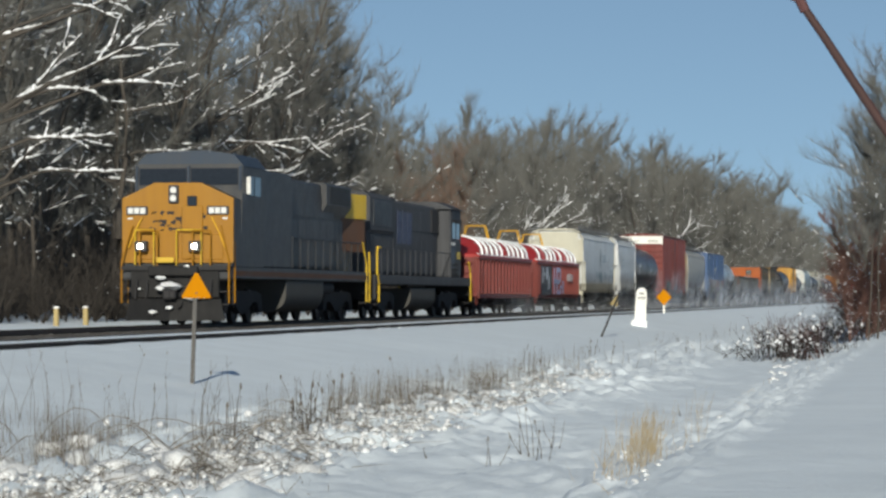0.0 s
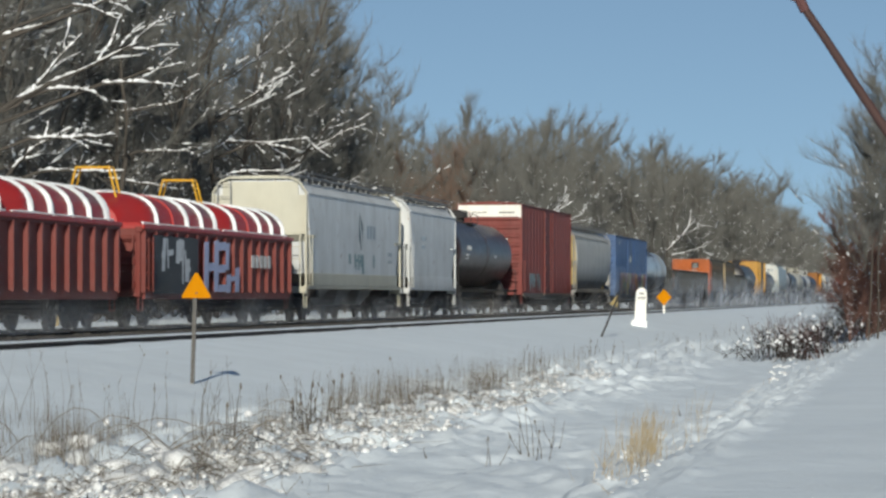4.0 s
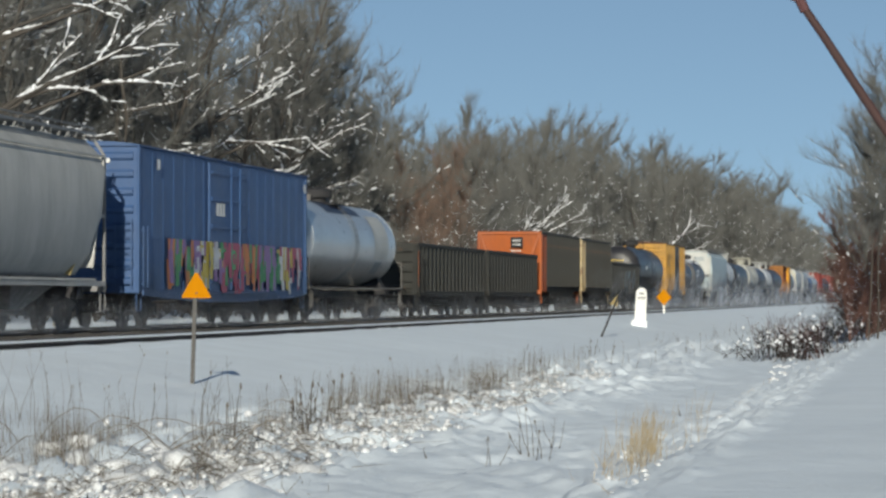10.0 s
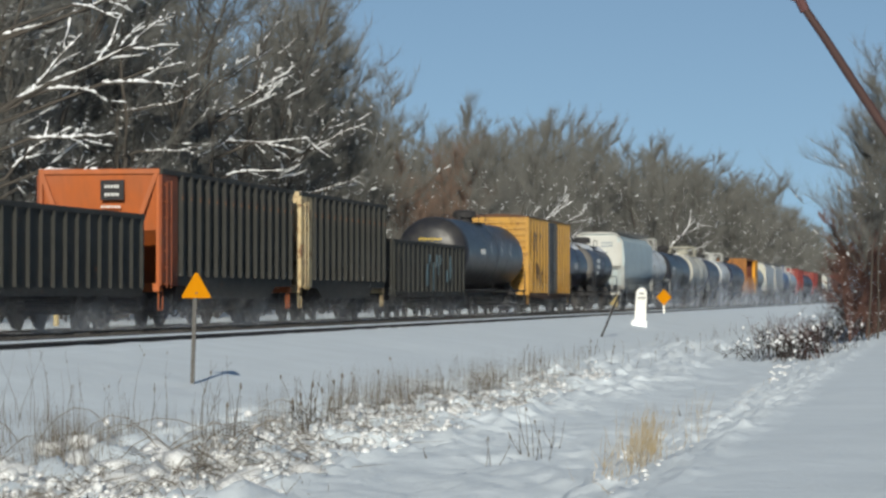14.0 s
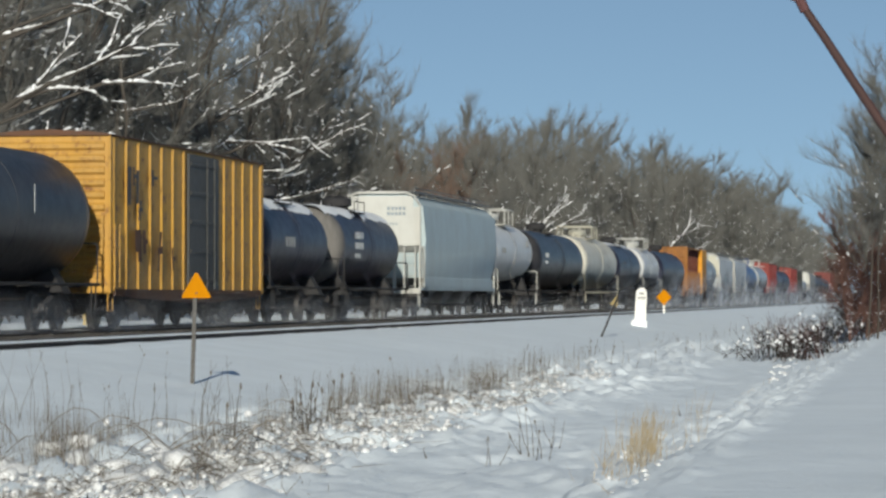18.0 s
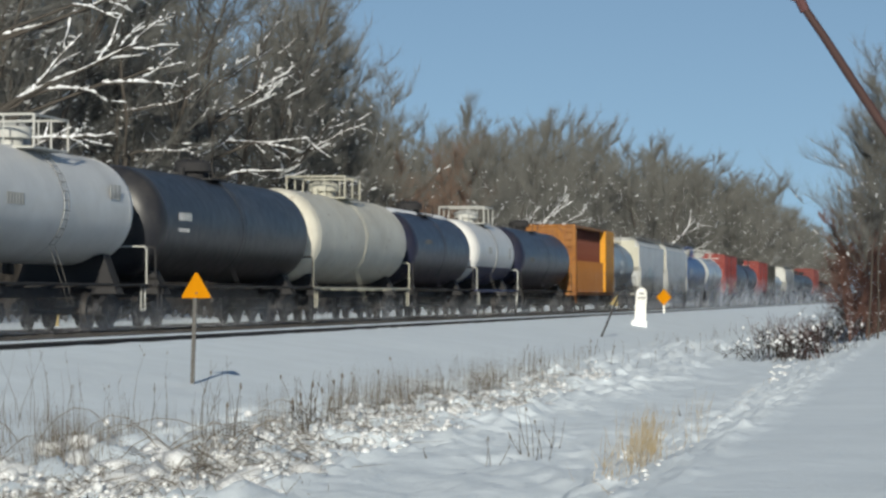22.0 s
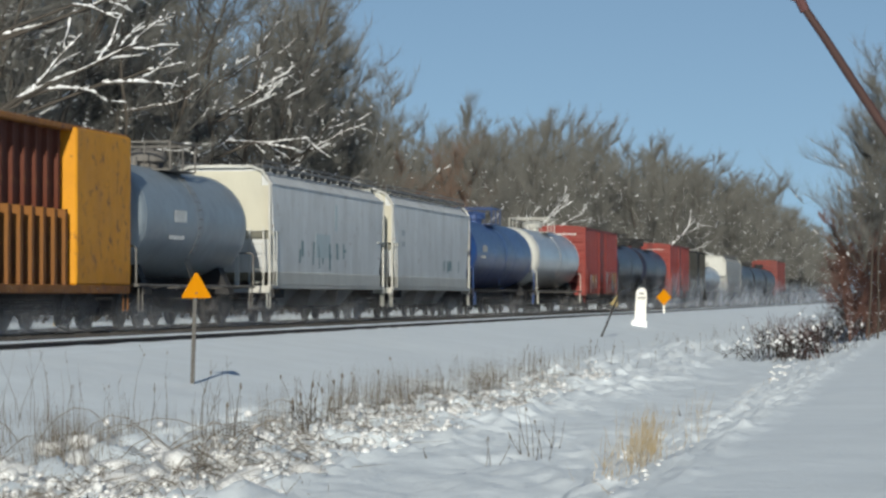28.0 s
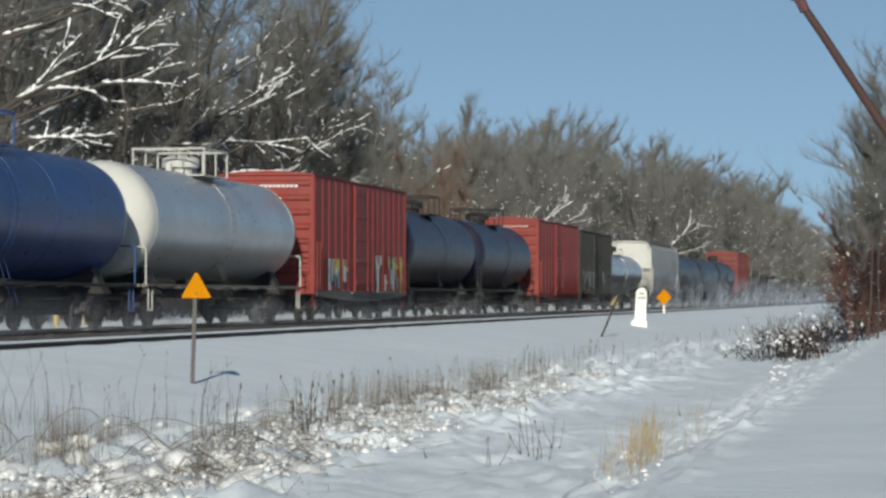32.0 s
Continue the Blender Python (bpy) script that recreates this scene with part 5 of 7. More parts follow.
c, L, z0, h = gondola("red coil-steel car with snow-streaked rounded covers", 7.03, 7.955, 2.50, COIL_RED, 17, 0.78, name="coil_car", rib_d=0.1)
coil_covers(c, L, h, COVER_RED, 2, YELLOW)
c, L, z0, h = gondola("red coil-steel car with rounded covers and white graffiti on its side", 8.06, 9.005, 2.50, COIL_RED, 17, 0.78, name="coil_car", rib_d=0.1)
coil_covers(c, L, h, COVER_RED, 2, YELLOW)
part("painted_patch", Geo().box(1.603, 1.6035, 0.9, 5.4, 0.85, 2.3), SPRAY_DARK, c, "black ground of the graffiti")
graffiti(c, 1.605, 1.6, 4.6, 0.95, 2.25, [SPRAY[2]], 5, 7)
letters = Geo()
for y, w, za, zb in ((6.0, 0.5, 0.88, 2.25), (7.1, 0.5, 0.9, 2.3), (8.4, 0.42, 1.5, 2.25), (8.5, 0.5, 0.88, 1.4), (9.5, 0.5, 0.9, 1.6), (6.5, 0.6, 1.45, 1.7), (7.6, 0.8, 2.02, 2.27), (7.6, 0.8, 1.42, 1.66), (7.6, 0.9, 0.9, 1.12), (9.0, 0.5, 1.2, 1.36)):
    letters.prism([(y, za), (y + w, za + 0.02), (y + w + 0.06, zb), (y + 0.05, zb - 0.03)], 0, 1.604, 1.605 + 0.0002 * za)
tagged(part("graffiti", letters, SPRAY_PALE, c, "pale blue sprayed letters"), kind="stuff")
bars(c, [("n", 1.602, 11.5, 1.6, 2.4, 0.35, 5)], LETTER)

c, L = hopper("long pale grey covered hopper with cream ends and a leaf emblem", 9.12, 10.05, 4.55, HOP_GREY, HOP_CREAM, HOP_CREAM)
emb = Geo().prism([(L * 0.52, 3.6), (L * 0.52 + 0.65, 3.15), (L * 0.52 + 0.42, 2.35), (L * 0.52 + 0.5, 2.9)], 0, 1.503, 1.508).prism([(L * 0.52 - 0.05, 3.45), (L * 0.52 - 0.1, 2.8), (L * 0.52 + 0.3, 2.3), (L * 0.52 + 0.2, 2.9)], 0, 1.503, 1.508)
part("emblem", emb, paint("emblem_teal", (0.02, 0.06, 0.075), 0.5, 0.2), c, "dark teal leaf emblem")
bars(c, [("n", 1.503, L * 0.60, 2.75, 1.5, 0.45, 3), ("n", 1.503, L * 0.83, 2.2, 0.8, 0.14, 5), ("n", 1.503, L * 0.83, 1.95, 0.8, 0.10, 6)], SLATE_TANK)
graffiti(c, 1.505, L * 0.35, L * 0.75, 1.5, 2.2, [SPRAY_TEAL], 12, 7)
c, L = hopper("short pale grey covered hopper, stained near its foot", 10.12, 10.74, 4.50, HOP_GREY, HOP_GREY, HOP_GREY, bays=2)
bars(c, [("n", 1.503, L * 0.25, 2.9, 1.1, 0.16, 5), ("n", 1.503, L * 0.25, 2.6, 0.9, 0.12, 6)], SLATE_TANK)
c, L, r, zc = tank("brown-black tank car with white stencilled data", 10.78, 11.70, 1.40, 2.65, BROWN_TANK, dome="dark")
bars(c, [("n", r + 0.002, L * 0.16, 2.75, 1.1, 0.15, 7), ("n", r - 0.006, L * 0.14, 2.5, 1.0, 0.05, 8), ("n", r - 0.03, L * 0.14, 2.35, 0.8, 0.05, 8), ("n", r - 0.01, L * 0.62, 2.5, 0.7, 0.14, 4)])
c, L, z0, zr = boxcar("tall oxide-red boxcar with a white excess-height stripe across its end", 11.786, 12.83, 5.22, BOX_RED, 17, door_w=0.17, white_end=True, roof_mat=BOX_RED, rib_d=0.028, sill_mat=SILL_GREY, end_ribs=9)
bars(c, [("f", 0.03, 0.45, zr - 0.42, 0.7, 0.09, 8), ("f", 0.03, -0.85, zr - 0.40, 0.7, 0.06, 9)], LETTER_D)
bars(c, [("f", 0.0, 0.25, 3.45, 0.6, 0.07, 7)])
graffiti(c, 1.57, 2.0, 6.2, 0.8, 1.9, [SPRAY_TEAL, SILL_GREY, SPRAY_TEAL], 21, 7)
c, L = hopper("bulging dull grey covered hopper with a tan end", 12.90, 13.91, 4.62, HOP_DULL, GRIMY, HOP_TAN, bulge=0.10, slope=0.3, smooth_end=True)
c, L, z0, zr = boxcar("blue boxcar with a rainbow of graffiti along its foot", 14.05, 15.13, 4.58, BOX_BLUE, 19, rib_d=0.012, door_w=0.21, door_at=0.46, sill_mat=BOX_BLUE)
d0, d1 = L * 0.355, L * 0.565
for k, m in enumerate((SPRAY[0], SPRAY[2], SPRAY[1], SPRAY[5], SPRAY[3], SPRAY[4])):
    graffiti(c, 1.57, 2.6 + k * 2.5, 5.4 + k * 2.6, 0.85, 2.25, [m, SPRAY[(k * 2 + 1) % 6], SPRAY[(k + 3) % 6]], 31 + k, 11, (d0, d1, 1.63))
bars(c, [("f", 0.0, -0.9, 4.05, 1.7, 0.16, 9), ("n", 1.6, 7.6, 2.95, 0.9, 0.35, 3)])
bars(c, [("n", 1.57, 1.6, 3.95, 0.25, 0.25, 1), ("n", 1.57, L - 0.6, 3.95, 0.25, 0.25, 1)])
c, L, r, zc = tank("silver-grey tank car with a dark walkway patch on top", 15.16, 16.06, 1.40, 2.57, SILVER_TANK, gear_mat=SILL_GREY, dome="dark", stripe=SLATE_TANK, ladder_mat=SILL_GREY, patches=[(5.0, 10.6, 44, 78, NAVY_TANK, "dark_patch"), (11.4, 13.9, -20, 46, HOP_LIGHT, "pale_patch"), (11.9, 13.2, -44, -24, SLATE_TANK, "dark_patch")])
c, L, z0, h = gondola("sooty black ribbed gondola", 16.22, 17.14, 2.80, GON_DARK, 19, 0.85)
part("end_marking", Geo().box(1.56, 1.565, 0.05, 0.25, 1.2, 2.5), ORANGE, c)
c, L, z0, h = gondola("sooty black ribbed gondola", 17.19, 18.08, 2.80, GON_DARK, 18, 0.85)
c, L = open_hopper("open coal hopper with dark ribbed sides and a bright orange end", 18.15, 19.0, 3.98, GON_DARK, ORANGE, RUST_ORANGE)
part("placard", Geo().box(0.05, 0.65, -0.02, 0.03, 3.2, 3.7), DARK, c, "black data placard")
bars(c, [("f", -0.02, 0.16, 3.5, 0.36, 0.07, 5), ("f", -0.02, 0.16, 3.3, 0.36, 0.07, 5), ("f", 0.03, 0.05, 3.0, 0.5, 0.06, 6)])
c, L = open_hopper("open coal hopper with dark ribbed sides and a corroded cream end", 19.06, 19.84, 3.98, GON_DARK, CORRODED)
c, L, z0, h = gondola("sooty black ribbed gondola with pale scrapes", 19.94, 20.84, 2.86, GON_DARK, 17, 0.85)
graffiti(c, 1.602, 6.5, 13.5, 1.0, 2.4, [SPRAY_TEAL], 44, 9)
c, L, r, zc = tank("big black tank car with yellow stencilled marks on its head", 20.86, 21.87, 1.50, 2.62, BLACK_TANK, dome="dark", bands=2)
bars(c, [("f", 0.36, -0.5, 3.12, 0.95, 0.09, 8), ("f", 0.36, -0.2, 2.95, 0.45, 0.06, 5)], LETTER_Y)
bars(c, [("n", r + 0.002, L * 0.24, 2.6, 1.2, 0.22, 6), ("n", r + 0.002, L * 0.40, 2.6, 0.05, 0.6, 1), ("n", r + 0.002, L * 0.57, 2.6, 0.05, 0.6, 1), ("n", r + 0.002, L * 0.72, 2.6, 0.05, 0.6, 1)])
c, L, z0, zr = boxcar("yellow ribbed boxcar with a dark grey door and rusty sill", 21.91, 22.80, 4.70, BOX_YELLOW, 15, door=GREY_DOOR, door_w=0.2, door_at=0.55, rib_d=0.045, roof_mat=RUSTY, sill_mat=RUSTY, end_ribs=12)
graffiti(c, 1.615, L * 0.07, L * 0.24, 2.6, 3.9, [LETTER_D], 47, 5)
graffiti(c, 1.615, L * 0.08, L * 0.4, 1.3, 2.4, [RUSTY], 48, 6)
c, L, r, zc = tank("short navy-black tank car with melting snow on top", 22.86, 23.42, 1.28, 2.46, NAVY_TANK, snow=True, dome="dark")
bars(c, [("n", r + 0.002, L * 0.3, 2.3, 1.3, 0.3, 4)], HOP_DULL)
c, L, r, zc = tank("short navy-black tank car with a snow-dusted top and white stencils", 23.47, 24.13, 1.28, 2.50, NAVY_TANK, SILL_GREY, snow=True, dome="dark")
bars(c, [("n", r + 0.002, L * 0.24, 2.75, 1.4, 0.22, 5), ("n", r + 0.002, L * 0.24, 2.4, 1.4, 0.22, 5), ("n", r - 0.02, L * 0.24, 2.1, 1.0, 0.14, 5)])
c, L = hopper("white covered hopper, its sides coloured pale blue-grey for skylight", 24.25, 25.33, 4.78, HOP_SKY_TINT, HOP_LIGHT, HOP_LIGHT, bays=3, bulge=0.10)
bars(c, [("f", 0.42, 0.2, 4.05, 0.7, 0.13, 5), ("f", 0.42, 0.2, 3.85, 0.7, 0.13, 5), ("f", 0.42, -0.3, 3.5, 0.9, 0.06, 8), ("n", 1.503, 1.9, 3.05, 0.45, 0.28, 1), ("n", 1.503, 1.9, 2.55, 0.45, 0.28, 1)], SLATE_TANK)
c, L, r, zc = tank("short white pressure tank car with a tall crash rail", 25.38, 26.11, 1.33, 2.87, WHITE_TANK, gear_mat=DARK, rail_mat=HOP_LIGHT, ladder_mat=SILL_GREY)
bars(c, [("n", r + 0.002, L * 0.18, 2.75, 1.2, 0.26, 6), ("n", r + 0.002, L * 0.78, 3.1, 0.9, 0.35, 3)], HOP_DULL)
c, L, r, zc = tank("plain black tank car with white stencils", 26.15, 27.20, 1.48, 2.66, BLACK_TANK, dome="dark")
bars(c, [("n", r + 0.002, L * 0.12, 2.75, 1.3, 0.2, 6), ("n", r - 0.01, L * 0.12, 2.45, 1.1, 0.1, 8)])
c, L, r, zc = tank("cream tank car with rust streaks, crash rail and ladder", 27.20, 28.15, 1.50, 2.72, CREAM_TANK, rail_mat=HOP_CREAM, gear_mat=HOP_CREAM, ladder_mat=HOP_CREAM)
c, L, r, zc = tank("black tank car with a ridge of snow on top", 28.19, 29.0, 1.45, 2.62, NAVY_TANK, dome="dark", snow="thin")
bars(c, [("n", r + 0.002, L * 0.2, 2.8, 1.4, 0.16, 6)], SILL_GREY)
BLUE_BAND = paint("tank_band_blue", (0.03, 0.04, 0.12), 0.45, 0.35)
c, L, r, zc = tank("white tank car with a dark blue lower half", 29.05, 29.74, 1.40, 2.72, WHITE_TANK, rail_mat=HOP_LIGHT, gear_mat=BLUE_BAND, low_split=BLUE_BAND, ladder_mat=SILL_GREY)
bars(c, [("n", r + 0.002, L * 0.3, 2.65, 1.0, 0.3, 4), ("n", r + 0.002, L * 0.8, 2.5, 0.5, 0.5, 2)], HOP_DULL)
c, L, r, zc = tank("black tank car with faint white marks", 29.80, 30.87, 1.48, 2.64, NAVY_TANK, dome="dark", bands=2)
bars(c, [("n", r + 0.002, L * 0.16, 2.45, 1.3, 0.22, 6)] + [("n", r + 0.002, L * (0.3 + 0.13 * k), 2.45, 0.05, 0.5, 1) for k in range(5)], SILL_GREY)


# rust whose colour also holds the shade under the roof's overhang
RUST_SHADED = paint("shaded_rust", (0.12, 0.030, 0.015), 0.8, 0.5, (0.03, 0.012, 0.008), rust=0.4)
OCHRE_DULL = paint("dull_ochre", (0.22, 0.085, 0.012), 0.7, 0.5, (0.09, 0.03, 0.012), rust=0.6)
OCHRE = paint("flaking_ochre", (0.64, 0.28, 0.014), 0.6, 0.25, (0.2, 0.075, 0.015), rust=0.6, fade=0.05, runs=(1.2, 1.2, 0.8))


def bulkhead_car():
    c, L = car("bulkhead_car", "rusty orange open-sided car with tall ends and a ribbed inner wall", "freight car", 30.96, 32.02)
    w, z0, h = 1.5, 1.05, 4.68
    part("deck", Geo().box(-w, w, 0.1, L - 0.1, 0.85, z0, 0.02), BOX_ORANGE, c)
    part("roof", Geo().box(-w, w - 0.1, 0.0, L, h - 0.14, h, 0.03), BOX_ORANGE, c)
    part("end_wall", Geo().box(-w, w, 0.05, 0.3, z0, h - 0.1, 0.03), BOX_ORANGE, c)
    for x in (-w + 0.12, -0.6, 0.6, w - 0.12):
        part("end_post", Geo().box(x - 0.1, x + 0.1, -0.04, 0.06, z0, h, 0.02), BOX_ORANGE, c)
    part("inner_wall", Geo().box(-1.2, 1.22, 0.3, L - 4.6, z0, 2.75, 0.02), RUST_SHADED, c)
    part("upper_panel", Geo().box(-1.2, 1.1, 0.3, L - 4.6, 2.75, h - 0.14, 0.02), RUST_SHADED, c, "rust-red upper wall, coloured dark for the roof's shade")
    rib = Geo().prism([(-0.02, -0.16), (0.16, -0.09), (0.16, 0.09), (-0.02, 0.16)], 2, z0, 2.75).mesh("wall_rib", OCHRE_DULL)
    upper = Geo().prism([(-0.02, -0.14), (0.10, -0.08), (0.10, 0.08), (-0.02, 0.14)], 2, 2.75, h - 0.15).mesh("upper_rib", RUST_SHADED)
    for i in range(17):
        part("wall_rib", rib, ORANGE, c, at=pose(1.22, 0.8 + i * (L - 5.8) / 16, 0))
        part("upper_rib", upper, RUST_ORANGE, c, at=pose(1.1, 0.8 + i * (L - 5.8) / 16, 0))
    part("end_cabin", Geo().box(-w, w, L - 4.6, L - 0.06, z0, h - 0.06, 0.04), OCHRE, c, "smooth orange end section flaking to rust")
    under_sill(c, L)
    cut_steps(c, L, BOX_ORANGE)
    ladder(c, w - 0.35, 0.0, 1.1, h - 0.4, "x", material=BOX_ORANGE, out=0.1)


bulkhead_car()
c, L, r, zc = tank("short slate-blue tank car with a darker patch on its side", 32.05, 32.75, 1.45, 2.75, SLATE_TANK, dome="rail", rail_mat=SILL_GREY, gear_mat=SILL_GREY, ladder_mat=SILL_GREY)
bars(c, [("n", r + 0.002, L * 0.3, 2.7, 1.2, 0.3, 5), ("n", r - 0.02, L * 0.26, 2.25, 1.5, 0.1, 8)], HOP_GREY)
c, L = hopper("long grey covered hopper with white end frames and smudged graffiti", 32.84, 33.87, 4.66, HOP_GREY, HOP_LIGHT, HOP_CREAM)
bars(c, [("n", 1.503, L * 0.52, 2.9, 0.35, 0.85, 1), ("n", 1.503, L * 0.36, 2.0, 2.2, 0.75, 1)], HOP_SKY_TINT)
graffiti(c, 1.506, L * 0.2, L * 0.65, 1.6, 2.5, [SPRAY_TEAL], 61, 9)
c, L = hopper("long grey covered hopper with white end frames", 33.93, 34.94, 4.66, HOP_GREY, HOP_LIGHT, HOP_CREAM)
bars(c, [("n", 1.503, L * 0.12, 3.0, 0.5, 0.2, 2), ("n", 1.503, L * 0.12, 2.6, 0.5, 0.2, 2)], SLATE_TANK)
graffiti(c, 1.506, L * 0.6, L * 0.85, 1.7, 2.2, [SPRAY_TEAL], 62, 6)
c, L, r, zc = tank("dark blue tank car with blue valve gear on top", 34.99, 36.05, 1.48, 2.66, BLUE_TANK, dome="rail", rail_mat=BLUE_FADED, bands=2)
bars(c, [("n", r + 0.002, L * 0.14, 2.7, 1.2, 0.28, 5), ("n", r - 0.01, L * 0.12, 2.45, 1.3, 0.1, 8)], HOP_DULL)
c, L, r, zc = tank("silver-grey tank car with a white head and crash rail", 36.10, 37.10, 1.48, 2.72, SILVER_TANK, HOP_LIGHT, rail_mat=HOP_LIGHT, gear_mat=SILL_GREY, ladder_mat=SILL_GREY)
c, L, z0, zr = boxcar("red boxcar with pale graffiti patches by its sill", 37.19, 38.09, 4.70, BOX_RED2, 16, door_w=0.22, sill_mat=SILL_GREY, rib_d=0.03)
bars(c, [("f", 0.0, -0.2, 4.2, 1.2, 0.13, 9)])
graffiti(c, 1.57, 1.0, 5.0, 0.9, 2.0, [SPRAY_TEAL, SPRAY[4], LETTER], 71, 7)
graffiti(c, 1.57, 10.0, 15.0, 0.9, 2.2, [SPRAY_TEAL, SPRAY[4], LETTER], 72, 7)
tank("plain black tank car", 38.14, 39.06, 1.48, 2.64, NAVY_TANK, dome="rail")
tank("plain black tank car", 39.11, 40.03, 1.48, 2.64, NAVY_TANK, dome="rail")
c, L, z0, zr = boxcar("red boxcar with a plain door", 40.11, 41.01, 4.66, BOX_RED2, 14, door_w=0.2, rib_d=0.03)
bars(c, [("f", 0.0, -0.2, 4.2, 1.2, 0.13, 9)])
c, L, z0, zr = boxcar("dark boxcar with pale graffiti", 41.06, 41.93, 4.5, GON_DARK, 14)
graffiti(c, 1.57, 1.0, 14.0, 0.9, 2.2, [LETTER, SPRAY_TEAL], 81, 10)
tank("low silver-grey tank car", 41.98, 43.2, 1.2, 2.3, SILVER_TANK, HOP_LIGHT, dome="dark")
c, L = hopper("grey covered hopper with a white end", 43.3, 44.5, 4.6, HOP_DULL, HOP_LIGHT, HOP_LIGHT)
tank("black tank car near the end of the train", 44.6, 45.7, 1.45, 2.6, BLACK_TANK, dome="dark")
tank("black tank car near the end of the train", 45.76, 46.9, 1.45, 2.6, BLACK_TANK, dome="dark")
tank("black tank car near the end of the train", 46.95, 48.1, 1.45, 2.6, BLACK_TANK, dome="dark")
c, L, z0, zr = boxcar("tall red boxcar with ribbed sides, last of the train", 48.2, 49.2, 5.2, BOX_RED, 14, rib_d=0.03)


# ---- bare winter trees with snow on their limbs ----
def grow(seed, height, limbs=14, subs=6, twigs=16, snow=0.5, trunk_r=0.16, lean=0.0, rise=0.55, low=0.15, dots=0.2, reach=0.36, cap_t=0.03, tw=0.014, crook=0.2, spread=0.6, ds=1.0, gaps=0.45, nsub=2, up=0.3):
    """Wood, twigs and lying snow of one bare tree. lean: how far its limbs reach out over the line; rise: how steeply they climb."""
    rn = random.Random(seed)
    wood, fine, white = Geo(), Geo(), Geo()

    def cap(pts, radii):
        """A run of snow lying along a limb, thick and thin by turns."""
        i = 0
        while i < len(pts) - 1:
            n = rn.randrange(1, 4)
            run, rr = pts[i:i + n + 1], radii[i:i + n + 1]
            d = run[-1] - run[0]
            if len(run) > 1 and rn.random() > gaps and abs(d.z) < 0.66 * d.length:
                fine_pts, fr = [], []
                for a in range(len(run) - 1):
                    for u in (0.0, 0.5):
                        k = rn.choice((0.35, 0.6, 0.9, 1.3, 1.75))
                        r = (rr[a] * 0.5 + cap_t) * k
                        fine_pts.append(run[a].lerp(run[a + 1], u) + Vector((0, 0, rr[a] * 0.7 + r * 0.5)))
                        fr.append(r)
                fine_pts.append(run[-1] + Vector((0, 0, rr[-1] * 0.7)))
                fr.append(cap_t * 0.3)
                fr[0] *= 0.5
                white.path(fine_pts, fr, 4, 0.8)
            i += n + rn.choice((0, 0, 1))

    def line(p, d, length, r, n, bend, lift, sides, geo):
        pts = [p]
        seg = length / n
        for i in range(n):
            d = (d + Vector((rn.gauss(0, bend), rn.gauss(0, bend), rn.gauss(0, bend * 0.7) + lift))).normalized()
            q = p + d * seg
            ra, rb = r * (1 - 0.8 * i / n), r * (1 - 0.8 * (i + 1) / n)
            geo.tube(p, q, ra, rb, sides, False)
            pts.append(q)
            p = q
        return pts

    def twig_fan(pts, count, length):
        for _ in range(count):
            i = rn.randrange(1, len(pts))
            p = pts[i - 1].lerp(pts[i], rn.random())
            d = (pts[i] - pts[i - 1]).normalized()
            q = p + (d + Vector((rn.gauss(0, spread), rn.gauss(0, spread), rn.gauss(up, 0.45)))).normalized() * length * rn.uniform(0.5, 1.3)
            fine.sliver(p, q, tw * rn.uniform(0.7, 1.4), rn.uniform(0, 3.14))
            if rn.random() < dots * 0.12 * max(0.0, 1.25 - 1.35 * p.z / height):
                m = (q - p) * rn.uniform(0.12, 0.3)
                if abs(m.z) < 0.7 * m.length:
                    white.path([p + m, p + m * 1.6, p + m * 2.2], [0.012 * ds, rn.uniform(0.02, 0.042) * ds, 0.012 * ds], 4, 0.8)
                else:
                    white.blob(tuple(p), rn.uniform(0.02, 0.05) * ds, 0.75, rn.randrange(999))

    trunk = line(Vector((0, 0, -0.25)), Vector((rn.uniform(-0.08, 0.08) + lean * 0.1, rn.uniform(-0.08, 0.08), 1)).normalized(), height, trunk_r, 7, 0.07, 0.06, 7, wood)
    for k in range(limbs):
        u = low + (1.0 - low) * (k + rn.random()) / limbs
        i = min(6, int(u * 7))
        p = trunk[i].lerp(trunk[i + 1], u * 7 - i)
        ang = rn.uniform(0, 6.283)
        out = Vector((math.cos(ang) + lean * rn.uniform(0.3, 1.6), math.sin(ang) * (1 - 0.3 * lean), rise * rn.uniform(0.4, 1.7))).normalized()
        r = trunk_r * (1 - 0.7 * u) * rn.uniform(0.32, 0.55)
        ll = height * reach * (0.95 - 0.4 * u * u) * rn.uniform(0.6, 1.15)
        pts = line(p, out, ll, r, 8, crook, 0.04, 4, wood)
        laden = rn.random() < snow
        if laden:
            cap(pts, [r * (1 - 0.8 * j / 8) for j in range(9)])
        twig_fan(pts[1:], twigs // 2, ll * 0.35)
        for m in range(subs):
            j = rn.randrange(2, 9)
            q = pts[j - 1].lerp(pts[j], rn.random())
            dd = ((pts[j] - pts[j - 1]).normalized() + Vector((rn.gauss(0, 0.5), rn.gauss(0, 0.5), rn.gauss(rise * 0.3, 0.3)))).normalized()
            rs = max(0.012, r * (1 - 0.1 * j) * 0.6)
            sub = line(q, dd, ll * rn.uniform(0.3, 0.6), rs, nsub, crook * 0.9, 0.05, 3, wood)
            if (laden and rn.random() < 0.6) or rn.random() < snow * 0.15:
                cap(sub, [rs * (1 - 0.6 * t / nsub) for t in range(nsub + 1)])
            twig_fan(sub, twigs, ll * 0.30)
    return wood, fine, white


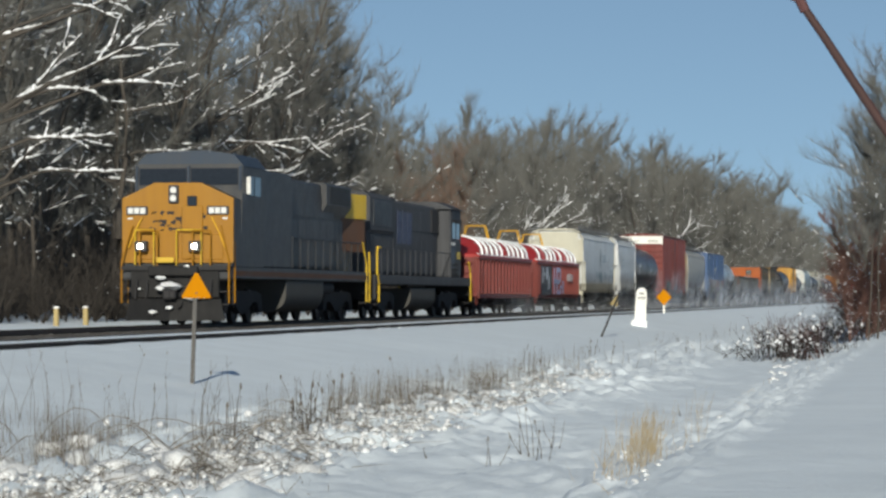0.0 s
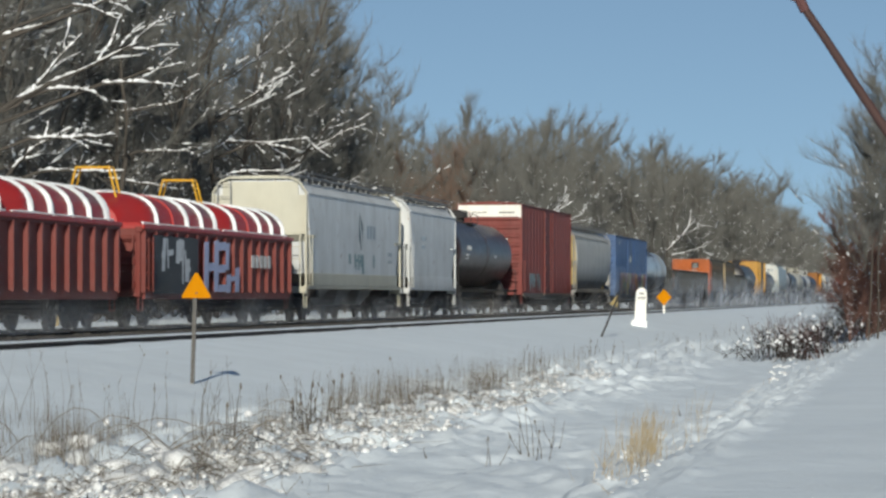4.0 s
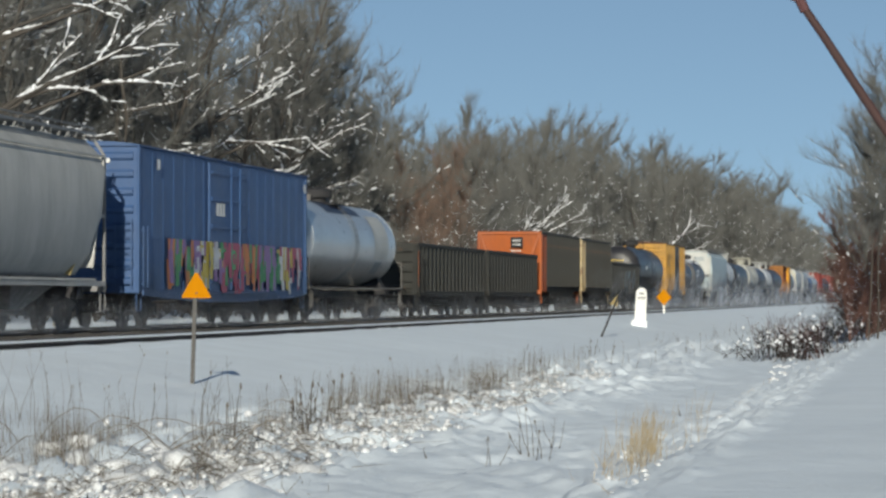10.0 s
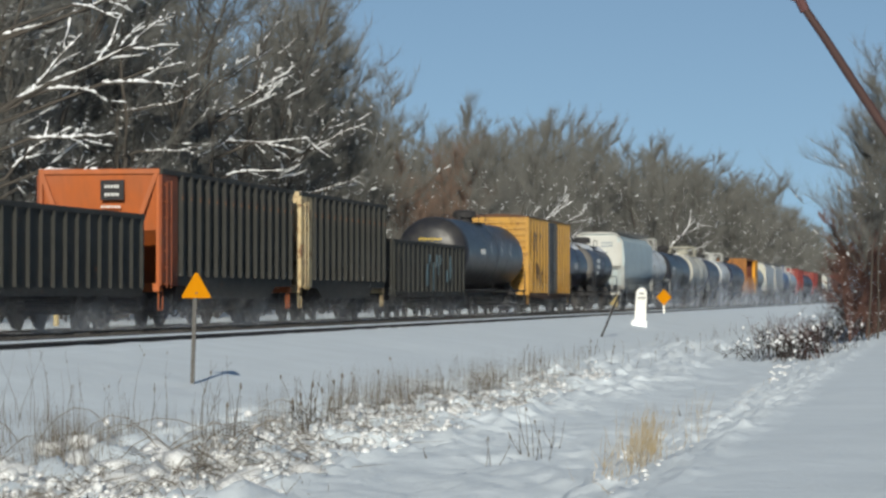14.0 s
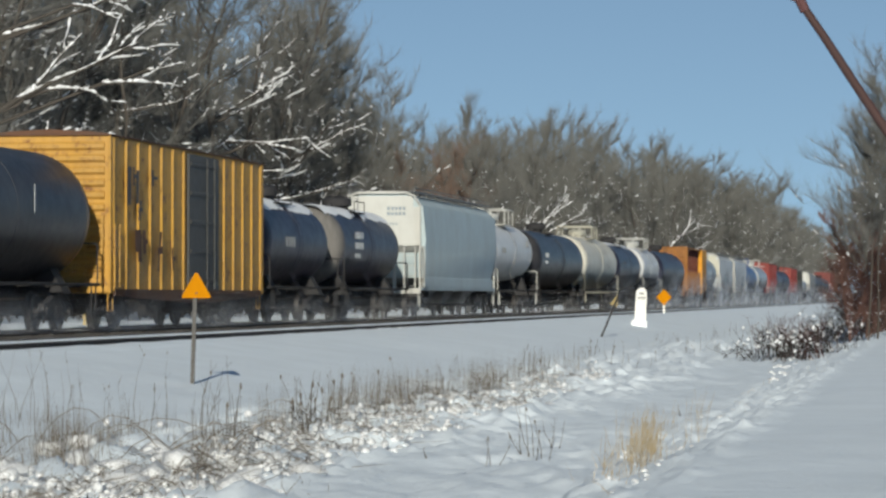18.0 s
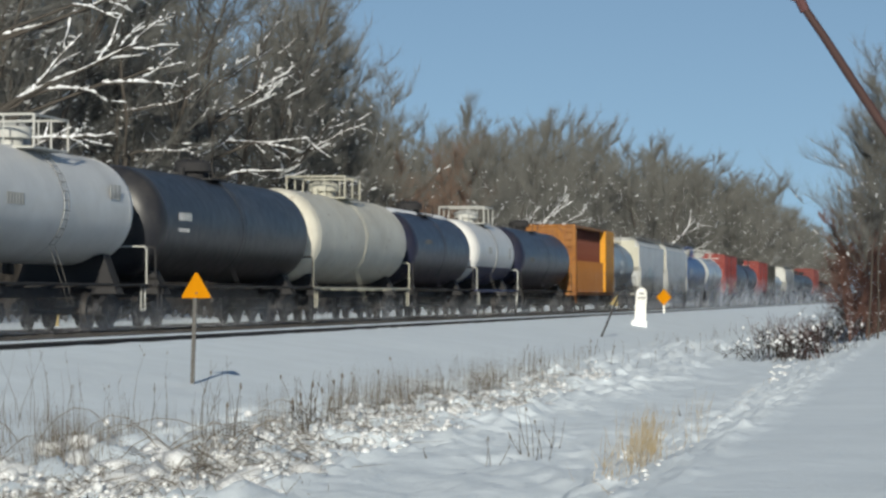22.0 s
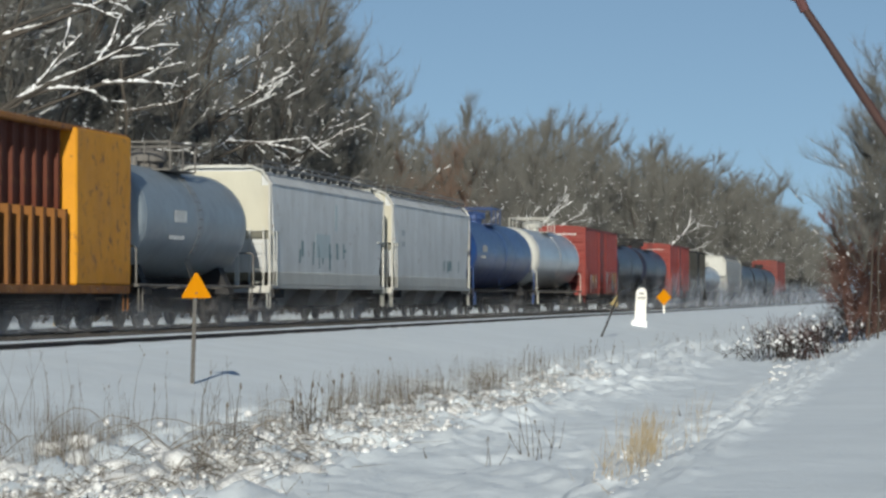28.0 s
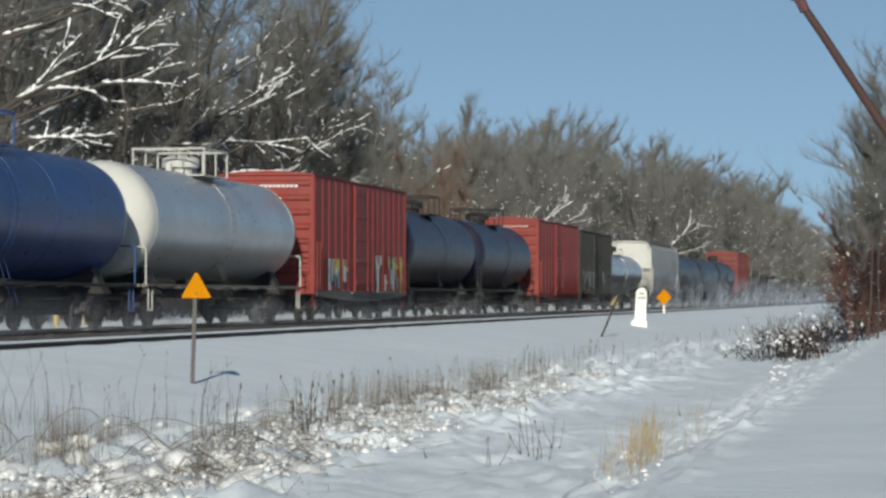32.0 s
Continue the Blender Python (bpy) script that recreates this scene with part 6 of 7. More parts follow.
def make_tree(seed, height, label, at, material=BARK, fine_mat=TWIG, **kw):
    wood, fine, white = grow(seed, height, **kw)
    t = thing("tree", label, "tree", "bare trees beside the railway", at=at)
    part("trunk", wood, material, t, sharp=1.2)
    part("crown", fine, fine_mat, t, "bare twigs", sharp=0)
    if white.f:
        tagged(part("snow_cover", white, SNOW_CAP, t, "snow lying on the limbs", sharp=1.2), kind="stuff")
    return t


def side_y(px_x, d):
    """Distance along the line at which a thing d metres to the left shows at that place across the view."""
    return 5230 * d / (0.9863 ** 2 * (1659.3 - px_x)) - d * 0.1674


rn = random.Random(11)
CREST = [(-150, -40), (520, -20), (600, 20), (650, 80), (690, 165), (720, 200), (800, 198), (860, 208), (900, 222), (950, 232), (1000, 224), (1050, 222), (1100, 240),
         (1150, 262), (1200, 255), (1250, 280), (1300, 298), (1350, 312), (1400, 346), (1450, 385), (1600, 420)]


def crest_height(px, d, y):
    """How tall a tree stands at that place so that its top meets the skyline of the wood."""
    row = float(np.interp(px, [p[0] for p in CREST], [p[1] for p in CREST]))
    return (525 - row) * (0.986 * y + 0.165 * d) / 5230 + 0.78 - ground_height(-d, y)


BIG = [make_tree(100 + k, 14.5, "tall bare tree with snow along some of its limbs", pose(-47, 104 + 9 * k, 0.1), fine_mat=TWIG_GREY, limbs=24, subs=6, twigs=34, snow=0.10, trunk_r=0.15, lean=0.3, rise=1.0, low=0.2, dots=0.34, reach=0.30, cap_t=0.03, tw=0.017, crook=0.22, ds=1.5) for k in range(5)]
MID = [make_tree(200 + k, 13.0, "bare grey-brown tree lightly dusted with snow", pose(-47, 240 + 30 * k, 0.1), limbs=22, subs=7, twigs=40, snow=0.05, trunk_r=0.10, lean=0.1, rise=1.2, low=0.06, dots=0.30, reach=0.36, cap_t=0.05, tw=0.015, spread=0.65, ds=2.4, crook=0.18, up=1.0) for k in range(5)]
RUST = [make_tree(300 + k, 13.0, "bare tree with a haze of russet twigs", pose(-46, 190 + 14 * k, 0.1), fine_mat=TWIG_RUSSET, limbs=22, subs=7, twigs=40, snow=0.03, trunk_r=0.09, lean=0.1, rise=1.2, low=0.06, dots=0.2, reach=0.36, cap_t=0.05, tw=0.015, spread=0.65, ds=2.2, crook=0.18, up=1.0) for k in range(2)]
EDGE = [make_tree(320 + k, 14.0, "edge tree reaching out over the line under thick snow", pose(-31.5, side_y(-40 + 210 * k, 31.5), 0.0), fine_mat=TWIG_GREY, limbs=18, subs=8, twigs=14, snow=0.55, trunk_r=0.16, lean=0.6, rise=0.6, low=0.25, dots=0.5, reach=0.34, cap_t=0.035, tw=0.016, crook=0.22, ds=1.6, gaps=0.3, nsub=4) for k in range(3)]
rows = []
for k in range(30):      # the near stand
    d = rn.uniform(29.5, 35) if k < 14 else rn.uniform(35, 46)
    px = -90 + 620 * ((k * 0.618) % 1)
    rows.append((rn.choice(BIG), d, px, rn.uniform(0.92, 1.15)))
for px, d, s in ((470, 31, 0.8), (250, 30, 0.66), (60, 30, 0.6), (610, 29, 0.45)):
    rows.append((rn.choice(EDGE), d, px, s))
for k in range(7):       # its thin outer twigs
    px = 545 + 120 * ((k * 0.618) % 1)
    d = rn.uniform(30, 42)
    rows.append((rn.choice(MID), d, px, crest_height(px, d, side_y(px, d)) / 13.0 * rn.uniform(0.7, 0.95)))
for k in range(60):      # the edge of the wood farther along
    px = 655 + 570 * ((k * 0.618) % 1)
    d = rn.uniform(30, 50)
    s = crest_height(px, d, side_y(px, d)) / 13.0 * rn.uniform(0.66, 0.97)
    red = 690 < px < 840 and d < 40 and rn.random() < 0.6
    rows.append((rn.choice(RUST if red else MID), d, px, s * (0.84 if red else 1.0)))
for k in range(34):
    px = 1190 + 270 * ((k * 0.618) % 1)
    d = rn.uniform(28, 36)
    rows.append((rn.choice(MID), d, px, crest_height(px, d, side_y(px, d)) / 13.0 * rn.uniform(0.7, 0.98)))
for k in range(7):       # snow-laden trees at the wood's foot
    px = 800 + 560 * ((k * 0.618) % 1)
    d = rn.uniform(27.5, 30)
    rows.append((rn.choice(EDGE), d, px, rn.uniform(0.36, 0.5)))
for src, d, px, s in rows:
    y = side_y(px, d)
    copy_thing(src, pose(-d, y, ground_height(-d, y), 0, 0, rn.uniform(-35, 35))).scale = (s, s, s)


for k, (x, y, s) in enumerate(((-7.6, -10, 1.0), (-9.4, -8, 0.95), (-11.0, -11, 1.05))):     # unseen trees added behind the camera to shade the bank
    copy_thing(MID[k % 5], pose(x, y, ground_height(x, y), 0, 0, 47 * k)).scale = (s, s, s)


def laden_tree(seed, px, d, height, boughs, label, trunk_r=0.2, thick=0.07):
    """A tree at the edge of the wood whose long boughs reach out over the line under thick snow.
    boughs: start height, climb in degrees, length and how far it sags or lifts towards its tip."""
    rn = random.Random(seed)
    wood, fine, white = Geo(), Geo(), Geo()
    y = side_y(px, d)
    a = math.atan2(d, y)
    right = Vector((math.cos(a), math.sin(a), 0))
    deep = Vector((-math.sin(a), math.cos(a), 0))

    def bough(p, climb, length, r, curl, n, depth, toward):
        pts = [p]
        for i in range(n):
            w = radians(climb + curl * (i / n) + rn.gauss(0, 6))
            p = p + (right * math.cos(w) + deep * (toward + rn.gauss(0, 0.12)) + Vector((0, 0, math.sin(w)))).normalized() * (length / n)
            pts.append(p)
        radii = [r * (1 - 0.75 * i / n) for i in range(n + 1)]
        wood.path(pts, radii, 6)
        # snow in long runs on the upper side, with a few breaks
        i = rn.choice((0, 1))
        while i < n:
            m = rn.randrange(2, 5)
            run = pts[i:i + m + 1]
            if len(run) > 1 and rn.random() < (1.0 if depth else 0.7):
                q, qr = [], []
                for j in range(len(run) - 1):
                    for u in (0.0, 0.33, 0.66):
                        k = thick * (0.45 + 0.55 * min(1, r / 0.06)) * rn.choice((0.3, 0.5, 0.7, 0.9, 1.2, 1.5)) * (1 - 0.35 * (i + j) / n)
                        q.append(run[j].lerp(run[j + 1], u) + Vector((0, 0, radii[i + j] * 0.6 + k * 0.45)))
                        qr.append(k)
                q.append(run[-1] + Vector((0, 0, radii[min(n, i + len(run) - 1)] * 0.6)))
                qr.append(thick * 0.25)
                qr[0] *= 0.4
                white.path(q, qr, 6, 0.75)
            i += m
        for _ in range(int(length * 9)):
            j = rn.randrange(1, n + 1)
            s = pts[j - 1].lerp(pts[j], rn.random())
            e = s + ((pts[j] - pts[j - 1]).normalized() + Vector((rn.gauss(0, 0.5), rn.gauss(0, 0.5), rn.gauss(0.25, 0.5)))).normalized() * rn.uniform(0.25, 0.8)
            fine.sliver(s, e, 0.016, rn.uniform(0, 3.14))
            if rn.random() < 0.16:
                white.lump(tuple(s.lerp(e, rn.uniform(0.3, 1))), rn.uniform(0.02, 0.055), 0.7, rn.random() * 50)
        if depth:
            for k in range(int(1 + length * 0.9)):
                j = rn.randrange(2, n)
                bough(pts[j].lerp(pts[j + 1], rn.random()), climb + rn.choice((-30, -20, 18, 26, 38)) + rn.gauss(0, 6), length * rn.uniform(0.22, 0.5), radii[j] * 0.55, -curl * 0.5 + rn.gauss(0, 14), 5, depth - 1, toward + rn.gauss(0, 0.3))
    trunk = [Vector((0, 0, -0.3))]
    for i in range(8):
        trunk.append(Vector((rn.gauss(0, 0.12), rn.gauss(0, 0.12), height * (i + 1) / 8)))
    wood.path(trunk, [trunk_r * (1 - 0.8 * i / 8) for i in range(9)], 8)
    for z0, out, climb, length, curl in boughs:
        bough(Vector((0, 0, z0)) + right * out, climb, length, 0.03 + 0.011 * length, curl, 9, 1, rn.uniform(-0.25, 0.1))
        wood.tube(Vector((0, 0, z0 - 0.4 * abs(out))), Vector((0, 0, z0)) + right * out, 0.05, 0.035 + 0.01 * length, 6, False)
    t = thing("tree", label, "tree", "bare trees beside the railway", at=pose(-d, y, ground_height(-d, y)))
    part("trunk", wood, BARK, t, sharp=1.2)
    part("crown", fine, TWIG_GREY, t, "bare twigs", sharp=0)
    tagged(part("snow_cover", white, SNOW_CAP, t, "thick snow lying along the boughs", sharp=1.2), kind="stuff")


laden_tree(501, -25, 28.5, 12.5, [(6.5, 0.5, 28, 4.6, -6), (8.7, 0.5, 10, 4.2, 30), (6.6, 0.9, 46, 3.0, 0), (7.0, 1.6, 16, 2.2, -50), (7.3, 3.5, 4, 2.3, -16), (4.4, 0.6, 50, 2.6, -30), (5.6, 1.3, 8, 2.6, -8), (4.6, 1.6, 2, 2.6, 6), (9.6, 3.0, 30, 1.9, -10), (9.7, 2.6, -10, 1.6, -20)],
           "edge tree with long boughs under thick snow, reaching over the line")
laden_tree(502, 215, 28.8, 11.5, [(7.4, 0.0, 12, 2.6, 8), (8.9, 0.9, 8, 1.4, 6), (10.2, 0.2, 20, 1.8, 6), (5.0, -0.6, -4, 3.0, -6), (3.9, 0.3, 8, 2.8, -20), (6.0, 0.6, -2, 2.2, 14)],
           "edge tree with boughs under thick snow", 0.16, 0.05)
laden_tree(503, 375, 29.0, 11.5, [(8.1, 0.3, 37, 3.5, -8), (8.0, 0.5, 22, 2.4, 10), (7.1, 0.6, -2, 3.4, 14), (7.0, 1.6, -8, 2.0, -10), (5.6, 0.3, 20, 2.6, -20), (6.4, -0.6, 30, 2.2, 10), (4.6, 0.4, 4, 3.2, 6), (9.6, 0.6, 32, 2.2, 0)],
           "edge tree with forked boughs under thick snow")
laden_tree(504, 500, 29.4, 9.5, [(7.0, 0.3, 24, 3.9, -4), (6.9, 0.8, 50, 3.4, -14), (5.2, 0.2, 12, 3.4, 10), (4.2, 0.5, 28, 3.0, -18), (3.4, 1.0, 6, 3.4, 10)],
           "slender edge tree with snow along its forked boughs", 0.13, 0.045)
laden_tree(505, 925, 27.6, 7.2, [(4.4, -0.2, 40, 4.6, -8), (4.6, 0.9, 4, 4.0, 6), (5.2, 1.2, 52, 3.0, -6), (3.9, -0.8, 55, 3.6, 0), (4.9, 1.4, 26, 3.2, 4)],
           "small leaning tree white with snow at the foot of the wood", 0.14, 0.07)
laden_tree(506, 1180, 27.4, 8.5, [(5.4, 0.0, 52, 4.2, -12), (5.0, 0.4, 12, 4.0, 8), (6.2, 0.4, 32, 3.6, 0)],
           "small snow-dusted tree at the foot of the wood", 0.14, 0.08)


def far_wood():
    """The depth of the wood behind its edge: plain stems with fans of twigs, too many to count."""
    g, rn = Geo(), random.Random(77)
    w, stem = Geo(), Geo()
    for k in range(2500):
        px = -120 + 1620 * rn.random()
        if 380 < px < 900 and rn.random() < (0.6 if px < 680 else 0.35):
            continue
        d = rn.uniform(38, 80) if px < 1150 else rn.uniform(31, 48)
        y = side_y(px, d)
        if y > 1500:
            continue
        h = crest_height(px, d, y) * rn.uniform(0.55, 0.9) if px > 640 else rn.uniform(12, 16)
        z = ground_height(-d, y)
        b = Vector((-d, y, z))
        top = b + Vector((rn.uniform(-1, 1), rn.uniform(-1, 1), h))
        stem.tube(b, top, 0.13, 0.02, 3, False)
        wide = max(0.014, 0.00008 * y)
        for i in range(30):
            u = rn.uniform(0.08, 0.95)
            p = b.lerp(top, u)
            ang = rn.uniform(0, 6.283)
            ln = h * 0.25 * (1.15 - 0.7 * u) * rn.uniform(0.6, 1.2)
            dv = Vector((math.cos(ang) * 0.5, math.sin(ang) * 0.5, rn.uniform(0.6, 1.3))).normalized()
            q = p + dv * ln
            g.sliver(p, q, wide * 1.3, rn.uniform(0, 3.14))
            for _ in range(7):
                p2 = p.lerp(q, rn.uniform(0.2, 1.0))
                q2 = p2 + (dv + Vector((rn.gauss(0, 0.35), rn.gauss(0, 0.35), rn.gauss(0.2, 0.3)))).normalized() * ln * 0.55
                g.sliver(p2, q2, wide * 0.8, rn.uniform(0, 3.14))
            if rn.random() < (0.12 if u < 0.5 else 0.02):
                w.blob(tuple(q), rn.uniform(0.06, 0.15), 0.7, i)
    tagged(new("far_wood", g.mesh("far_wood", TWIG, 0)), "deep stand of bare grey-brown trees behind the railway", "woodland", kind="stuff")
    tagged(new("far_wood_stems", stem.mesh("far_wood_stems", BARK, 0)), "dark stems in the depth of the wood", "woodland", kind="stuff")
    tagged(new("far_wood_snow", w.mesh("far_wood_snow", SNOW_CAP, 0)), "specks of snow caught in the far trees", "snow", kind="stuff")


far_wood()


def undergrowth():
    """Brush at the foot of the wood, behind the train."""
    g, w, rn = Geo(), Geo(), random.Random(78)
    for k in range(650):
        d = rn.uniform(26.5, 36)
        px = -80 + 1560 * rn.random()
        y = side_y(px, d)
        b = Vector((-d, y, ground_height(-d, y)))
        for i in range(9):
            q = b + Vector((rn.gauss(0, 0.7), rn.gauss(0, 0.7), rn.uniform(0.8, 3.0)))
            g.sliver(b, q, 0.04, rn.uniform(0, 3.14))
            for _ in range(6):
                p2 = b.lerp(q, rn.uniform(0.2, 1))
                q2 = p2 + Vector((rn.gauss(0, 0.4), rn.gauss(0, 0.4), rn.uniform(0.1, 0.8)))
                g.sliver(p2, q2, 0.022, rn.uniform(0, 3.14))
            if rn.random() < 0.06:
                w.blob(tuple(q), rn.uniform(0.03, 0.08), 0.7, i)
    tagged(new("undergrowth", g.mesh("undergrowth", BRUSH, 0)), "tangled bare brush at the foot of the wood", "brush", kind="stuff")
    tagged(new("undergrowth_snow", w.mesh("undergrowth_snow", SNOW_CAP, 0)), "clots of snow caught in the brush", "snow", kind="stuff")


undergrowth()
# trees and bushes on the road side
for seed, h, px, d, turn in ((408, 9.6, 1572, 1.9, 0), (401, 8.8, 1552, 2.1, 0), (404, 7.2, 1536, 2.4, 160), (409, 8.2, 1590, 1.7, 220)):
    make_tree(seed, h, "slender bare tree with upswept grey twigs beside the road", pose(-d, side_y(px, d), -0.8, 0, 0, turn), fine_mat=TWIG_GREY, limbs=26, subs=8, twigs=34, snow=0.03, trunk_r=0.04, rise=1.2, low=0.34, dots=0.2, reach=0.38, tw=0.010, spread=0.6, crook=0.2, up=0.6)
make_tree(402, 7.6, "bare russet bush-like tree beside the road", pose(-2.3, side_y(1565, 2.3), -0.8, 0, 0, 80), fine_mat=TWIG_RED, material=TWIG_RED, limbs=26, subs=8, twigs=44, snow=0.03, trunk_r=0.035, rise=1.1, low=0.02, dots=0.1, reach=0.34, tw=0.013)
make_tree(403, 6.2, "bare russet bush-like tree beside the road", pose(-2.9, side_y(1540, 2.9), -0.8, 0, 0, 200), fine_mat=TWIG_RED, material=TWIG_RED, limbs=24, subs=8, twigs=44, snow=0.03, trunk_r=0.03, rise=1.1, low=0.02, dots=0.1, reach=0.36, tw=0.013)
make_tree(406, 8.5, "bare russet bush-like tree beside the road", pose(-1.6, side_y(1600, 1.6), -0.75, 0, 0, 140), fine_mat=TWIG_RED, material=TWIG_RED, limbs=28, subs=9, twigs=44, snow=0.03, trunk_r=0.035, rise=1.0, low=0.02, dots=0.1, reach=0.40, tw=0.013)
make_tree(407, 5.5, "bare russet bush-like tree beside the road", pose(-2.6, side_y(1555, 2.6), -0.75, 0, 0, 140), fine_mat=TWIG_RED, material=TWIG_RED, limbs=28, subs=9, twigs=44, snow=0.03, trunk_r=0.03, rise=1.0, low=0.02, dots=0.1, reach=0.40, tw=0.013)
make_tree(405, 5.0, "bare russet bush-like tree beside the road", pose(-3.6, side_y(1515, 3.6), -0.8, 0, 0, 20), fine_mat=TWIG_RED, material=TWIG_RED, limbs=22, subs=8, twigs=36, snow=0.05, trunk_r=0.03, rise=1.0, low=0.02, dots=0.1, reach=0.38, tw=0.013)


def bush(label, x, y, z, w, h, n, seed, material, snow=0.25, name="bush"):
    g, s, rn = Geo(), Geo(), random.Random(seed)
    for i in range(n):
        b = Vector((rn.gauss(0, w * 0.16), rn.gauss(0, w * 0.3), -0.1))
        q = b + Vector((rn.gauss(0, w * 0.11), rn.gauss(0, w * 0.4), h * rn.uniform(0.4, 1.05)))
        m = b.lerp(q, 0.5) + Vector((rn.gauss(0, 0.06), rn.gauss(0, 0.06), h * 0.08))
        g.tube(b, m, 0.011, 0.008, 3, False)
        g.tube(m, q, 0.008, 0.004, 3, False)
        for _ in range(4):
            p2 = m.lerp(q, rn.uniform(0, 1))
            q2 = p2 + Vector((rn.gauss(0, 0.15), rn.gauss(0, 0.15), rn.uniform(0.0, 0.3)))
            g.tube(p2, q2, 0.006, 0.003, 3, False)
            if rn.random() < snow:
                s.lump(tuple(q2), rn.choice((0.015, 0.02, 0.03, 0.05)) * (0.85 if h < 1.3 else 0.6) * rn.uniform(0.7, 1.2), 0.75, i * 0.7)
    t = thing(name, label, "bush", "roadside bushes", at=pose(x, y, z))
    part("crown", g, material, t, "tangle of thin twigs", sharp=0)
    if s.f:
        tagged(part("snow_cover", s, SNOW_CAP, t, "clots of snow on the twigs", sharp=0), kind="stuff")
    return t


BERRY = plain("dark_red_leaf", (0.088, 0.040, 0.036), 0.8)
for k, (px, d, h) in enumerate(((1505, 3.0, 3.8), (1532, 2.7, 4.4))):
    make_tree(420 + k, h, "bare russet bush-like tree beside the road", pose(-d, side_y(px, d), -0.8, 0, 0, 70 * k), fine_mat=TWIG_RED, material=TWIG_RED, limbs=18, subs=6, twigs=16, snow=0.03, trunk_r=0.03, rise=1.6, low=0.02, dots=0.2, reach=0.34, tw=0.008, crook=0.14)
bush("leafless thicket with russet twigs and flecks of snow", -2.4, side_y(1560, 2.4), -0.8, 3.2, 2.6, 150, 9, TWIG_RED, 0.08)
bush("low thorny bush with dark red twigs and clots of snow", -3.9, side_y(1410, 3.9), -0.85, 3.2, 1.15, 75, 1, BERRY, 0.25)
bush("low bare bush with clots of snow", -3.6, side_y(1450, 3.6), -0.85, 3.0, 1.0, 75, 2, BRUSH, 0.28)
bush("low bare bush with clots of snow", -3.4, side_y(1500, 3.4), -0.8, 4.0, 1.4, 120, 3, BRUSH, 0.25)
bush("low bare bush with clots of snow", -3.0, side_y(1545, 3.0), -0.8, 4.0, 2.0, 180, 4, TWIG_RED, 0.2)
bush("low bare thorny bush with clots of snow", -4.1, side_y(1395, 4.1), -0.88, 3.0, 0.9, 70, 6, BRUSH, 0.35)
bush("low bare bush with clots of snow", -4.6, side_y(1350, 4.6), -0.9, 3.0, 0.6, 36, 5, BRUSH, 0.4)


# ---- weeds and snow-laden scrub on the bank ----
def abreast(px_x, far):
    """How far to the left a thing stands that shows at that place across the view, so far along the line."""
    k = 0.9728 * (1659.3 - px_x) / 5230
    return far * k / (1 - 0.1674 * k)


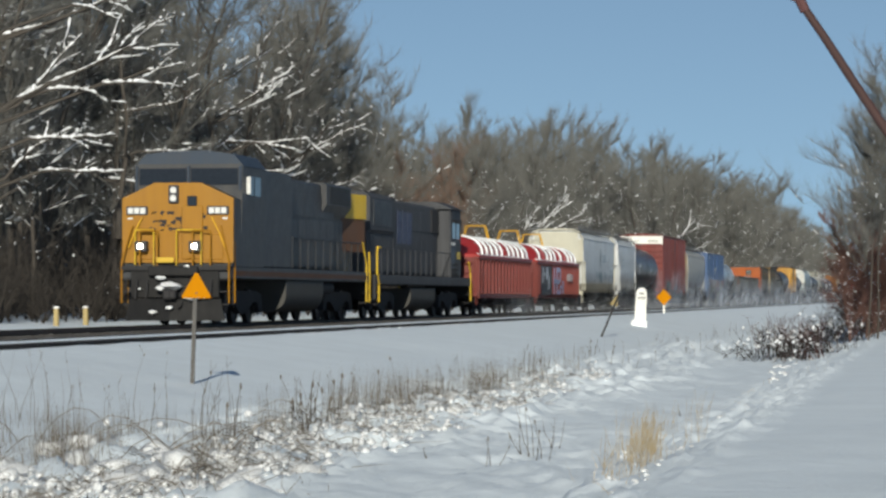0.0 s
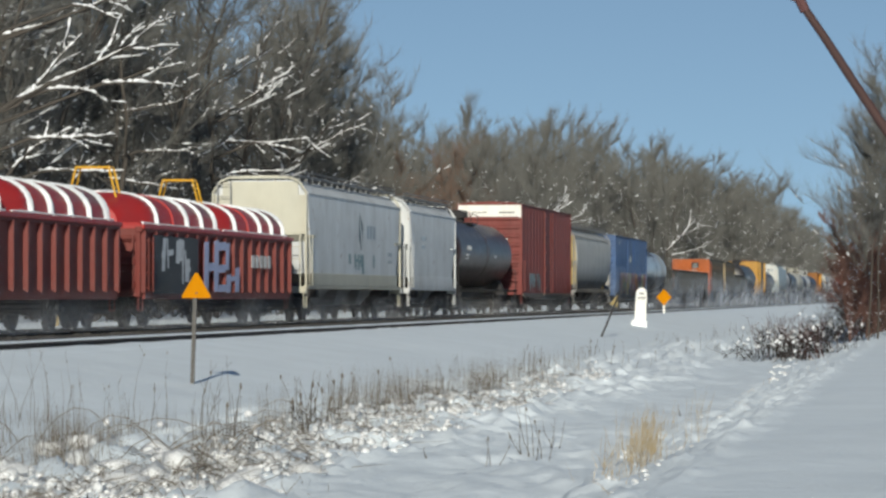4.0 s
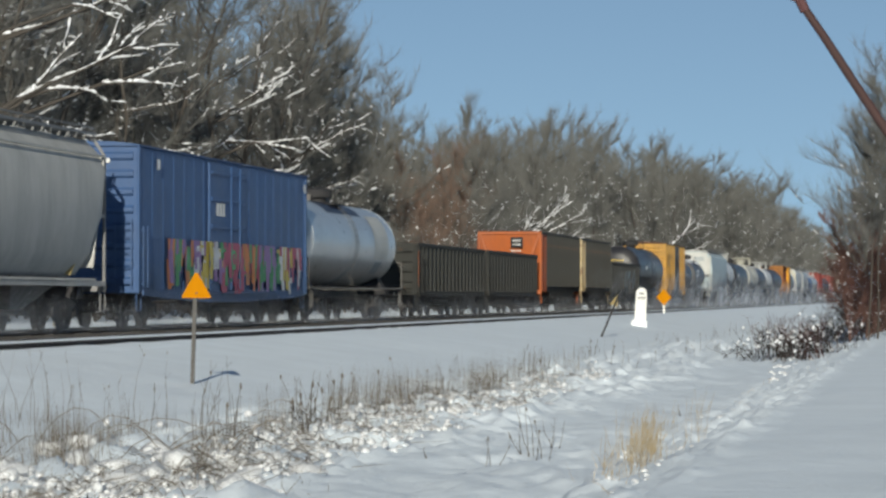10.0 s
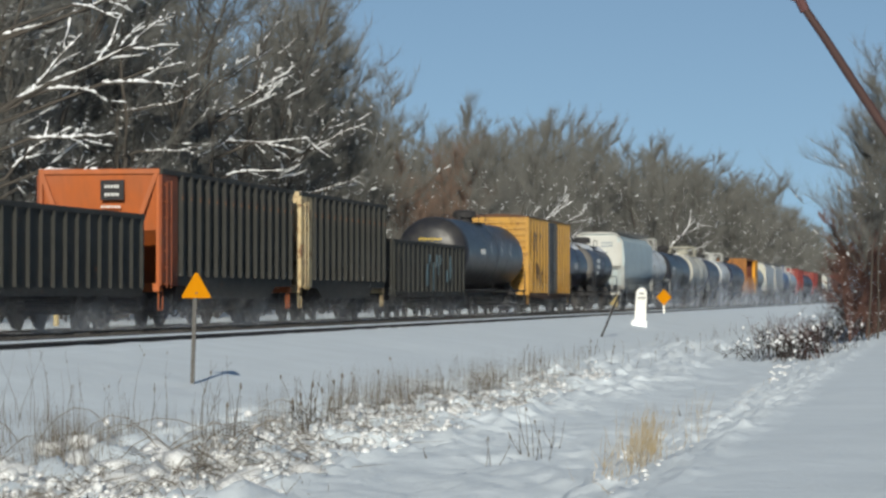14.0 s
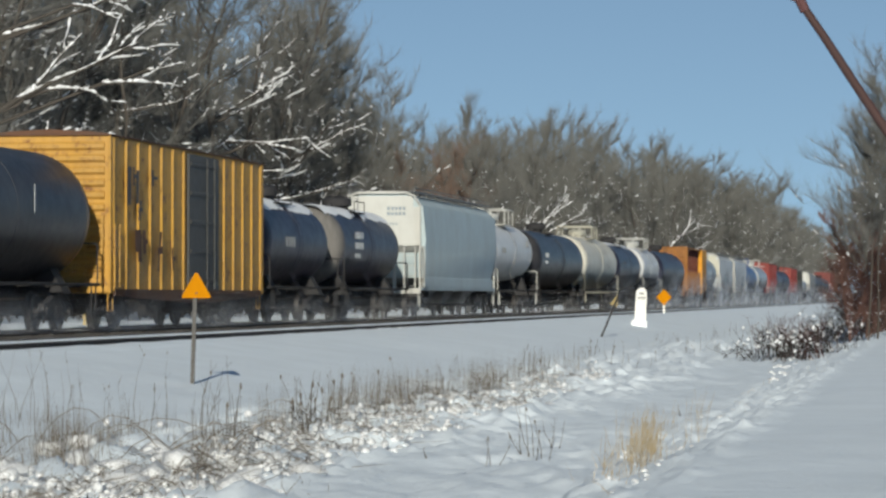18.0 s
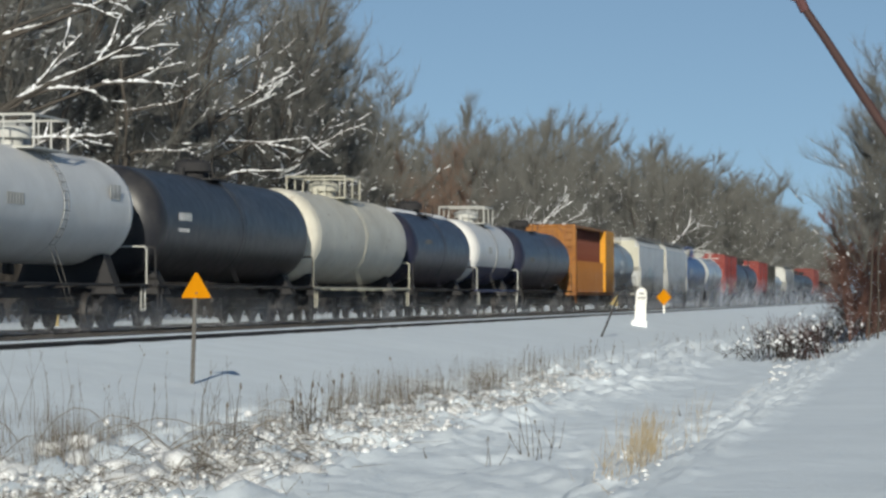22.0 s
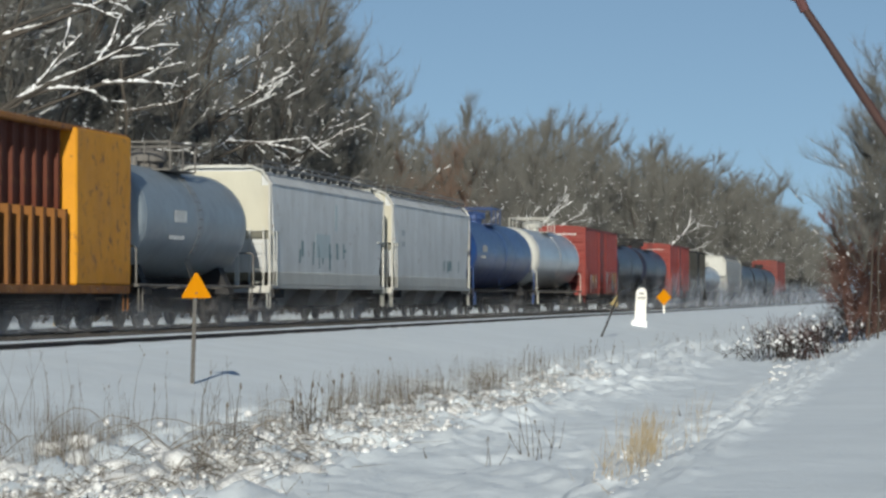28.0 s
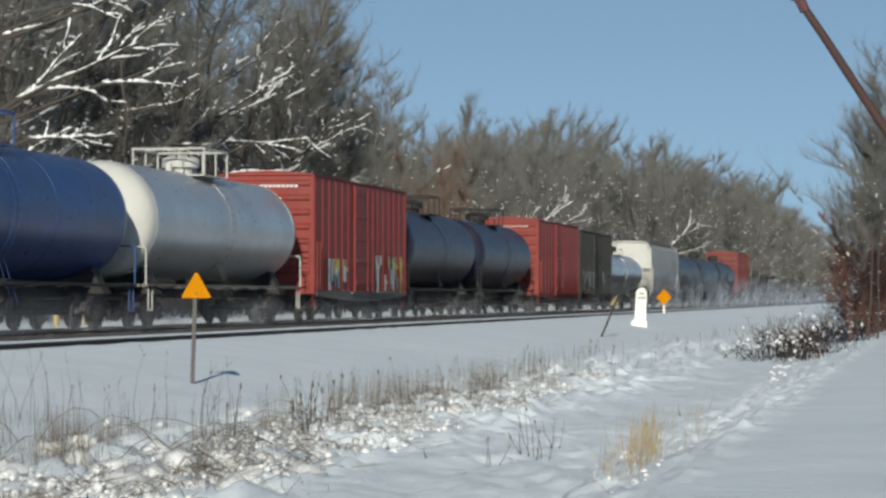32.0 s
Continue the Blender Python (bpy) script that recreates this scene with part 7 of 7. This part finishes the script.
def weeds():
    g, rn = Geo(), random.Random(21)

    def stalk(x, y, h, lean, r):
        b = Vector((x, y, ground_height(x, y) - 0.03))
        d = Vector((rn.gauss(0, lean), rn.gauss(0, lean), 1)).normalized()
        p = b
        for i in range(3):
            q = p + d * (h / 3)
            g.tube(p, q, r * (1 - i * 0.25), r * (0.75 - i * 0.25), 3, False)
            p = q
            d = (d + Vector((rn.gauss(0, 0.13), rn.gauss(0, 0.13), 0))).normalized()
            for _ in range(rn.choice((0, 0, 1, 2))):
                g.tube(q, q + (d + Vector((rn.gauss(0, 0.6), rn.gauss(0, 0.6), 0.2))).normalized() * h * rn.uniform(0.08, 0.2), r * 0.5, r * 0.25, 3, False)
        if rn.random() < 0.3:
            g.blob(tuple(p), r * 1.9, 2.8, rn.randrange(99))

    def at(px, far):
        return -abreast(px, far), far
    for k in range(34):      # tall single stalks on the open bank
        x, y = at(rn.uniform(-10, 440), rn.uniform(28.5, 33))
        for i in range(rn.choice((1, 1, 2))):
            stalk(x + rn.gauss(0, 0.1), y + rn.gauss(0, 0.3), rn.uniform(0.35, 0.9), 0.10, rn.uniform(0.0035, 0.006))
    for k in range(30):      # dark clumps above the beaten scrub
        px = rn.choice((rn.gauss(520, 40), rn.gauss(585, 25), rn.uniform(480, 980)))
        x = -rn.uniform(6.9, 8.0)
        y = side_y(px, -x)
        for i in range(rn.choice((1, 2, 3))):
            stalk(x + rn.gauss(0, 0.08), y + rn.gauss(0, 0.3), rn.uniform(0.3, 0.62), 0.10, rn.uniform(0.005, 0.011))
    for k in range(44):
        px = rn.uniform(900, 1340)
        x = -rn.uniform(6.4, 9.4)
        y = side_y(px, -x)
        for i in range(rn.choice((1, 2, 4))):
            stalk(x + rn.gauss(0, 0.12), y + rn.gauss(0, 0.7), rn.uniform(0.2, 0.5), 0.12, rn.uniform(0.004, 0.008))
    for px, far, h in ((940, 31.5, 0.62), (955, 31.0, 0.45), (925, 31.8, 0.4), (752, 29.6, 0.16), (870, 29.9, 0.34), (1148, 40.5, 0.3), (1198, 43, 0.16), (985, 33.5, 0.35), (610, 29.5, 0.3)):
        x, y = at(px, far)
        for i in range(3 if h > 0.3 else 1):
            stalk(x + rn.gauss(0, 0.04), y + rn.gauss(0, 0.1), h * rn.uniform(0.7, 1.1), 0.32 if h > 0.3 else 0.05, 0.006 if h > 0.2 else 0.012)
    tagged(new("dead_weeds", g.mesh("dead_weeds", WEED, 0)), "thin dry weed stalks standing out of the snow", "weeds", kind="stuff")

    g = Geo()
    for k in range(16):      # long canes bowed over
        px, far = rn.uniform(20, 420), rn.uniform(26.5, 31)
        d = abreast(px, far)
        b = Vector((-d, far, ground_height(-d, far) - 0.03))
        span, h = rn.uniform(0.5, 1.2) * rn.choice((1, 1, -1)), rn.uniform(0.2, 0.5)
        pts = [b + Vector((span * u, 0.3 * u, h * math.sin(math.pi * min(1, u * 0.92 + 0.04)))) for u in (0, 0.12, 0.27, 0.45, 0.63, 0.8, 0.93)]
        for p, q in zip(pts, pts[1:]):
            g.tube(p, q, 0.006, 0.005, 4, False)
    for k in range(150):     # short stems bent under the clods
        px, x = rn.uniform(300, 1000), -rn.uniform(5.9, 7.8)
        y = side_y(px, -x)
        b = Vector((x, y, ground_height(x, y) + 0.02))
        a = rn.uniform(0, 6.283)
        o = Vector((math.cos(a), math.sin(a), 0)) * rn.uniform(0.15, 0.5)
        h = rn.uniform(0.05, 0.22)
        pts = [b, b + o * 0.3 + Vector((0, 0, h * 0.8)), b + o * 0.7 + Vector((0, 0, h)), b + o * 1.15 + Vector((0, 0, h * 0.55))]
        for p, q in zip(pts, pts[1:]):
            g.tube(p, q, 0.006, 0.004, 3, False)
    for k in range(9000):    # a haze of thin dry grass
        if k % 3 == 0:
            px, far = (rn.uniform(-30, 400), rn.uniform(27.0, 32.0)) if k % 2 else (rn.uniform(-30, 230), rn.uniform(25.5, 29.0))
            d, h = abreast(px, far), rn.uniform(0.12, 0.42)
        else:
            px, d = rn.gauss(760, 150), rn.gauss(7.7, 0.4)
            far, h = side_y(px, d), rn.uniform(0.15, 0.62)
        if noise.noise((px * 0.012, far * 0.2, 1.0)) + rn.uniform(-0.6, 0.6) < 0.05 or px > 1050:
            continue
        b = Vector((-d, far, ground_height(-d, far) - 0.02))
        g.sliver(b, b + Vector((rn.gauss(0, 0.05), rn.gauss(0, 0.08), h)), 0.0055, rn.uniform(0, 3.14))
    tagged(new("arched_grass", g.mesh("arched_grass", WEED, 0)), "brown grass standing and bent over by the snow", "grass", kind="stuff")

    g = Geo()
    for k in range(260):
        u = rn.random()
        px = rn.gauss(1120, 12) if u < 0.3 else rn.gauss(1150, 9) if u < 0.6 else rn.uniform(1060, 1250)
        x = -rn.uniform(2.6, 3.5)
        y = side_y(px, -x)
        b = Vector((x, y, ground_height(x, y) - 0.03))
        h = rn.uniform(0.2, 0.55) if u < 0.6 else rn.uniform(0.12, 0.5)
        tip = b + Vector((rn.gauss(0.02, 0.07), rn.gauss(0, 0.09), h))
        m = b.lerp(tip, 0.6) + Vector((rn.gauss(0, 0.012), 0, 0.03))
        g.tube(b, m, 0.0026, 0.002, 3, False)
        g.tube(m, tip, 0.002, 0.0008, 3, False)
    tagged(new("straw_grass", g.mesh("straw_grass", STRAW, 0)), "wispy straw-coloured grass by the ditch", "grass", kind="stuff")

    clods, scrub, pale = Geo(), Geo(), Geo()

    def clod(x, y, r, sz, sink=0.3):
        clods.lump((x, y, ground_height(x, y) + r * sz * (0.5 - sink)), r, sz, rn.random() * 90)
    for k in range(5600):    # crumpled snow on the beaten-down scrub
        px = rn.uniform(-60, 1080)
        d = rn.uniform(5.7, 7.7)
        y = side_y(px, d)
        edge = min(d - 5.7, 7.7 - d)
        if noise.noise((d * 1.1, y * 0.33, 8.0)) + rn.uniform(-0.3, 0.3) < (0.12 if edge < 0.3 else -0.3 if px > 480 else -0.1) + (0.25 if px > 980 else 0):
            continue
        u = rn.random()
        r = rn.uniform(0.015, 0.045) if u < 0.8 else rn.uniform(0.045, 0.08) if u < 0.97 else rn.uniform(0.08, 0.14)
        r *= 1.25 if px > 560 else 1.0
        clod(-d, y, r, rn.uniform(0.5, 1.2) if r < 0.05 else rn.uniform(0.3, 0.55), rn.uniform(-0.4, 0.6) if r < 0.05 else rn.uniform(0.3, 0.9))
        for _ in range(rn.choice((0, 1, 2))):
            p = Vector((-d + rn.gauss(0, 0.1), y + rn.gauss(0, 0.2), ground_height(-d, y) + 0.03))
            scrub.sliver(p, p + Vector((rn.gauss(0, 0.17), rn.gauss(0, 0.17), rn.uniform(0.02, 0.14))), 0.009, rn.uniform(0, 3.14))
    for k in range(420):     # pillows of snow over the tussocks close by
        px, far = rn.uniform(-70, 560), rn.uniform(24.0, 28.6)
        if noise.noise((px * 0.012, far * 0.45, 2.0)) + rn.uniform(-0.2, 0.2) < 0.0:
            continue
        x = -abreast(px, far)
        r = rn.uniform(0.025, 0.07) if rn.random() < 0.7 else rn.uniform(0.08, 0.2)
        clod(x, far, r, rn.uniform(0.4, 0.75), rn.uniform(0.2, 0.9))
        for _ in range(2):
            p = Vector((x + rn.gauss(0, 0.2), far + rn.gauss(0, 0.3), ground_height(x, far)))
            scrub.sliver(p, p + Vector((rn.gauss(0, 0.2), rn.gauss(0, 0.2), rn.uniform(0.02, 0.2))), 0.009, rn.uniform(0, 3.14))
    for px, far, h in ((190, 29.6, 0.22), (285, 29.4, 0.14), (440, 30.6, 0.32), (453, 30.4, 0.24), (998, 47, 0.2)):      # caps caught high on the stems
        x = -abreast(px, far)
        clods.lump((x, far, ground_height(x, far) + h), 0.05, 0.8, px)
    tagged(new("beaten_scrub", scrub.mesh("beaten_scrub", WEED, 0)), "dry brown scrub pressed down under the snow", "scrub", kind="stuff")
    for k in range(420):     # rough crust along the edge of the road
        px = 1040 + 470 * rn.random()
        d = rn.uniform(2.45, 3.35)
        if noise.noise((px * 0.02, d * 1.4, 3.0)) + rn.uniform(-0.3, 0.3) < 0.02:
            continue
        x, y = -d, side_y(px, d)
        clod(x, y, rn.uniform(0.012, 0.04), rn.uniform(0.3, 0.8), rn.uniform(0.3, 1.0))
        if rn.random() < 0.5:
            p = Vector((x + rn.gauss(0, 0.06), y + rn.gauss(0, 0.2), ground_height(x, y) - 0.01))
            pale.sliver(p, p + Vector((rn.gauss(0, 0.06), rn.gauss(0, 0.06), rn.uniform(0.05, 0.2))), 0.005, rn.uniform(0, 3.14))
    for k in range(260):     # snow lodged at the foot of the roadside bushes
        px = 1360 + 180 * rn.random()
        d = rn.uniform(3.3, 5.2)
        x, y = -d, side_y(px, d)
        clod(x, y, rn.uniform(0.025, 0.08), rn.uniform(0.4, 0.8), 0.3)
    tagged(new("ditch_grass", pale.mesh("ditch_grass", STRAW, 0)), "pale dry grass poking through the snow by the ditch", "grass", kind="stuff")
    tagged(new("snow_clods", clods.mesh("snow_clods", CRUST, 1.3)), "crumpled clods of snow over beaten-down scrub", "snow", kind="stuff")


weeds()


# ---- signs beside the line ----
def stand(px, d):
    y = side_y(px, d)
    return -d, y, ground_height(-d, y)


POST = plain("weathered_post", (0.10, 0.095, 0.09), 0.8)
x, y, z = stand(341, 10.9)
t = thing("warning_sign", "amber triangular sign on a thin grey post in the snow", "sign", at=pose(x, y, z, 0, 0, 0))
part("post", Geo().prism([(-0.03, -0.02), (0.03, -0.02), (0.03, 0.0), (0.01, 0.02), (-0.01, 0.02), (-0.03, 0.0)], 2, -0.2, 1.58), POST, t, at=pose(0, 0, 0, 0, 1.8, 0))
part("panel", Geo().prism([(-0.21, 1.27), (0.21, 1.27), (0.215, 1.30), (0.02, 1.64), (-0.02, 1.64), (-0.215, 1.30)], 1, -0.035, -0.025), AMBER, t, "amber triangle", at=pose(0.06, 0, 0, 0, 0, 8))
part("bolt", Geo().tube((0, -0.03, 1.34), (0, -0.045, 1.34), 0.015), POST, t, at=pose(0.06, 0, 0, 0, 0, 8))
x, y, z = stand(1064, 10.9)
t = thing("warning_sign", "triangular sign turned edge-on, on a leaning dark post", "sign", at=pose(x, y, z))
part("post", Geo().box(-0.03, 0.03, -0.03, 0.03, -0.2, 1.5), DARK, t, at=pose(0, 0, 0, 0, 23, 0))
part("panel", Geo().prism([(-0.2, 1.1), (0.2, 1.1), (0.02, 1.5), (-0.02, 1.5)], 1, 0.03, 0.04), HOP_TAN, t, "faded yellow triangle seen almost from its edge", at=pose(0, 0, 0, 0, 23, 0) @ pose(0, 0, 0, 0, 0, 55))
x, y, z = stand(1132, 11.6)
t = thing("milepost", "white concrete milepost with a rounded top and dark numerals", "milepost", at=pose(x, y, z))
arc = [(0.21 * math.cos(w), 1.28 + 0.24 * math.sin(w)) for w in [math.pi * i / 10 for i in range(11)]]
part("slab", Geo().prism([(-0.23, 0.2), (0.23, 0.2)] + arc, 1, -0.1, 0.1), WHITE, t, at=pose(0, 0, 0, 0, 3, 10))
part("base", Geo().box(-0.32, 0.30, -0.2, 0.2, -0.3, 0.26, 0.06), SNOW_CAP, t, "snow-covered foot")
g = Geo()
for u, v, w, h in ((-0.10, 1.24, 0.06, 0.09), (-0.02, 1.24, 0.06, 0.09), (0.06, 1.24, 0.04, 0.09), (-0.13, 1.06, 0.06, 0.10), (-0.05, 1.06, 0.05, 0.10), (0.02, 1.06, 0.06, 0.10), (0.10, 1.06, 0.05, 0.10)):
    g.box(u, u + w, -0.108, -0.1, v, v + h)
part("numerals", g, GRIMY, t, at=pose(0, 0, 0, 0, 3, 10))
x, y, z = stand(1175, 14.0)
t = thing("diamond_sign", "amber diamond-shaped sign on a short post by the rails", "sign", at=pose(x, y, z))
part("post", Geo().box(-0.04, 0.04, 0.0, 0.06, -0.2, 0.95), WHITE, t)
part("panel", Geo().prism([(0, 0.42), (0.40, 0.86), (0, 1.28), (-0.40, 0.86)], 1, -0.02, 0.0), AMBER, t, "amber diamond", at=pose(0, 0, 0, 0, 0, 8))
for px in (100, 152):
    x, y, z = stand(px, 24.6)
    t = thing("marker_post", "short yellowish marker post in the snow behind the tracks", "post", "marker posts", at=pose(x, y, z))
    part("post", Geo().box(-0.07, 0.07, -0.07, 0.07, -0.2, 0.5, 0.02), HOP_TAN, t)
    part("cap", Geo().box(-0.08, 0.08, -0.08, 0.08, 0.5, 0.56, 0.03), SNOW_CAP, t)

# a thick reddish stem that leans into the view from the roadside
stem = thing("leaning_stem", "thick reddish-brown stem leaning over the road, cut at its tip", "branch")
g = Geo()
P0, P1 = Vector((-0.318, 7.0, 1.475)), Vector((0.275, 7.0, 0.575))
for i in range(10):
    a, b = P0.lerp(P1, i / 10), P0.lerp(P1, (i + 1) / 10)
    s = Vector((0.002 * math.sin(i * 1.7), 0, 0.002 * math.cos(i * 2.3)))
    g.tube(a + s * (i > 0), b + Vector((0.002 * math.sin((i + 1) * 1.7), 0, 0.002 * math.cos((i + 1) * 2.3))), 0.0095 + 0.0006 * i, 0.0101 + 0.0006 * i, 10)
g.tube(P1, Vector((1.17, 7.0, -0.8)), 0.0155, 0.026, 10)
part("bark", g, plain("red_stem_bark", (0.055, 0.026, 0.024), 0.8), stem, sharp=1.2)
part("knob", Geo().tube(P0 + Vector((-0.012, 0, 0.03)), P0 + Vector((0.012, 0, -0.022)), 0.013, 0.012, 8).tube(P0, P0 + Vector((-0.028, 0, 0.012)), 0.006, 0.004, 6), plain("red_stem_knob", (0.10, 0.04, 0.04), 0.8), stem)


# ---- powder snow whirled up along the train, flying with each car ----
def powder_mesh(seed, length, count, high):
    g, rn = Geo(), random.Random(seed)
    for i in range(count):
        y = length * (i + rn.random()) / count
        z = min(high * 1.6, rn.expovariate(1 / (0.36 * high)) + 0.03)
        x = rn.uniform(1.55, 2.9 + 0.6 * noise.noise((y * 0.4, seed, 0)))
        thick = noise.noise((y * 0.28, z * 0.9, seed * 3.1))
        if thick < rn.uniform(-0.5, 0.35):
            continue
        p = Vector((x, y, z))
        a = Vector((rn.gauss(0, 1), rn.gauss(0, 1), rn.gauss(0, 1))).normalized() * 0.008
        b = Vector((rn.gauss(0, 1), rn.gauss(0, 1), rn.gauss(0, 1))).normalized() * 0.008
        g.add([tuple(p), tuple(p + a), tuple(p + b)], [(0, 1, 2)])
    return g.mesh("powder_snow", SNOW_CAP, 0)


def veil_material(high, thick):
    """Haze of airborne powder put into a sheet's alpha: mostly clear, thicker in low drifting billows."""
    m = bpy.data.materials.new("powder_haze_sheet")
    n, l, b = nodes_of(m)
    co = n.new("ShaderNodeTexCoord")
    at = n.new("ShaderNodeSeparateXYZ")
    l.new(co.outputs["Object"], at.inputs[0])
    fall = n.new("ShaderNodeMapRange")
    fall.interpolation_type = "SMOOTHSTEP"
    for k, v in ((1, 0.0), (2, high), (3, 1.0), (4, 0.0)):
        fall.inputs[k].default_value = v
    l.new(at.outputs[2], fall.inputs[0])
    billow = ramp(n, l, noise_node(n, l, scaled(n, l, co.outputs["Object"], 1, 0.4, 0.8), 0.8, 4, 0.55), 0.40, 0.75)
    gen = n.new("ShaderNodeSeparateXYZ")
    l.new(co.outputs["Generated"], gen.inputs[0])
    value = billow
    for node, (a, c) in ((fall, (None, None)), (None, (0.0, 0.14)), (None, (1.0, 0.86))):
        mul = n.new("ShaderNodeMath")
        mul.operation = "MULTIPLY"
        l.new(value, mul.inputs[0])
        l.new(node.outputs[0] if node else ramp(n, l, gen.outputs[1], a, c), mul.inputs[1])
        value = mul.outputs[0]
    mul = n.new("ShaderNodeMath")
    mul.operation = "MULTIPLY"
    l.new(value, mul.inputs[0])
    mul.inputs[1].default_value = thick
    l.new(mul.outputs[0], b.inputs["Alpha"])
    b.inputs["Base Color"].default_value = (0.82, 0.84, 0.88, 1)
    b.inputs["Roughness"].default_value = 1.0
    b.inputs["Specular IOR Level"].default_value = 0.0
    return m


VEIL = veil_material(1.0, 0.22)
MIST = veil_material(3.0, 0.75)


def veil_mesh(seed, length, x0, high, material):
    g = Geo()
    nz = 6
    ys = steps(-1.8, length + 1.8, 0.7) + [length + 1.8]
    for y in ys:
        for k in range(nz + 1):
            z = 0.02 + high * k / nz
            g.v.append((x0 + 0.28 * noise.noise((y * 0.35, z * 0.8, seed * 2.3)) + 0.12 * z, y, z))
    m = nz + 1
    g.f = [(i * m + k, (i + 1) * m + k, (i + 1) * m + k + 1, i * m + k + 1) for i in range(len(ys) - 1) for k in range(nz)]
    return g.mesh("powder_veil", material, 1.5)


POWDER = [powder_mesh(k, 19.0, 14000, 0.6 + 0.25 * k) for k in range(3)]
for k, (c, t0) in enumerate(CARS):
    if k > 1:
        tagged(part("powder_snow", POWDER[k % 3], SNOW_CAP, c, "fine snow whirled up by the wheels"), kind="stuff")
        length = SPEED * ((CARS[k + 1][1] if k + 1 < len(CARS) else t0 + 1) - t0)
        # the powder's haze beside each car, painted on three thin wavy sheets
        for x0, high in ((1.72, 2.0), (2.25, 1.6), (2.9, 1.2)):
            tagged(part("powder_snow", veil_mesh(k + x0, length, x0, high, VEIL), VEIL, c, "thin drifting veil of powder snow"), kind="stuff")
tail = CARS[-1][0]
tagged(part("powder_snow", powder_mesh(7, 110.0, 60000, 2.0), SNOW_CAP, tail, "fine snow trailing behind the train", at=pose(-1.2, 16, 0)), kind="stuff")
# haze behind the last car, on translucent sheets as well
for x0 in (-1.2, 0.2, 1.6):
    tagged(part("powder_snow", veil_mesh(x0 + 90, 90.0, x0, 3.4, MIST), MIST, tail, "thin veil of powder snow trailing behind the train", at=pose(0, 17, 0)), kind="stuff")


# powder haze far off, painted on still sheets, where the train has stirred it up
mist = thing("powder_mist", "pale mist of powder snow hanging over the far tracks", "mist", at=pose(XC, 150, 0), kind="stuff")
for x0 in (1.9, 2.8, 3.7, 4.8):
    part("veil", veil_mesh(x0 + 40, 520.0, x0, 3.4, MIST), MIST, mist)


# ---- what moves: the train, at an even speed, and its turning wheels ----
def motions():
    for c, t0 in CARS:
        walk(c, [(t, pose(XC, SPEED * (t0 - t) - 3.213, 0)) for t in (0, 8, 16, 24, 32)])
    for (off, r), sets in AXLES.items():
        turn = SPEED / r / FPS
        rows = [(k / FPS, Matrix.Translation((0, off, r)) @ Matrix.Rotation(turn * k, 4, "X")) for k in range(32 * FPS + 1)]
        walk(sets[0], rows)
        keys = sets[0].animation_data
        for w in sets[1:]:
            w.rotation_mode = "QUATERNION"
            w.animation_data_create()
            w.animation_data.action = keys.action
            w.animation_data.action_slot = keys.action_slot


motions()
